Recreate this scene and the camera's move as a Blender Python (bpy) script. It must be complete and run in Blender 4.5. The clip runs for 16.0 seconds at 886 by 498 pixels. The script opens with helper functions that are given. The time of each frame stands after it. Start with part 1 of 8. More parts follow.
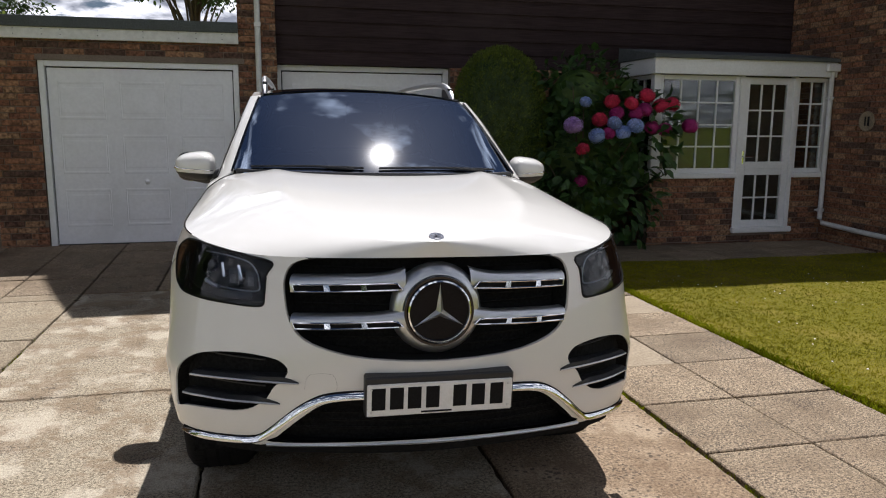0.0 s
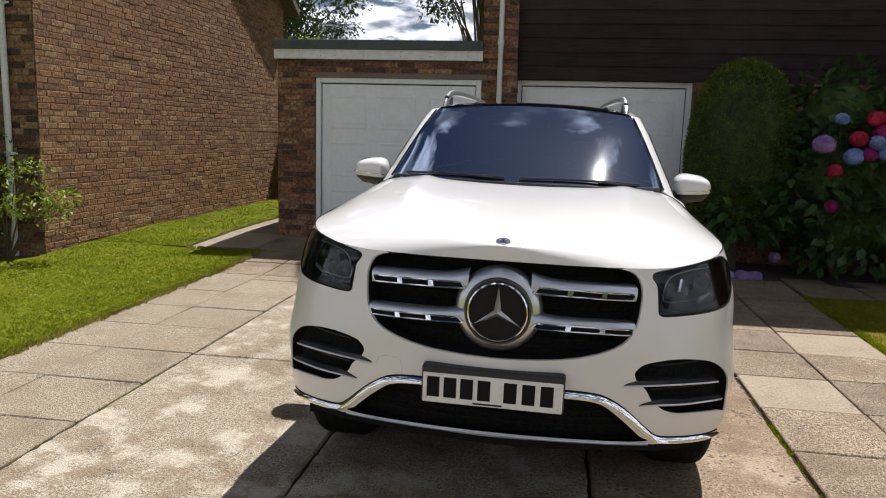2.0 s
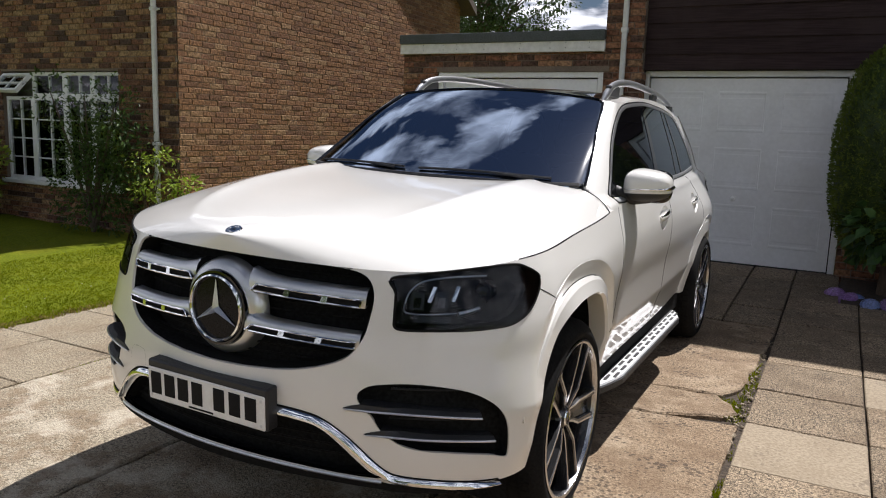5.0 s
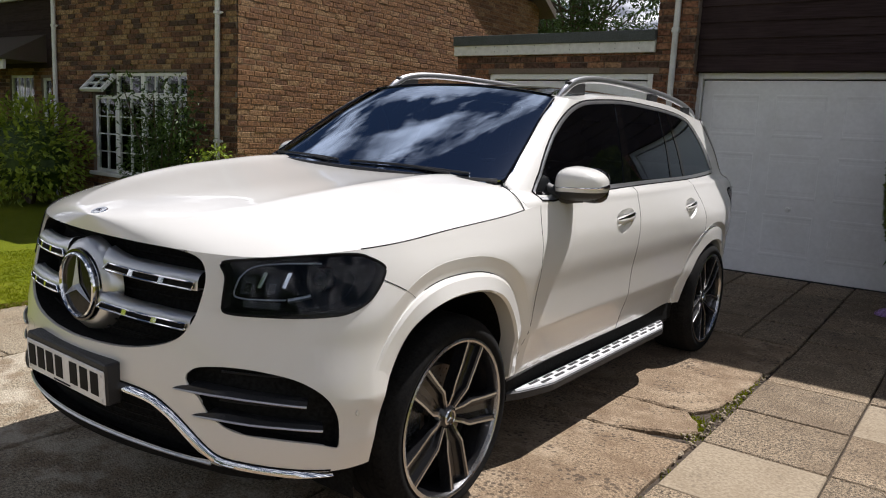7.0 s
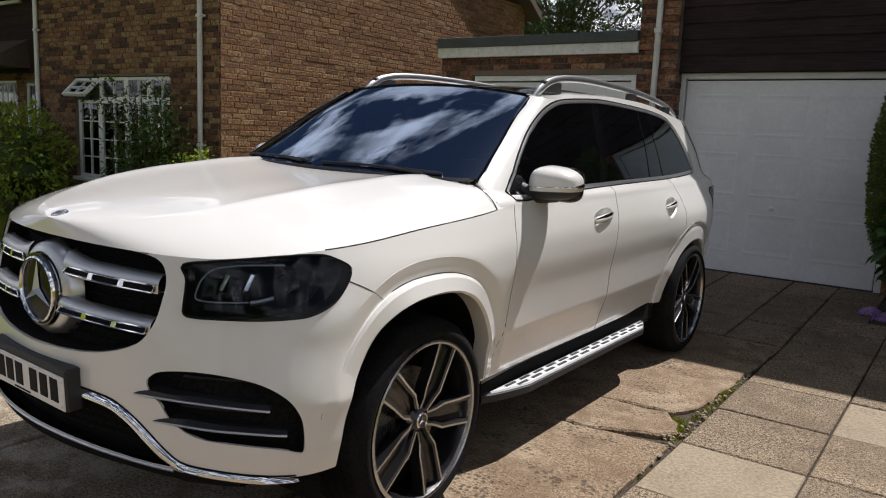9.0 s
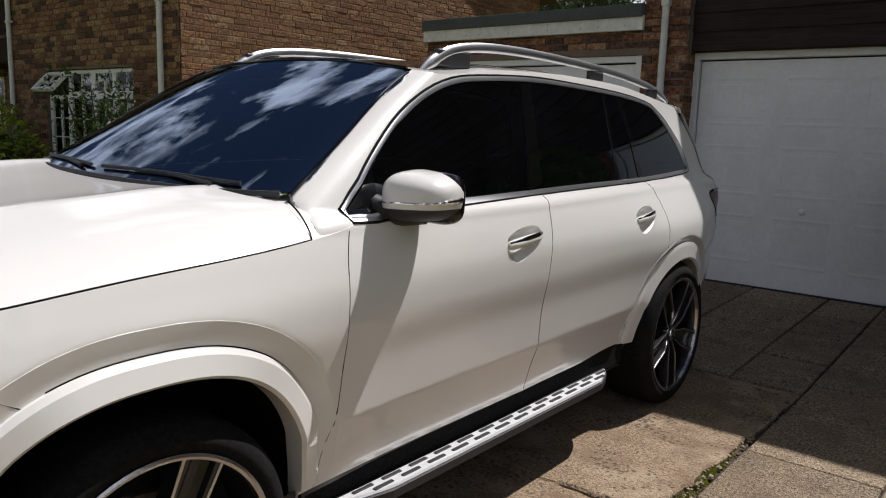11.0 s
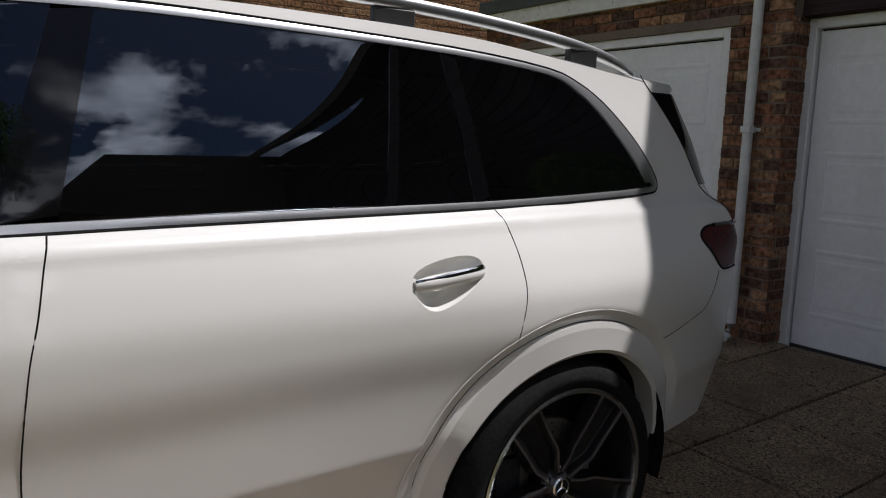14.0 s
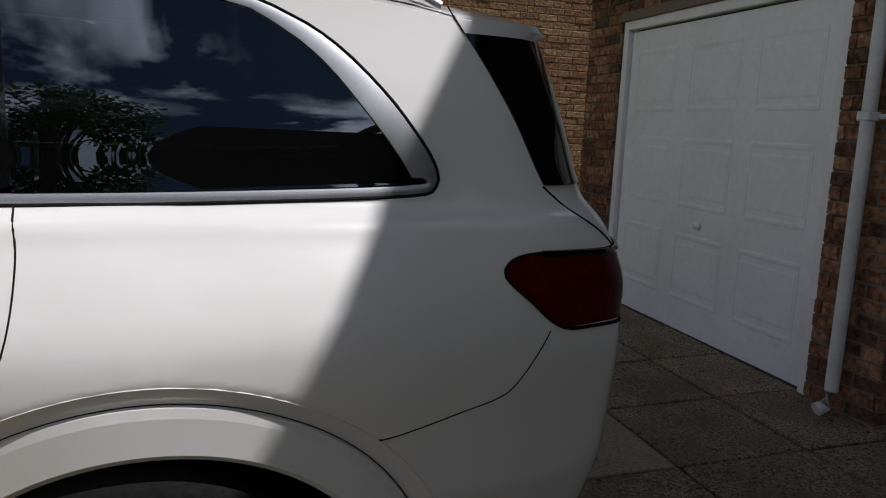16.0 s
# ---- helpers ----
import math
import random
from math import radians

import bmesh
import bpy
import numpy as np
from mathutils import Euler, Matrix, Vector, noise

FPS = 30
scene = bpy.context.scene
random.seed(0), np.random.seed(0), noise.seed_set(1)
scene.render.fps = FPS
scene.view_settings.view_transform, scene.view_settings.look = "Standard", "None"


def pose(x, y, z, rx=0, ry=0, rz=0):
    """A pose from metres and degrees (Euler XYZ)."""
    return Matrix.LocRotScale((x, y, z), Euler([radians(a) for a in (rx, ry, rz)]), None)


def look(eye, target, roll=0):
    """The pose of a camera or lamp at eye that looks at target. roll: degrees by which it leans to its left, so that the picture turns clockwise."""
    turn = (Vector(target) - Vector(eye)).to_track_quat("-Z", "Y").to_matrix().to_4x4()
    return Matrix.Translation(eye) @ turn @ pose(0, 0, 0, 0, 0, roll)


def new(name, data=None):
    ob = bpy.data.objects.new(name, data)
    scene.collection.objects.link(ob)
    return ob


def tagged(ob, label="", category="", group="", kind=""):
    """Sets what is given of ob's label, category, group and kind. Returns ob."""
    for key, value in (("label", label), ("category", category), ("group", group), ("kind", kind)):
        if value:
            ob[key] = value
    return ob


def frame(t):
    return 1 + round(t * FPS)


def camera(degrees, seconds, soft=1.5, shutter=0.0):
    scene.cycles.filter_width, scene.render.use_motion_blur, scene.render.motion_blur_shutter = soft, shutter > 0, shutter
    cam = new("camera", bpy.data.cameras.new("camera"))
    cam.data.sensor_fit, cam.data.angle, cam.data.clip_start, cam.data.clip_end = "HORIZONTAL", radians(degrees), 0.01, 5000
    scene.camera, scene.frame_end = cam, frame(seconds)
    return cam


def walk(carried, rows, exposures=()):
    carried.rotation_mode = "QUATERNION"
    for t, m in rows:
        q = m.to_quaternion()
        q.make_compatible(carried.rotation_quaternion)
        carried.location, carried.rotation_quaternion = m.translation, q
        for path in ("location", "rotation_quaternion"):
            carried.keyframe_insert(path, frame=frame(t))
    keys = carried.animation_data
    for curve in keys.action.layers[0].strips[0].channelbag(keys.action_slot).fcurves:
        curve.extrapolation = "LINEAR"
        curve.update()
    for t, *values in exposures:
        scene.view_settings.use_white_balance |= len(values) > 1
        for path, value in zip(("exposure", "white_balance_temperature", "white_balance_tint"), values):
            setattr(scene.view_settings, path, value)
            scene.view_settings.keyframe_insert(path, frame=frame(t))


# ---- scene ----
cam = camera(61.2, 16.0, 1.1)
PATH = [
    (0, (-0.579, -2.593, 1.577), (-0.126, -0.673, 1.246), 0.4),
    (0.5, (-0.385, -2.657, 1.546), (-0.176, -0.695, 1.22), 0.9),
    (1, (-0.248, -2.775, 1.544), (-0.226, -0.801, 1.226), 1.3),
    (1.5, (-0.001, -2.832, 1.561), (-0.157, -0.862, 1.256), 1.3),
    (2, (0.206, -2.817, 1.578), (-0.092, -0.863, 1.271), 1.6),
    (2.5, (0.42, -2.705, 1.552), (0.051, -0.764, 1.242), 1.6),
    (3, (0.645, -2.577, 1.538), (0.225, -0.647, 1.224), 1.6),
    (3.5, (0.922, -2.477, 1.532), (0.465, -0.556, 1.217), 1.4),
    (4, (1.19, -2.282, 1.531), (0.67, -0.376, 1.217), 1.5),
    (4.2, (1.304, -2.222, 1.548), (0.711, -0.338, 1.232), 1.6),
    (6.3, (2.428, -1.42, 1.519), (1.233, 0.153, 1.204), 2.5),
    (6.5, (2.478, -1.408, 1.524), (1.295, 0.173, 1.208), 2.7),
    (7, (2.522, -1.391, 1.518), (1.356, 0.202, 1.202), 2.9),
    (7.5, (2.525, -1.375, 1.485), (1.364, 0.224, 1.172), 3.0),
    (8, (2.548, -1.38, 1.474), (1.39, 0.222, 1.166), 2.9),
    (8.5, (2.561, -1.37, 1.477), (1.407, 0.235, 1.171), 2.7),
    (9, (2.568, -1.312, 1.505), (1.418, 0.295, 1.199), 2.5),
    (9.5, (2.527, -1.072, 1.52), (1.379, 0.536, 1.211), 2.1),
    (10, (2.498, -0.755, 1.545), (1.354, 0.856, 1.234), 2.1),
    (10.2, (2.508, -0.609, 1.542), (1.365, 1.002, 1.227), 1.9),
    (12.5, (2.407, 1.275, 1.474), (0.842, 2.475, 1.141), 2.8),
    (13, (2.502, 1.661, 1.482), (0.883, 2.79, 1.156), 2.5),
    (13.5, (2.49, 2.095, 1.468), (0.867, 3.222, 1.156), 2.2),
    (14, (2.476, 2.487, 1.465), (0.85, 3.612, 1.163), 1.7),
    (14.5, (2.455, 2.919, 1.463), (0.804, 4.005, 1.154), 1.7),
    (15, (2.378, 3.276, 1.477), (0.679, 4.284, 1.165), 2.1),
    (15.5, (2.323, 3.707, 1.446), (0.529, 4.532, 1.126), 2.1),
    (16, (2.263, 4.202, 1.436), (0.374, 4.77, 1.106), 2.6),
]
walk(cam, [(t, look(eye, target, roll)) for t, eye, target, roll in PATH], [(0.0, 0.24, 6010.0, 15.0), (2.5, 0.38, 6010.0, 15.0), (4.2, 0.32, 6010.0, 15.0), (7.5, 0.13, 6070.0, 15.0), (9.0, 0.02, 6080.0, 15.0), (10.0, -0.08, 6080.0, 15.5), (12.5, -0.20, 6020.0, 15.5), (16.0, -0.38, 5880.0, 15.0)])

# ---- world, sun and exposure ----
SUN = Vector((0.195, 0.56, 1.0)).normalized()
world = bpy.data.worlds.new("sky")
scene.world = world
world.use_nodes = True
wn, wl = world.node_tree.nodes, world.node_tree.links
wn.clear()
w_out, w_bg = wn.new("ShaderNodeOutputWorld"), wn.new("ShaderNodeBackground")
w_sky = wn.new("ShaderNodeTexSky")
w_sky.sky_type = "NISHITA"
w_sky.sun_disc = False
w_sky.sun_elevation = math.asin(SUN.z)
w_sky.sun_rotation = math.atan2(SUN.x, SUN.y)
w_sky.air_density, w_sky.dust_density, w_sky.ozone_density = 1.0, 0.6, 1.4
# broken cumulus: noise over a flat layer above the place
w_co, w_sep = wn.new("ShaderNodeTexCoord"), wn.new("ShaderNodeSeparateXYZ")
w_den, w_div = wn.new("ShaderNodeMath"), wn.new("ShaderNodeVectorMath")
w_den.operation, w_den.inputs[1].default_value = "MAXIMUM", 0.0
w_add = wn.new("ShaderNodeMath")
w_add.operation, w_add.inputs[1].default_value = "ADD", 0.22
w_div.operation = "DIVIDE"
w_cmb = wn.new("ShaderNodeCombineXYZ")
w_n1, w_n2, w_r = wn.new("ShaderNodeTexNoise"), wn.new("ShaderNodeTexNoise"), wn.new("ShaderNodeValToRGB")
w_n1.inputs["Scale"].default_value, w_n1.inputs["Detail"].default_value, w_n1.inputs["Roughness"].default_value = 4.6, 10, 0.56
w_n2.inputs["Scale"].default_value, w_n2.inputs["Detail"].default_value = 6.5, 8
w_r.color_ramp.elements[0].position, w_r.color_ramp.elements[1].position = 0.50, 0.585
w_shade = wn.new("ShaderNodeValToRGB")
w_shade.color_ramp.elements[0].color = (9.5, 10.0, 11.2, 1)
w_shade.color_ramp.elements[1].color = (52.0, 51.5, 51.0, 1)
w_shade.color_ramp.elements[0].position, w_shade.color_ramp.elements[1].position = 0.40, 0.66
w_mix = wn.new("ShaderNodeMixRGB")
wl.new(w_co.outputs["Generated"], w_sep.inputs[0])
wl.new(w_sep.outputs["Z"], w_den.inputs[0])
wl.new(w_den.outputs[0], w_add.inputs[0])
for k in "XYZ":
    wl.new(w_add.outputs[0], w_cmb.inputs[k])
wl.new(w_co.outputs["Generated"], w_div.inputs[0])
wl.new(w_cmb.outputs[0], w_div.inputs[1])
w_shift = wn.new("ShaderNodeVectorMath")
w_shift.inputs[1].default_value = (5.2, 3.4, 1.7)
wl.new(w_div.outputs[0], w_shift.inputs[0])
for n in (w_n1, w_n2):
    wl.new(w_shift.outputs[0], n.inputs["Vector"])
# more cloud towards the horizon than overhead
w_low, w_sum = wn.new("ShaderNodeMapRange"), wn.new("ShaderNodeMath")
w_low.inputs["From Min"].default_value, w_low.inputs["From Max"].default_value = 0.15, 0.95
w_low.inputs["To Min"].default_value, w_low.inputs["To Max"].default_value = 0.09, -0.065
wl.new(w_sep.outputs["Z"], w_low.inputs["Value"])
wl.new(w_n1.outputs["Fac"], w_sum.inputs[0])
wl.new(w_low.outputs["Result"], w_sum.inputs[1])
w_east, w_sum2 = wn.new("ShaderNodeMapRange"), wn.new("ShaderNodeMath")
w_east.inputs["From Min"].default_value, w_east.inputs["From Max"].default_value = 0.2, 0.9
w_east.inputs["To Min"].default_value, w_east.inputs["To Max"].default_value = 0.0, 0.02
wl.new(w_sep.outputs["X"], w_east.inputs["Value"])
wl.new(w_sum.outputs[0], w_sum2.inputs[0])
wl.new(w_east.outputs["Result"], w_sum2.inputs[1])
wl.new(w_sum2.outputs[0], w_r.inputs["Fac"])
wl.new(w_n2.outputs["Fac"], w_shade.inputs["Fac"])
wl.new(w_r.outputs["Color"], w_mix.inputs["Fac"])
wl.new(w_sky.outputs["Color"], w_mix.inputs["Color1"])
wl.new(w_shade.outputs["Color"], w_mix.inputs["Color2"])
wl.new(w_mix.outputs["Color"], w_bg.inputs["Color"])
wl.new(w_bg.outputs[0], w_out.inputs[0])
w_bg.inputs["Strength"].default_value = 0.027

sun_data = bpy.data.lights.new("sun", "SUN")
sun_data.energy, sun_data.angle, sun_data.color = 5.95, radians(0.53), (1.0, 0.945, 0.855)
sun = new("sun", sun_data)
sun.matrix_world = look(SUN * 60, (0, 0, 0))

# ---- materials ----
def nodes_of(name):
    m = bpy.data.materials.new(name)
    m.use_nodes = True
    return m, m.node_tree.nodes, m.node_tree.links, m.node_tree.nodes["Principled BSDF"]


def surface(name, c1, c2, c3=None, fine=60.0, coarse=2.5, rough=0.6, metal=0.0, bump=0.0, bump_scale=None, coat=0.0,
            rand=0.0, spec=0.5, rough_var=0.0, amount=0.5, stretch=(1, 1, 1), contrast=(0.35, 0.65), edge=(0.48, 0.66), grit=0.5, mottle=None, pits=None):
    """A worn surface: two colours in a fine grain, a third in large stains, relief, and a random shade for each piece."""
    m, n, l, b = nodes_of(name)
    geo = n.new("ShaderNodeNewGeometry")
    vec = geo.outputs["Position"]
    if stretch != (1, 1, 1):
        mp = n.new("ShaderNodeVectorMath")
        mp.operation = "MULTIPLY"
        mp.inputs[1].default_value = stretch
        l.new(vec, mp.inputs[0])
        vec = mp.outputs[0]
    nf = n.new("ShaderNodeTexNoise")
    nf.inputs["Scale"].default_value, nf.inputs["Detail"].default_value, nf.inputs["Roughness"].default_value = fine, 5, grit
    l.new(vec, nf.inputs["Vector"])
    ramp = n.new("ShaderNodeValToRGB")
    ramp.color_ramp.elements[0].position, ramp.color_ramp.elements[1].position = contrast
    ramp.color_ramp.elements[0].color, ramp.color_ramp.elements[1].color = (*c1, 1), (*c2, 1)
    l.new(nf.outputs["Fac"], ramp.inputs["Fac"])
    col = ramp.outputs["Color"]
    nc = n.new("ShaderNodeTexNoise")
    nc.inputs["Scale"].default_value, nc.inputs["Detail"].default_value, nc.inputs["Roughness"].default_value = coarse, 8, 0.64
    l.new(geo.outputs["Position"], nc.inputs["Vector"])
    if c3:
        rc = n.new("ShaderNodeValToRGB")
        rc.color_ramp.elements[0].position, rc.color_ramp.elements[1].position = edge
        rc.color_ramp.elements[1].color = (amount, amount, amount, 1)
        l.new(nc.outputs["Fac"], rc.inputs["Fac"])
        mx = n.new("ShaderNodeMixRGB")
        mx.inputs["Color2"].default_value = (*c3, 1)
        l.new(rc.outputs["Color"], mx.inputs["Fac"])
        l.new(col, mx.inputs["Color1"])
        col = mx.outputs["Color"]
    if mottle:
        nm, rm, mm = n.new("ShaderNodeTexNoise"), n.new("ShaderNodeValToRGB"), n.new("ShaderNodeMixRGB")
        nm.inputs["Scale"].default_value, nm.inputs["Detail"].default_value, nm.inputs["Roughness"].default_value = mottle[0], 11, 0.74
        l.new(geo.outputs["Position"], nm.inputs["Vector"])
        rm.color_ramp.elements[0].position, rm.color_ramp.elements[1].position = mottle[3] if len(mottle) > 3 else (0.46, 0.62)
        rm.color_ramp.elements[1].color = (mottle[2],) * 3 + (1,)
        l.new(nm.outputs["Fac"], rm.inputs["Fac"])
        mm.inputs["Color2"].default_value = (*mottle[1], 1)
        l.new(rm.outputs["Color"], mm.inputs["Fac"])
        l.new(col, mm.inputs["Color1"])
        col = mm.outputs["Color"]
    if pits:
        vo, nz, ad, rp, mp_ = n.new("ShaderNodeTexVoronoi"), n.new("ShaderNodeTexNoise"), n.new("ShaderNodeMath"), n.new("ShaderNodeValToRGB"), n.new("ShaderNodeMixRGB")
        vo.inputs["Scale"].default_value = pits[0]
        nz.inputs["Scale"].default_value, nz.inputs["Detail"].default_value = 3.5, 6
        ad.operation = "MULTIPLY_ADD"
        ad.inputs[1].default_value = -1.6
        l.new(geo.outputs["Position"], vo.inputs["Vector"])
        l.new(geo.outputs["Position"], nz.inputs["Vector"])
        l.new(nz.outputs["Fac"], ad.inputs[0])
        l.new(vo.outputs["Distance"], ad.inputs[2])
        rp.color_ramp.elements[0].position, rp.color_ramp.elements[1].position = 0.0, 0.12
        rp.color_ramp.elements[0].color, rp.color_ramp.elements[1].color = (pits[2],) * 3 + (1,), (0, 0, 0, 1)
        shift = n.new("ShaderNodeMath")
        shift.inputs[1].default_value = pits[3]
        l.new(ad.outputs[0], shift.inputs[0])
        l.new(shift.outputs[0], rp.inputs["Fac"])
        mp_.inputs["Color2"].default_value = (*pits[1], 1)
        l.new(rp.outputs["Color"], mp_.inputs["Fac"])
        l.new(col, mp_.inputs["Color1"])
        col = mp_.outputs["Color"]
    if rand:
        oi, ad, fr, mr = n.new("ShaderNodeObjectInfo"), n.new("ShaderNodeMath"), n.new("ShaderNodeMath"), n.new("ShaderNodeMapRange")
        fr.operation = "FRACT"
        l.new(oi.outputs["Random"], ad.inputs[0])
        l.new(geo.outputs["Random Per Island"], ad.inputs[1])
        l.new(ad.outputs[0], fr.inputs[0])
        l.new(fr.outputs[0], mr.inputs["Value"])
        mr.inputs["To Min"].default_value, mr.inputs["To Max"].default_value = 1 - rand, 1 + rand
        hs = n.new("ShaderNodeHueSaturation")
        l.new(mr.outputs["Result"], hs.inputs["Value"])
        l.new(col, hs.inputs["Color"])
        col = hs.outputs["Color"]
    l.new(col, b.inputs["Base Color"])
    b.inputs["Roughness"].default_value, b.inputs["Metallic"].default_value = rough, metal
    b.inputs["Specular IOR Level"].default_value, b.inputs["Coat Weight"].default_value = spec, coat
    b.inputs["Coat Roughness"].default_value = 0.03
    if rough_var:
        mr2 = n.new("ShaderNodeMapRange")
        mr2.inputs["To Min"].default_value, mr2.inputs["To Max"].default_value = rough - rough_var, rough + rough_var
        l.new(nc.outputs["Fac"], mr2.inputs["Value"])
        l.new(mr2.outputs["Result"], b.inputs["Roughness"])
    if bump:
        bp = n.new("ShaderNodeBump")
        bp.inputs["Strength"].default_value, bp.inputs["Distance"].default_value = bump, 0.01
        src = nf
        if bump_scale:
            src = n.new("ShaderNodeTexNoise")
            src.inputs["Scale"].default_value, src.inputs["Detail"].default_value = bump_scale, 3
            l.new(vec, src.inputs["Vector"])
        l.new(src.outputs["Fac"], bp.inputs["Height"])
        l.new(bp.outputs["Normal"], b.inputs["Normal"])
    return m


def brick_material(name, shades, fine=32.0):
    """Brick faces whose colour is drawn for each brick from a handful of shades."""
    m = surface(name, (0.36, 0.34, 0.32), (1.25, 1.25, 1.22), fine=fine, coarse=0.8, rough=0.9, bump=1.0, spec=0.2, contrast=(0.33, 0.66))
    n, l = m.node_tree.nodes, m.node_tree.links
    b = n["Principled BSDF"]
    old = b.inputs["Base Color"].links[0].from_socket
    oi, ad, fr, ramp, mul = (n.new("ShaderNodeObjectInfo"), n.new("ShaderNodeMath"), n.new("ShaderNodeMath"),
                             n.new("ShaderNodeValToRGB"), n.new("ShaderNodeMixRGB"))
    geo = n.new("ShaderNodeNewGeometry")
    fr.operation = "FRACT"
    ramp.color_ramp.interpolation = "CONSTANT"
    for i, c in enumerate(shades):
        e = ramp.color_ramp.elements[i] if i < 2 else ramp.color_ramp.elements.new(i / len(shades))
        e.position, e.color = i / len(shades), (*c, 1)
    mul.blend_type, mul.inputs["Fac"].default_value = "MULTIPLY", 1.0
    l.new(oi.outputs["Random"], ad.inputs[0])
    l.new(geo.outputs["Random Per Island"], ad.inputs[1])
    l.new(ad.outputs[0], fr.inputs[0])
    l.new(fr.outputs[0], ramp.inputs["Fac"])
    stain, sr, mix = n.new("ShaderNodeTexNoise"), n.new("ShaderNodeValToRGB"), n.new("ShaderNodeMixRGB")
    stain.inputs["Scale"].default_value, stain.inputs["Detail"].default_value = 14, 5
    l.new(geo.outputs["Position"], stain.inputs["Vector"])
    sr.color_ramp.elements[0].position, sr.color_ramp.elements[1].position = 0.5, 0.75
    sr.color_ramp.elements[1].color = (0.55, 0.55, 0.55, 1)
    l.new(stain.outputs["Fac"], sr.inputs["Fac"])
    mix.inputs["Color2"].default_value = (0.11, 0.075, 0.055, 1)
    l.new(sr.outputs["Color"], mix.inputs["Fac"])
    l.new(ramp.outputs["Color"], mix.inputs["Color1"])
    l.new(mix.outputs["Color"], mul.inputs["Color1"])
    l.new(old, mul.inputs["Color2"])
    l.new(mul.outputs["Color"], b.inputs["Base Color"])
    return m


def glass(name, tint, ior=1.5, rough=0.0, sheen=(1, 1, 1), veil=0.0, bloom=0.0):
    m, n, l, b = nodes_of(name)
    n.remove(b)
    tr, gl, fr, mx = (n.new("ShaderNodeBsdfTransparent"), n.new("ShaderNodeBsdfGlossy"), n.new("ShaderNodeFresnel"),
                      n.new("ShaderNodeMixShader"))
    tr.inputs["Color"].default_value = (*tint, 1)
    gl.inputs["Roughness"].default_value = rough
    gl.inputs["Color"].default_value = (*sheen, 1)
    fr.inputs["IOR"].default_value = ior
    l.new(fr.outputs[0], mx.inputs["Fac"])
    l.new(tr.outputs[0], mx.inputs[1])
    l.new(gl.outputs[0], mx.inputs[2])
    if bloom:
        # a rough gloss lobe added to imitate camera bloom round the sun's glint
        bloom_lobe, blend = n.new("ShaderNodeBsdfGlossy"), n.new("ShaderNodeMixShader")
        bloom_lobe.inputs["Roughness"].default_value, blend.inputs["Fac"].default_value = 0.11, bloom
        l.new(gl.outputs[0], blend.inputs[1])
        l.new(bloom_lobe.outputs[0], blend.inputs[2])
        l.new(blend.outputs[0], mx.inputs[2])
    l.new(mx.outputs[0], n["Material Output"].inputs["Surface"])
    if veil:
        # an uneven bluish diffuse veil, added to lift panes that reflect too darkly
        df, ns, mu, m2 = n.new("ShaderNodeBsdfDiffuse"), n.new("ShaderNodeTexNoise"), n.new("ShaderNodeMath"), n.new("ShaderNodeMixShader")
        tc = n.new("ShaderNodeTexCoord")
        l.new(tc.outputs["Object"], ns.inputs["Vector"])
        ns.inputs["Scale"].default_value = 3.0
        df.inputs["Color"].default_value = (0.50, 0.55, 0.68, 1)
        mu.operation = "MULTIPLY"
        mu.inputs[1].default_value = veil * 2
        l.new(ns.outputs["Fac"], mu.inputs[0])
        l.new(mu.outputs[0], m2.inputs["Fac"])
        l.new(mx.outputs[0], m2.inputs[1])
        l.new(df.outputs[0], m2.inputs[2])
        l.new(m2.outputs[0], n["Material Output"].inputs["Surface"])
    return m


def leaf(name, c1, c2, rough=0.5, fine=9.0, spec=0.35):
    m = surface(name, c1, c2, fine=fine, coarse=1.2, rough=rough, rand=0.35, spec=spec)
    b = m.node_tree.nodes["Principled BSDF"]
    b.inputs["Subsurface Weight"].default_value = 0.0
    n, l = m.node_tree.nodes, m.node_tree.links
    t, mx = n.new("ShaderNodeBsdfTranslucent"), n.new("ShaderNodeMixShader")
    l.new(b.inputs["Base Color"].links[0].from_socket, t.inputs["Color"])
    mx.inputs["Fac"].default_value = 0.3
    l.new(b.outputs[0], mx.inputs[1])
    l.new(t.outputs[0], mx.inputs[2])
    l.new(mx.outputs[0], n["Material Output"].inputs["Surface"])
    return m


PAINT = surface("pearl_white_paint", (0.71, 0.697, 0.66), (0.75, 0.737, 0.70), (0.69, 0.672, 0.63), fine=900, coarse=1.5, rough=0.30,
                coat=0.9, spec=0.5, amount=0.25)
BLACK_GLOSS = surface("gloss_black_trim", (0.002, 0.002, 0.0025), (0.005, 0.005, 0.0055), fine=300, rough=0.05, coat=0.3)
BLACK_PLASTIC = surface("black_grained_plastic", (0.012, 0.012, 0.013), (0.028, 0.028, 0.03), fine=500, rough=0.55, bump=0.15)
BLACK_DEEP = surface("matt_black_liner", (0.006, 0.006, 0.006), (0.014, 0.014, 0.014), fine=80, rough=0.9, spec=0.1)
CHROME = surface("chrome", (0.78, 0.79, 0.80), (0.86, 0.87, 0.88), fine=40, coarse=3, rough=0.07, metal=1.0, rough_var=0.03)
SILVER = surface("satin_silver", (0.55, 0.56, 0.57), (0.66, 0.67, 0.68), fine=400, coarse=4, rough=0.30, metal=0.9, rough_var=0.05)
ALUMINIUM = surface("brushed_aluminium", (0.70, 0.71, 0.72), (0.80, 0.81, 0.82), fine=120, rough=0.48, metal=0.55, stretch=(1, 0.1, 1))
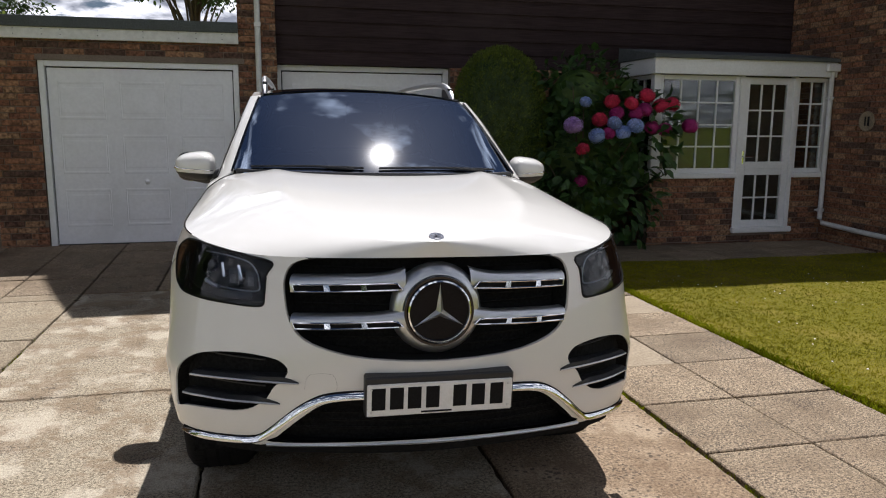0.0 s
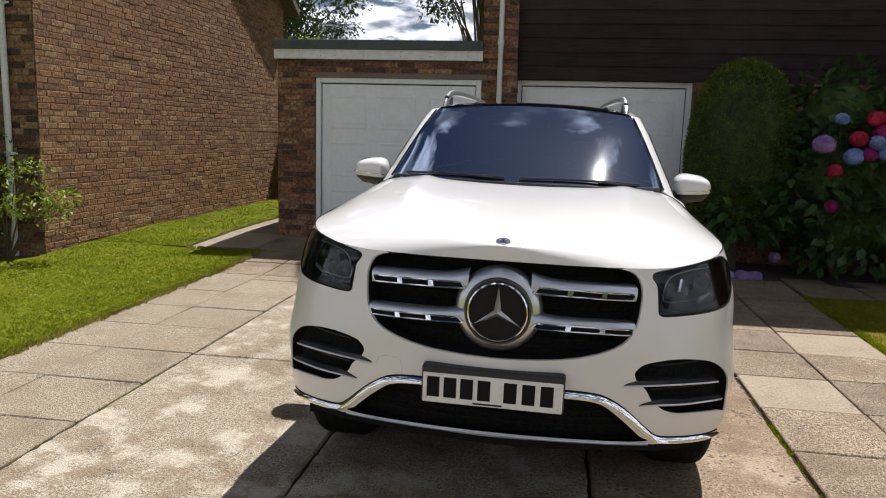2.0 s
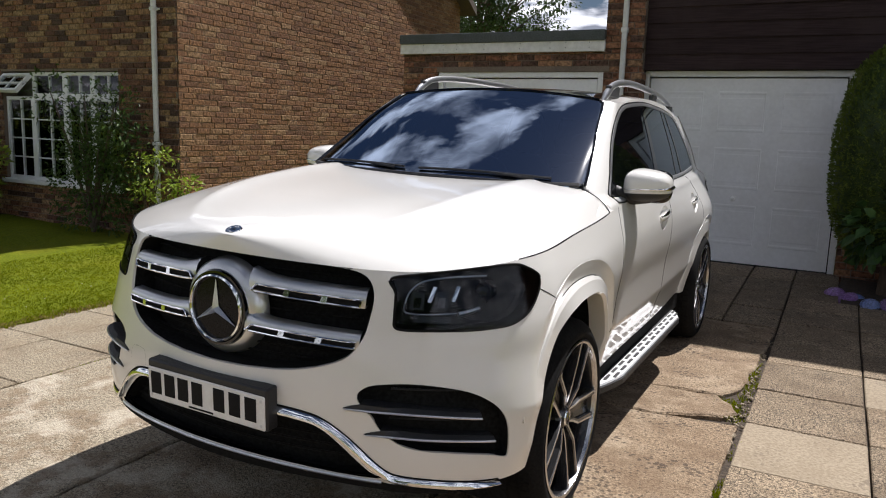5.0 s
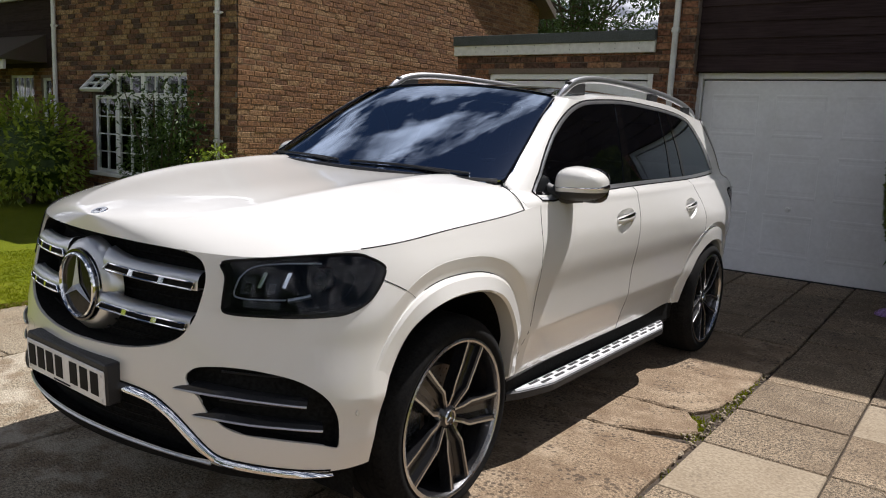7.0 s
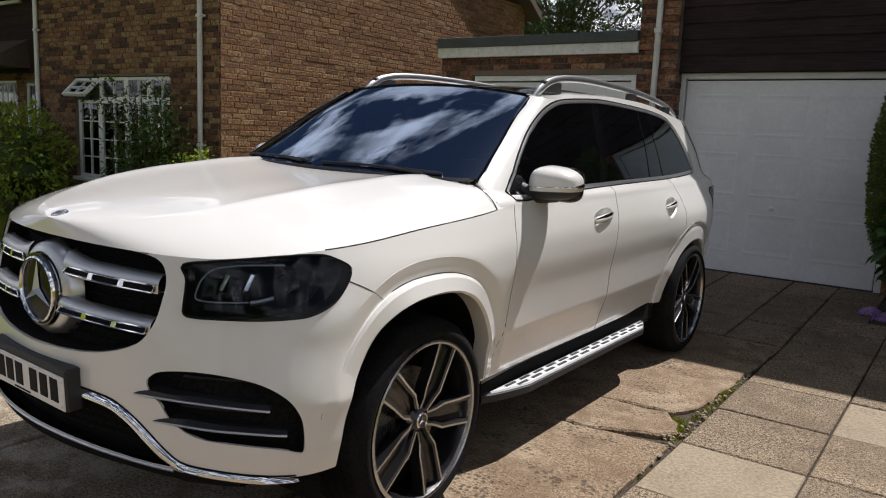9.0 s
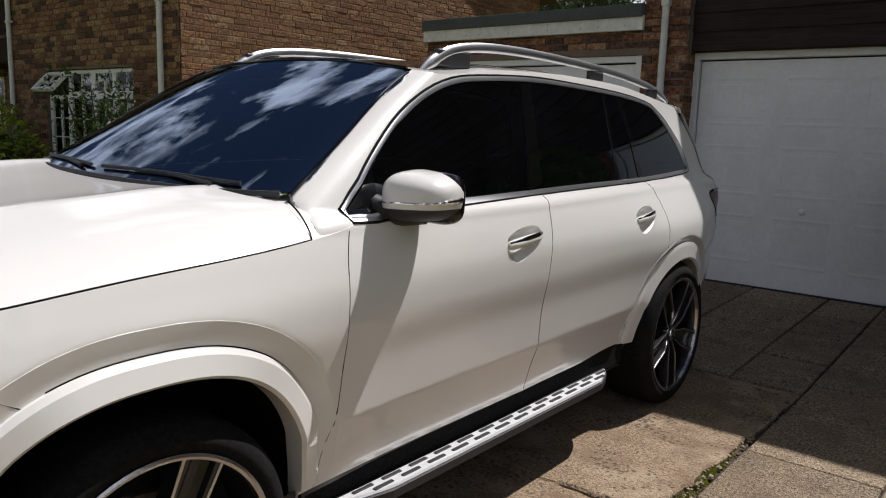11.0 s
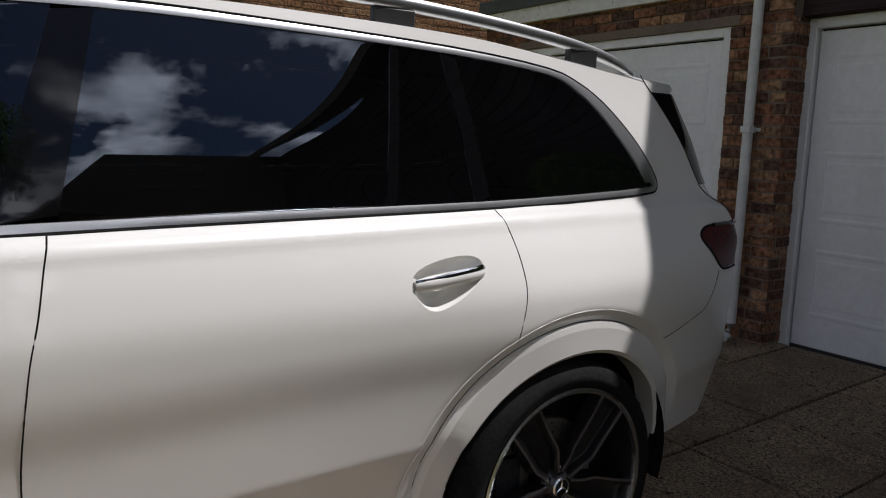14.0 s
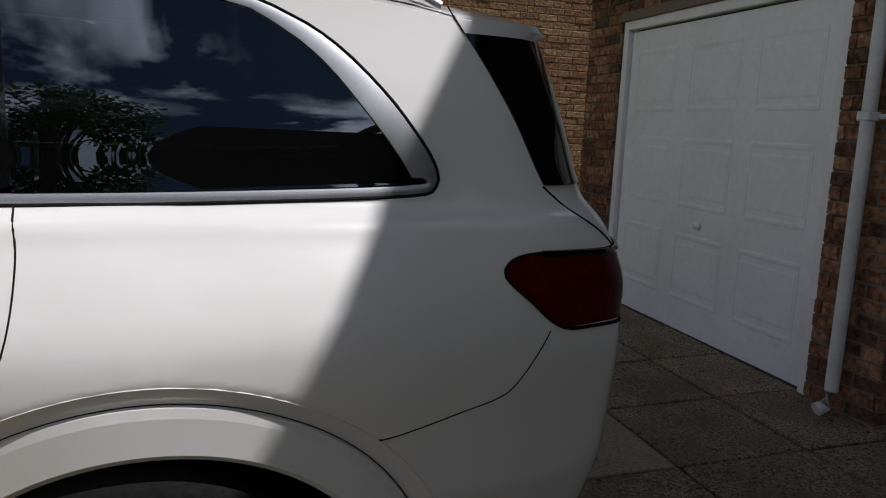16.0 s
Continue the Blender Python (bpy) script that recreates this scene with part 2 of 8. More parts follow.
RIM_BLACK = surface("gloss_black_alloy", (0.007, 0.007, 0.008), (0.014, 0.014, 0.015), fine=200, rough=0.25, coat=0.25)
RIM_FACE = surface("machined_alloy_face", (0.48, 0.48, 0.49), (0.62, 0.62, 0.63), fine=260, rough=0.25, metal=1.0)
RUBBER = surface("tyre_rubber", (0.006, 0.006, 0.0065), (0.012, 0.0118, 0.0115), (0.02, 0.019, 0.017), fine=90, coarse=6, spec=0.12, rough=0.85, bump=0.1, amount=0.4)
DISC = surface("brake_disc_steel", (0.34, 0.29, 0.24), (0.50, 0.45, 0.40), (0.25, 0.15, 0.09), fine=70, coarse=9, rough=0.45, metal=0.9)
PLATE = surface("white_plate_acrylic", (0.74, 0.74, 0.73), (0.80, 0.80, 0.79), (0.66, 0.65, 0.62), fine=160, coarse=8, rough=0.25)
BAR_INK = surface("dark_plate_ink", (0.006, 0.006, 0.007), (0.012, 0.012, 0.013), fine=200, rough=0.6, spec=0.12)
DISC_BLACK = surface("black_emblem_glass", (0.004, 0.004, 0.006), (0.008, 0.008, 0.010), fine=200, rough=0.15, spec=0.16)
LEATHER = surface("black_leather", (0.015, 0.015, 0.016), (0.03, 0.029, 0.028), fine=160, rough=0.5, bump=0.2)
CREAM = surface("cream_paper", (0.62, 0.58, 0.48), (0.7, 0.66, 0.55), fine=60, rough=0.8)
LAMP_RED = surface("dark_red_lamp_lens", (0.05, 0.002, 0.003), (0.085, 0.003, 0.004), fine=60, rough=0.22, spec=0.14)
LAMP_LENS = glass("clear_lamp_cover", (0.70, 0.73, 0.77), 1.36)
LAMP_BEZEL = surface("grey_lamp_bezel", (0.024, 0.026, 0.030), (0.048, 0.051, 0.057), fine=120, rough=0.25, metal=0.4)
WINDSCREEN = glass("windscreen_glass", (0.17, 0.21, 0.26), 4.2, 0.0, (0.66, 0.79, 1.0), 0.0, 0.006)
PRIVACY = glass("tinted_side_glass", (0.07, 0.075, 0.085), 2.25, 0.0, (0.80, 0.90, 1.0), 0.002)
PANE = glass("house_window_glass", (0.86, 0.9, 0.88), 1.52)

BRICK_SUN = brick_material("weathered_buff_brick", [(0.30, 0.163, 0.084), (0.26, 0.137, 0.069), (0.33, 0.197, 0.104), (0.205, 0.110, 0.062),
                                                   (0.30, 0.164, 0.081), (0.245, 0.129, 0.071), (0.36, 0.226, 0.119), (0.27, 0.143, 0.069)])
BRICK_RED = brick_material("multi_red_brick", [(0.28, 0.135, 0.08), (0.21, 0.10, 0.062), (0.34, 0.185, 0.108), (0.135, 0.075, 0.055),
                                               (0.29, 0.15, 0.088), (0.115, 0.068, 0.052), (0.35, 0.21, 0.125), (0.24, 0.112, 0.068)])
BRICK_MIX = brick_material("mixed_buff_and_brown_brick", [(0.28, 0.165, 0.09), (0.13, 0.068, 0.046), (0.34, 0.225, 0.125), (0.20, 0.10, 0.062),
                                                          (0.27, 0.14, 0.08), (0.085, 0.052, 0.04), (0.31, 0.19, 0.10)])
MORTAR = surface("lime_mortar", (0.19, 0.133, 0.083), (0.32, 0.235, 0.153), (0.15, 0.103, 0.067), fine=140, coarse=3, rough=0.95, bump=0.5)
MORTAR_DARK = surface("dark_mortar", (0.15, 0.115, 0.09), (0.23, 0.18, 0.14), (0.10, 0.08, 0.065), fine=140, coarse=3, rough=0.95, bump=0.5)
UPVC = surface("white_upvc", (0.74, 0.75, 0.75), (0.80, 0.81, 0.81), (0.66, 0.66, 0.63), fine=35, coarse=3, rough=0.35, amount=0.3)
DOOR_PAINT = surface("white_painted_steel", (0.77, 0.78, 0.80), (0.82, 0.83, 0.85), (0.62, 0.62, 0.61), fine=26, coarse=1.7, rough=0.42, amount=0.35, bump=0.04)
FASCIA = surface("white_painted_board", (0.66, 0.66, 0.63), (0.76, 0.76, 0.73), (0.50, 0.49, 0.45), fine=18, coarse=4, rough=0.6, amount=0.4, bump=0.1)
FELT = surface("grey_roof_felt", (0.06, 0.068, 0.07), (0.11, 0.12, 0.122), (0.05, 0.06, 0.05), fine=70, coarse=3, rough=0.9, bump=0.3)
CLAD = surface("dark_brown_stained_boarding", (0.027, 0.0172, 0.0182), (0.049, 0.0322, 0.0332), (0.060, 0.042, 0.0405), fine=14, coarse=2, rough=0.8, bump=0.25, spec=0.12,
               stretch=(0.25, 1, 6), rand=0.18)
ROOF_TILE = surface("brown_concrete_tile", (0.075, 0.055, 0.045), (0.12, 0.09, 0.075), (0.07, 0.08, 0.05), fine=50, coarse=2, rough=0.9, bump=0.4, rand=0.2)
PIPE = surface("white_plastic_pipe", (0.62, 0.63, 0.62), (0.70, 0.71, 0.70), (0.48, 0.48, 0.45), fine=30, coarse=5, rough=0.45, amount=0.5)
CONCRETE = surface("exposed_aggregate_concrete", (0.062, 0.048, 0.030), (0.45, 0.385, 0.275), (0.56, 0.50, 0.395), fine=66, grit=0.9, coarse=2.3, rough=0.95, bump=1.0,
                   bump_scale=110, amount=0.5, contrast=(0.40, 0.575), edge=(0.50, 0.58), mottle=(3.4, (0.19, 0.132, 0.076), 0.68, (0.485, 0.565)), pits=(80.0, (0.045, 0.034, 0.023), 0.75, 0.71))
CONCRETE_BROWN = surface("worn_brown_concrete", (0.070, 0.046, 0.027), (0.365, 0.268, 0.168), (0.42, 0.335, 0.23), fine=62, grit=0.9, coarse=1.8, rough=0.95, bump=1.0,
                         bump_scale=90, amount=0.5, contrast=(0.40, 0.585), edge=(0.49, 0.60), mottle=(3.0, (0.15, 0.096, 0.053), 0.66, (0.48, 0.58)), pits=(36.0, (0.045, 0.031, 0.020), 0.75, 0.665))
SLAB = surface("washed_aggregate_slab", (0.016, 0.011, 0.007), (0.44, 0.34, 0.222), (0.115, 0.077, 0.044), fine=70, grit=0.92, coarse=1.5, rough=0.93, bump=1.0, bump_scale=130,
               rand=0.15, amount=0.5, contrast=(0.415, 0.58), edge=(0.49, 0.62), mottle=(2.8, (0.145, 0.100, 0.058), 0.45, (0.48, 0.59)), pits=(80.0, (0.035, 0.025, 0.017), 0.65, 0.71))
SLAB_PALE = surface("pale_worn_slab", (0.060, 0.046, 0.030), (0.44, 0.37, 0.255), (0.235, 0.178, 0.112), fine=66, grit=0.92, coarse=1.7, rough=0.94, bump=1.0, bump_scale=120,
                    rand=0.08, amount=0.5, contrast=(0.40, 0.58), edge=(0.48, 0.62), mottle=(2.8, (0.20, 0.147, 0.09), 0.5, (0.48, 0.59)), pits=(85.0, (0.05, 0.037, 0.025), 0.65, 0.715))
SLAB_PLAIN = surface("smooth_buff_slab", (0.215, 0.170, 0.112), (0.32, 0.262, 0.182), (0.20, 0.152, 0.095), fine=60, coarse=3, rough=0.9, bump=0.4, bump_scale=70,
                     amount=0.4, pits=(45.0, (0.12, 0.09, 0.065), 0.5, 0.70))
SOIL = surface("dark_soil", (0.035, 0.026, 0.018), (0.075, 0.055, 0.038), fine=40, coarse=3, rough=1.0, bump=1.0)
LAWN = surface("mown_lawn", (0.055, 0.072, 0.003), (0.150, 0.178, 0.006), (0.170, 0.165, 0.012), fine=60, coarse=1.3, rough=0.95, bump=0.9, bump_scale=70, amount=0.5, spec=0.1)
GRASS = leaf("grass_blade", (0.135, 0.165, 0.003), (0.265, 0.295, 0.008), 0.8, fine=2.0, spec=0.06)
LAWN_OLIVE = surface("dry_olive_lawn", (0.062, 0.058, 0.004), (0.165, 0.148, 0.010), (0.20, 0.155, 0.03), fine=60, coarse=1.3, rough=0.95, bump=0.9, bump_scale=70, amount=0.6, spec=0.1)
GRASS_OLIVE = leaf("olive_grass_blade", (0.150, 0.148, 0.004), (0.285, 0.262, 0.012), 0.8, fine=2.0, spec=0.06)
GRASS_DRY = leaf("dry_grass_blade", (0.20, 0.15, 0.05), (0.36, 0.29, 0.12), 0.85, fine=2.0, spec=0.06)
LEAF_HYD = leaf("hydrangea_leaf", (0.024, 0.060, 0.015), (0.060, 0.120, 0.030), 0.42)
LEAF_YEW = leaf("conifer_foliage", (0.060, 0.092, 0.010), (0.155, 0.20, 0.025), 0.6)
LEAF_CONIFER = leaf("sunny_conifer_foliage", (0.10, 0.16, 0.015), (0.26, 0.32, 0.04), 0.6)
LEAF_GOLD = leaf("yellow_green_leaf", (0.13, 0.20, 0.018), (0.33, 0.40, 0.045), 0.45)
# leaves of the dark shrub; also painted shade inside the other bushes
LEAF_DARK = leaf("dark_leaf_and_core_shade", (0.030, 0.062, 0.013), (0.085, 0.14, 0.025), 0.5)
LEAF_TREE = leaf("tree_leaf", (0.035, 0.065, 0.018), (0.075, 0.12, 0.035), 0.5)
PETAL_RED = leaf("crimson_petal", (0.50, 0.02, 0.06), (0.66, 0.05, 0.12), 0.6)
PETAL_PINK = leaf("magenta_petal", (0.35, 0.02, 0.16), (0.50, 0.05, 0.26), 0.6)
PETAL_BLUE = leaf("blue_petal", (0.20, 0.30, 0.60), (0.38, 0.46, 0.72), 0.6)
PETAL_LILAC = leaf("lilac_petal", (0.36, 0.20, 0.52), (0.52, 0.36, 0.64), 0.6)
BARK = surface("brown_bark", (0.06, 0.045, 0.032), (0.12, 0.09, 0.065), fine=25, coarse=4, rough=0.95, bump=0.8, stretch=(3, 3, 0.6))
DARK_ROOM = surface("dim_room_wall", (0.16, 0.15, 0.13), (0.2, 0.19, 0.17), fine=12, rough=0.9)

# ---- building helpers ----
def mesh_of(name, verts, faces, material, smooth=False):
    me = bpy.data.meshes.new(name)
    me.from_pydata([tuple(v) for v in verts], [], faces)
    me.validate()
    if material:
        me.materials.append(material)
    if smooth:
        me.polygons.foreach_set("use_smooth", [True] * len(me.polygons))
        me.set_sharp_from_angle(angle=radians(38))
    return me


def solid(name, verts, faces, material, parent=None, label="", smooth=False):
    ob = new(name, mesh_of(name, verts, faces, material, smooth))
    if parent:
        ob.parent = parent
    return tagged(ob, label)


def part(name, bm, material, parent=None, label="", smooth=False):
    me = bpy.data.meshes.new(name)
    bm.to_mesh(me)
    bm.free()
    me.materials.append(material)
    if smooth:
        me.polygons.foreach_set("use_smooth", [True] * len(me.polygons))
    ob = new(name, me)
    if parent:
        ob.parent = parent
    return tagged(ob, label)


def thing(name, label, category, group="", at=(0, 0, 0), kind=""):
    ob = tagged(new(name), label, category, group, kind)
    ob.location = at
    return ob


def bevel_box(lo, hi, r=0.005, seg=1, bm=None):
    """A box between two corners with rounded edges, in a bmesh."""
    bm = bm or bmesh.new()
    geom = bmesh.ops.create_cube(bm, size=1.0)["verts"]
    for v in geom:
        v.co = Vector([lo[i] + (v.co[i] + 0.5) * (hi[i] - lo[i]) for i in range(3)])
    if r > 0:
        edges = list({e for v in geom for e in v.link_edges})
        bmesh.ops.bevel(bm, geom=edges, offset=r, segments=seg, affect="EDGES", profile=0.6)
    return bm


def box(name, lo, hi, material, parent=None, label="", r=0.005, seg=1, smooth=False):
    return part(name, bevel_box(lo, hi, r, seg), material, parent, label, smooth)


def tube_data(pts, radius, n=8, squash=1.0, closed=False, caps=True, up=(0, 0, 1)):
    """A round or oval bar swept along points. radius: one number or one for each point."""
    pts = [Vector(p) for p in pts]
    k = len(pts)
    rad = [radius] * k if isinstance(radius, (int, float)) else list(radius)
    verts, faces = [], []
    for i, p in enumerate(pts):
        a = pts[(i - 1) % k] if closed or i > 0 else pts[i]
        b = pts[(i + 1) % k] if closed or i < k - 1 else pts[i]
        d = (b - a).normalized()
        u = Vector(up)
        if abs(u.dot(d)) > 0.95:
            u = Vector((0, 1, 0)) if abs(d.y) < 0.9 else Vector((1, 0, 0))
        s = d.cross(u).normalized()
        w = s.cross(d).normalized()
        for j in range(n):
            t = 2 * math.pi * j / n
            verts.append(p + s * (math.cos(t) * rad[i]) + w * (math.sin(t) * rad[i] * squash))
    for i in range(k if closed else k - 1):
        for j in range(n):
            a, b = i * n + j, i * n + (j + 1) % n
            c, d = ((i + 1) % k) * n + (j + 1) % n, ((i + 1) % k) * n + j
            faces.append((a, b, c, d))
    if caps and not closed:
        faces.append(tuple(reversed(range(n))))
        faces.append(tuple(range((k - 1) * n, k * n)))
    return verts, faces


def tube(name, pts, radius, material, parent=None, label="", n=8, squash=1.0, closed=False, up=(0, 0, 1)):
    v, f = tube_data(pts, radius, n, squash, closed, True, up)
    return solid(name, v, f, material, parent, label, smooth=n > 5)


def lathe_data(profile, n=48, axis="x", closed=False):
    """Turns (radius, along) pairs round an axis."""
    verts, faces, k = [], [], len(profile)
    for i in range(n):
        t = 2 * math.pi * i / n
        for r, a in profile:
            c, s = r * math.cos(t), r * math.sin(t)
            verts.append({"x": (a, c, s), "y": (c, a, s), "z": (c, s, a)}[axis])
    for i in range(n):
        for j in range(k if closed else k - 1):
            faces.append((i * k + j, i * k + (j + 1) % k, ((i + 1) % n) * k + (j + 1) % k, ((i + 1) % n) * k + j))
    return verts, faces


def smooth_curve(xs, ys):
    """A smooth function through points that does not overshoot."""
    xs, ys = np.array(xs, float), np.array(ys, float)
    d = np.diff(ys) / np.diff(xs)
    m = np.concatenate(([d[0]], (d[:-1] + d[1:]) / 2, [d[-1]]))
    for i in range(1, len(d)):
        if d[i - 1] * d[i] <= 0:
            m[i] = 0.0
        else:
            m[i] = np.sign(m[i]) * min(abs(m[i]), 3 * abs(d[i - 1]), 3 * abs(d[i]))

    def f(x):
        if x <= xs[0]:
            return float(ys[0])
        if x >= xs[-1]:
            return float(ys[-1])
        i = int(np.searchsorted(xs, x) - 1)
        h = xs[i + 1] - xs[i]
        t = (x - xs[i]) / h
        return float((1 + 2 * t) * (1 - t) ** 2 * ys[i] + t * (1 - t) ** 2 * h * m[i] + t * t * (3 - 2 * t) * ys[i + 1] + t * t * (t - 1) * h * m[i + 1])
    return f


def rounded(poly, steps=6, closed=True):
    """A denser, rounded outline through the corners of a flat polygon (Catmull-Rom)."""
    k, out = len(poly), []
    for i in range(k if closed else k - 1):
        p = [np.array(poly[(i + j) % k if closed else max(0, min(k - 1, i + j))], float) for j in (-1, 0, 1, 2)]
        for s in range(steps):
            t = s / steps
            out.append(tuple(0.5 * (2 * p[1] + (p[2] - p[0]) * t + (2 * p[0] - 5 * p[1] + 4 * p[2] - p[3]) * t * t + (3 * p[1] - p[0] - 3 * p[2] + p[3]) * t ** 3)))
    if not closed:
        out.append(tuple(poly[-1]))
    return out


def clip(poly, a, b):
    """The part of a flat polygon to the left of the line from a to b."""
    out, side = [], lambda p: (b[0] - a[0]) * (p[1] - a[1]) - (b[1] - a[1]) * (p[0] - a[0])
    for i, p in enumerate(poly):
        q = poly[(i + 1) % len(poly)]
        sp, sq = side(p), side(q)
        if sp >= 0:
            out.append(p)
        if sp * sq < 0:
            t = sp / (sp - sq)
            out.append((p[0] + t * (q[0] - p[0]), p[1] + t * (q[1] - p[1])))
    return out


def grow(poly, d):
    """A closed flat outline moved outwards by d (inwards if negative)."""
    k = len(poly)
    area = sum(poly[i][0] * poly[(i + 1) % k][1] - poly[(i + 1) % k][0] * poly[i][1] for i in range(k))
    sg = 1 if area > 0 else -1
    out = []
    for i in range(k):
        a, b = poly[i - 1], poly[(i + 1) % k]
        tx, ty = b[0] - a[0], b[1] - a[1]
        n = math.hypot(tx, ty) or 1
        out.append((poly[i][0] + sg * d * ty / n, poly[i][1] - sg * d * tx / n))
    return out


def inside(p, poly):
    r, k = False, len(poly)
    for i in range(k):
        (x1, y1), (x2, y2) = poly[i], poly[(i + 1) % k]
        if (y1 > p[1]) != (y2 > p[1]) and p[0] < (x2 - x1) * (p[1] - y1) / (y2 - y1) + x1:
            r = not r
    return r


def patch_data(poly, place, off=0.0, rows=16, cols=16, thick=0.004):
    """A curved panel: a flat outline laid on a surface by place(u, w, off), with a turned-in rim."""
    ws = [p[1] for p in poly]
    lo, hi = min(ws), max(ws)
    grid = []
    for i in range(rows + 1):
        w = lo + (hi - lo) * (0.5 - 0.5 * math.cos(math.pi * (0.012 + 0.976 * i / rows)))
        xs = []
        for j, p in enumerate(poly):
            q = poly[(j + 1) % len(poly)]
            if (p[1] > w) != (q[1] > w):
                xs.append(p[0] + (w - p[1]) / (q[1] - p[1]) * (q[0] - p[0]))
        a, b = min(xs), max(xs)
        grid.append([(a + (b - a) * j / cols, w) for j in range(cols + 1)])
    verts = [place(u, w, off) for row in grid for u, w in row]
    faces, k = [], cols + 1
    for i in range(rows):
        for j in range(cols):
            faces.append((i * k + j, i * k + j + 1, (i + 1) * k + j + 1, (i + 1) * k + j))
    loop = [(0, j) for j in range(k)] + [(i, cols) for i in range(1, rows + 1)] + [(rows, j) for j in range(cols - 1, -1, -1)] + [(i, 0) for i in range(rows - 1, 0, -1)]
    base = len(verts)
    verts += [place(*grid[i][j], off - thick) for i, j in loop]
    n = len(loop)
    for t in range(n):
        a, b = loop[t], loop[(t + 1) % n]
        faces.append((a[0] * k + a[1], b[0] * k + b[1], base + (t + 1) % n, base + t))
    return verts, faces


def crisp(ob, k, rings):
    """Marks the edges along some rings of a swept mesh, k points to a section, as sharp."""
    for e in ob.data.edges:
        a, b = e.vertices
        if a % k == b % k and a % k in rings:
            e.use_edge_sharp = True
    return ob


def edge_data(poly, place, depth=0.02, across=1.0):
    """The thin turned-in edge of an opening in a panel."""
    rings = [(poly, 0.0), (poly, -0.0015), (poly if across > 1 else grow(poly, -0.003), -depth)]
    k = len(poly)
    verts = [place(u, w, o) for ring, o in rings for u, w in ring]
    return verts, [(r * k + i, r * k + (i + 1) % k, (r + 1) * k + (i + 1) % k, (r + 1) * k + i) for r in range(2) for i in range(k)]


def rounded_block(name, centre, half, material, parent=None, label="", power=3.2, n=20, m=12, warp=None):
    """A cushion-like solid (superellipsoid), to be warped where it has more shape."""
    verts, faces = [], []
    sg = lambda v, e: math.copysign(abs(v) ** e, v)
    e = 2 / power
    for i in range(m + 1):
        f = -math.pi / 2 + math.pi * i / m
        for j in range(n):
            t = 2 * math.pi * j / n
            p = Vector((sg(math.cos(f), e) * sg(math.cos(t), e), sg(math.cos(f), e) * sg(math.sin(t), e), sg(math.sin(f), e)))
            if warp:
                p = warp(p)
            verts.append((centre[0] + half[0] * p.x, centre[1] + half[1] * p.y, centre[2] + half[2] * p.z))
    for i in range(m):
        for j in range(n):
            faces.append((i * n + j, i * n + (j + 1) % n, (i + 1) * n + (j + 1) % n, (i + 1) * n + j))
    return solid(name, verts, faces, material, parent, label, smooth=True)


def joined(list_of_data):
    verts, faces = [], []
    for v, f in list_of_data:
        b = len(verts)
        verts += [tuple(x) for x in v]
        faces += [tuple(i + b for i in q) for q in f]
    return verts, faces


def box_data(lo, hi):
    v = [(x, y, z) for x in (lo[0], hi[0]) for y in (lo[1], hi[1]) for z in (lo[2], hi[2])]
    return v, [(0, 1, 3, 2), (4, 6, 7, 5), (0, 4, 5, 1), (2, 3, 7, 6), (0, 2, 6, 4), (1, 5, 7, 3)]

# ---- the place: ground, garage, house, neighbour ----
def rise(x, y):
    """The ground climbs a little towards the garage."""
    return 0.032 * min(max(y - 4.755, 0.0), 2.65) * min(max((3.0 - x) / 0.8, 0.0), 1.0)


def sheet(name, x0, x1, y0, y1, z, material, label, step=0.5, wobble=0.0, bump=0.0, kind="structure", category="ground", seed=1):
    """A ground sheet on a grid, gently uneven, with ragged edges."""
    nx, ny = max(1, int((x1 - x0) / step)), max(1, int((y1 - y0) / step))
    verts, faces = [], []
    for i in range(nx + 1):
        for j in range(ny + 1):
            x, y = x0 + (x1 - x0) * i / nx, y0 + (y1 - y0) * j / ny
            h = noise.noise(Vector((x * 0.8, y * 0.8, seed))) * bump + (rise(x, y) if bump else 0.0)
            if i in (0, nx) and wobble:
                x += wobble * noise.noise(Vector((y * 3, seed, 0)))
            if j in (0, ny) and wobble:
                y += wobble * noise.noise(Vector((x * 3, seed, 5)))
            verts.append((x, y, z + h))
    for i in range(nx):
        for j in range(ny):
            a = i * (ny + 1) + j
            faces.append((a, a + ny + 1, a + ny + 2, a + 1))
    b = len(verts)
    rim = [i * (ny + 1) for i in range(nx + 1)] + [nx * (ny + 1) + j for j in range(1, ny + 1)] + [i * (ny + 1) + ny for i in range(nx - 1, -1, -1)] + [j for j in range(ny - 1, 0, -1)]
    verts += [(verts[i][0], verts[i][1], z - 0.08) for i in rim]
    for t in range(len(rim)):
        u = (t + 1) % len(rim)
        faces.append((rim[t], b + t, b + u, rim[u]))
    return tagged(solid(name, verts, faces, material, smooth=True), label, category, "", kind)


# one sheet to the horizon, under everything
tagged(solid("ground", [(-400, -400, -0.09), (400, -400, -0.09), (400, 400, -0.09), (-400, 400, -0.09)], [(0, 1, 2, 3)], LAWN), "grass ground reaching to the horizon", "ground", "", "structure")
drive = sheet("drive_bed", -3.66, 2.78, -12.0, 7.46, -0.030, SOIL, "dark soil bed under the drive slabs", 0.6)
lawn_l = sheet("lawn_left", -5.74, -3.44, -12.0, 6.00, 0.018, LAWN, "mown green lawn along the drive edge", 0.12, 0.06, 0.02, seed=3)
lawn_l2 = sheet("lawn_strip", -5.74, -4.46, 6.00, 13.5, 0.018, LAWN, "mown grass strip beside the brick wall", 0.15, 0.04, 0.02, seed=4)
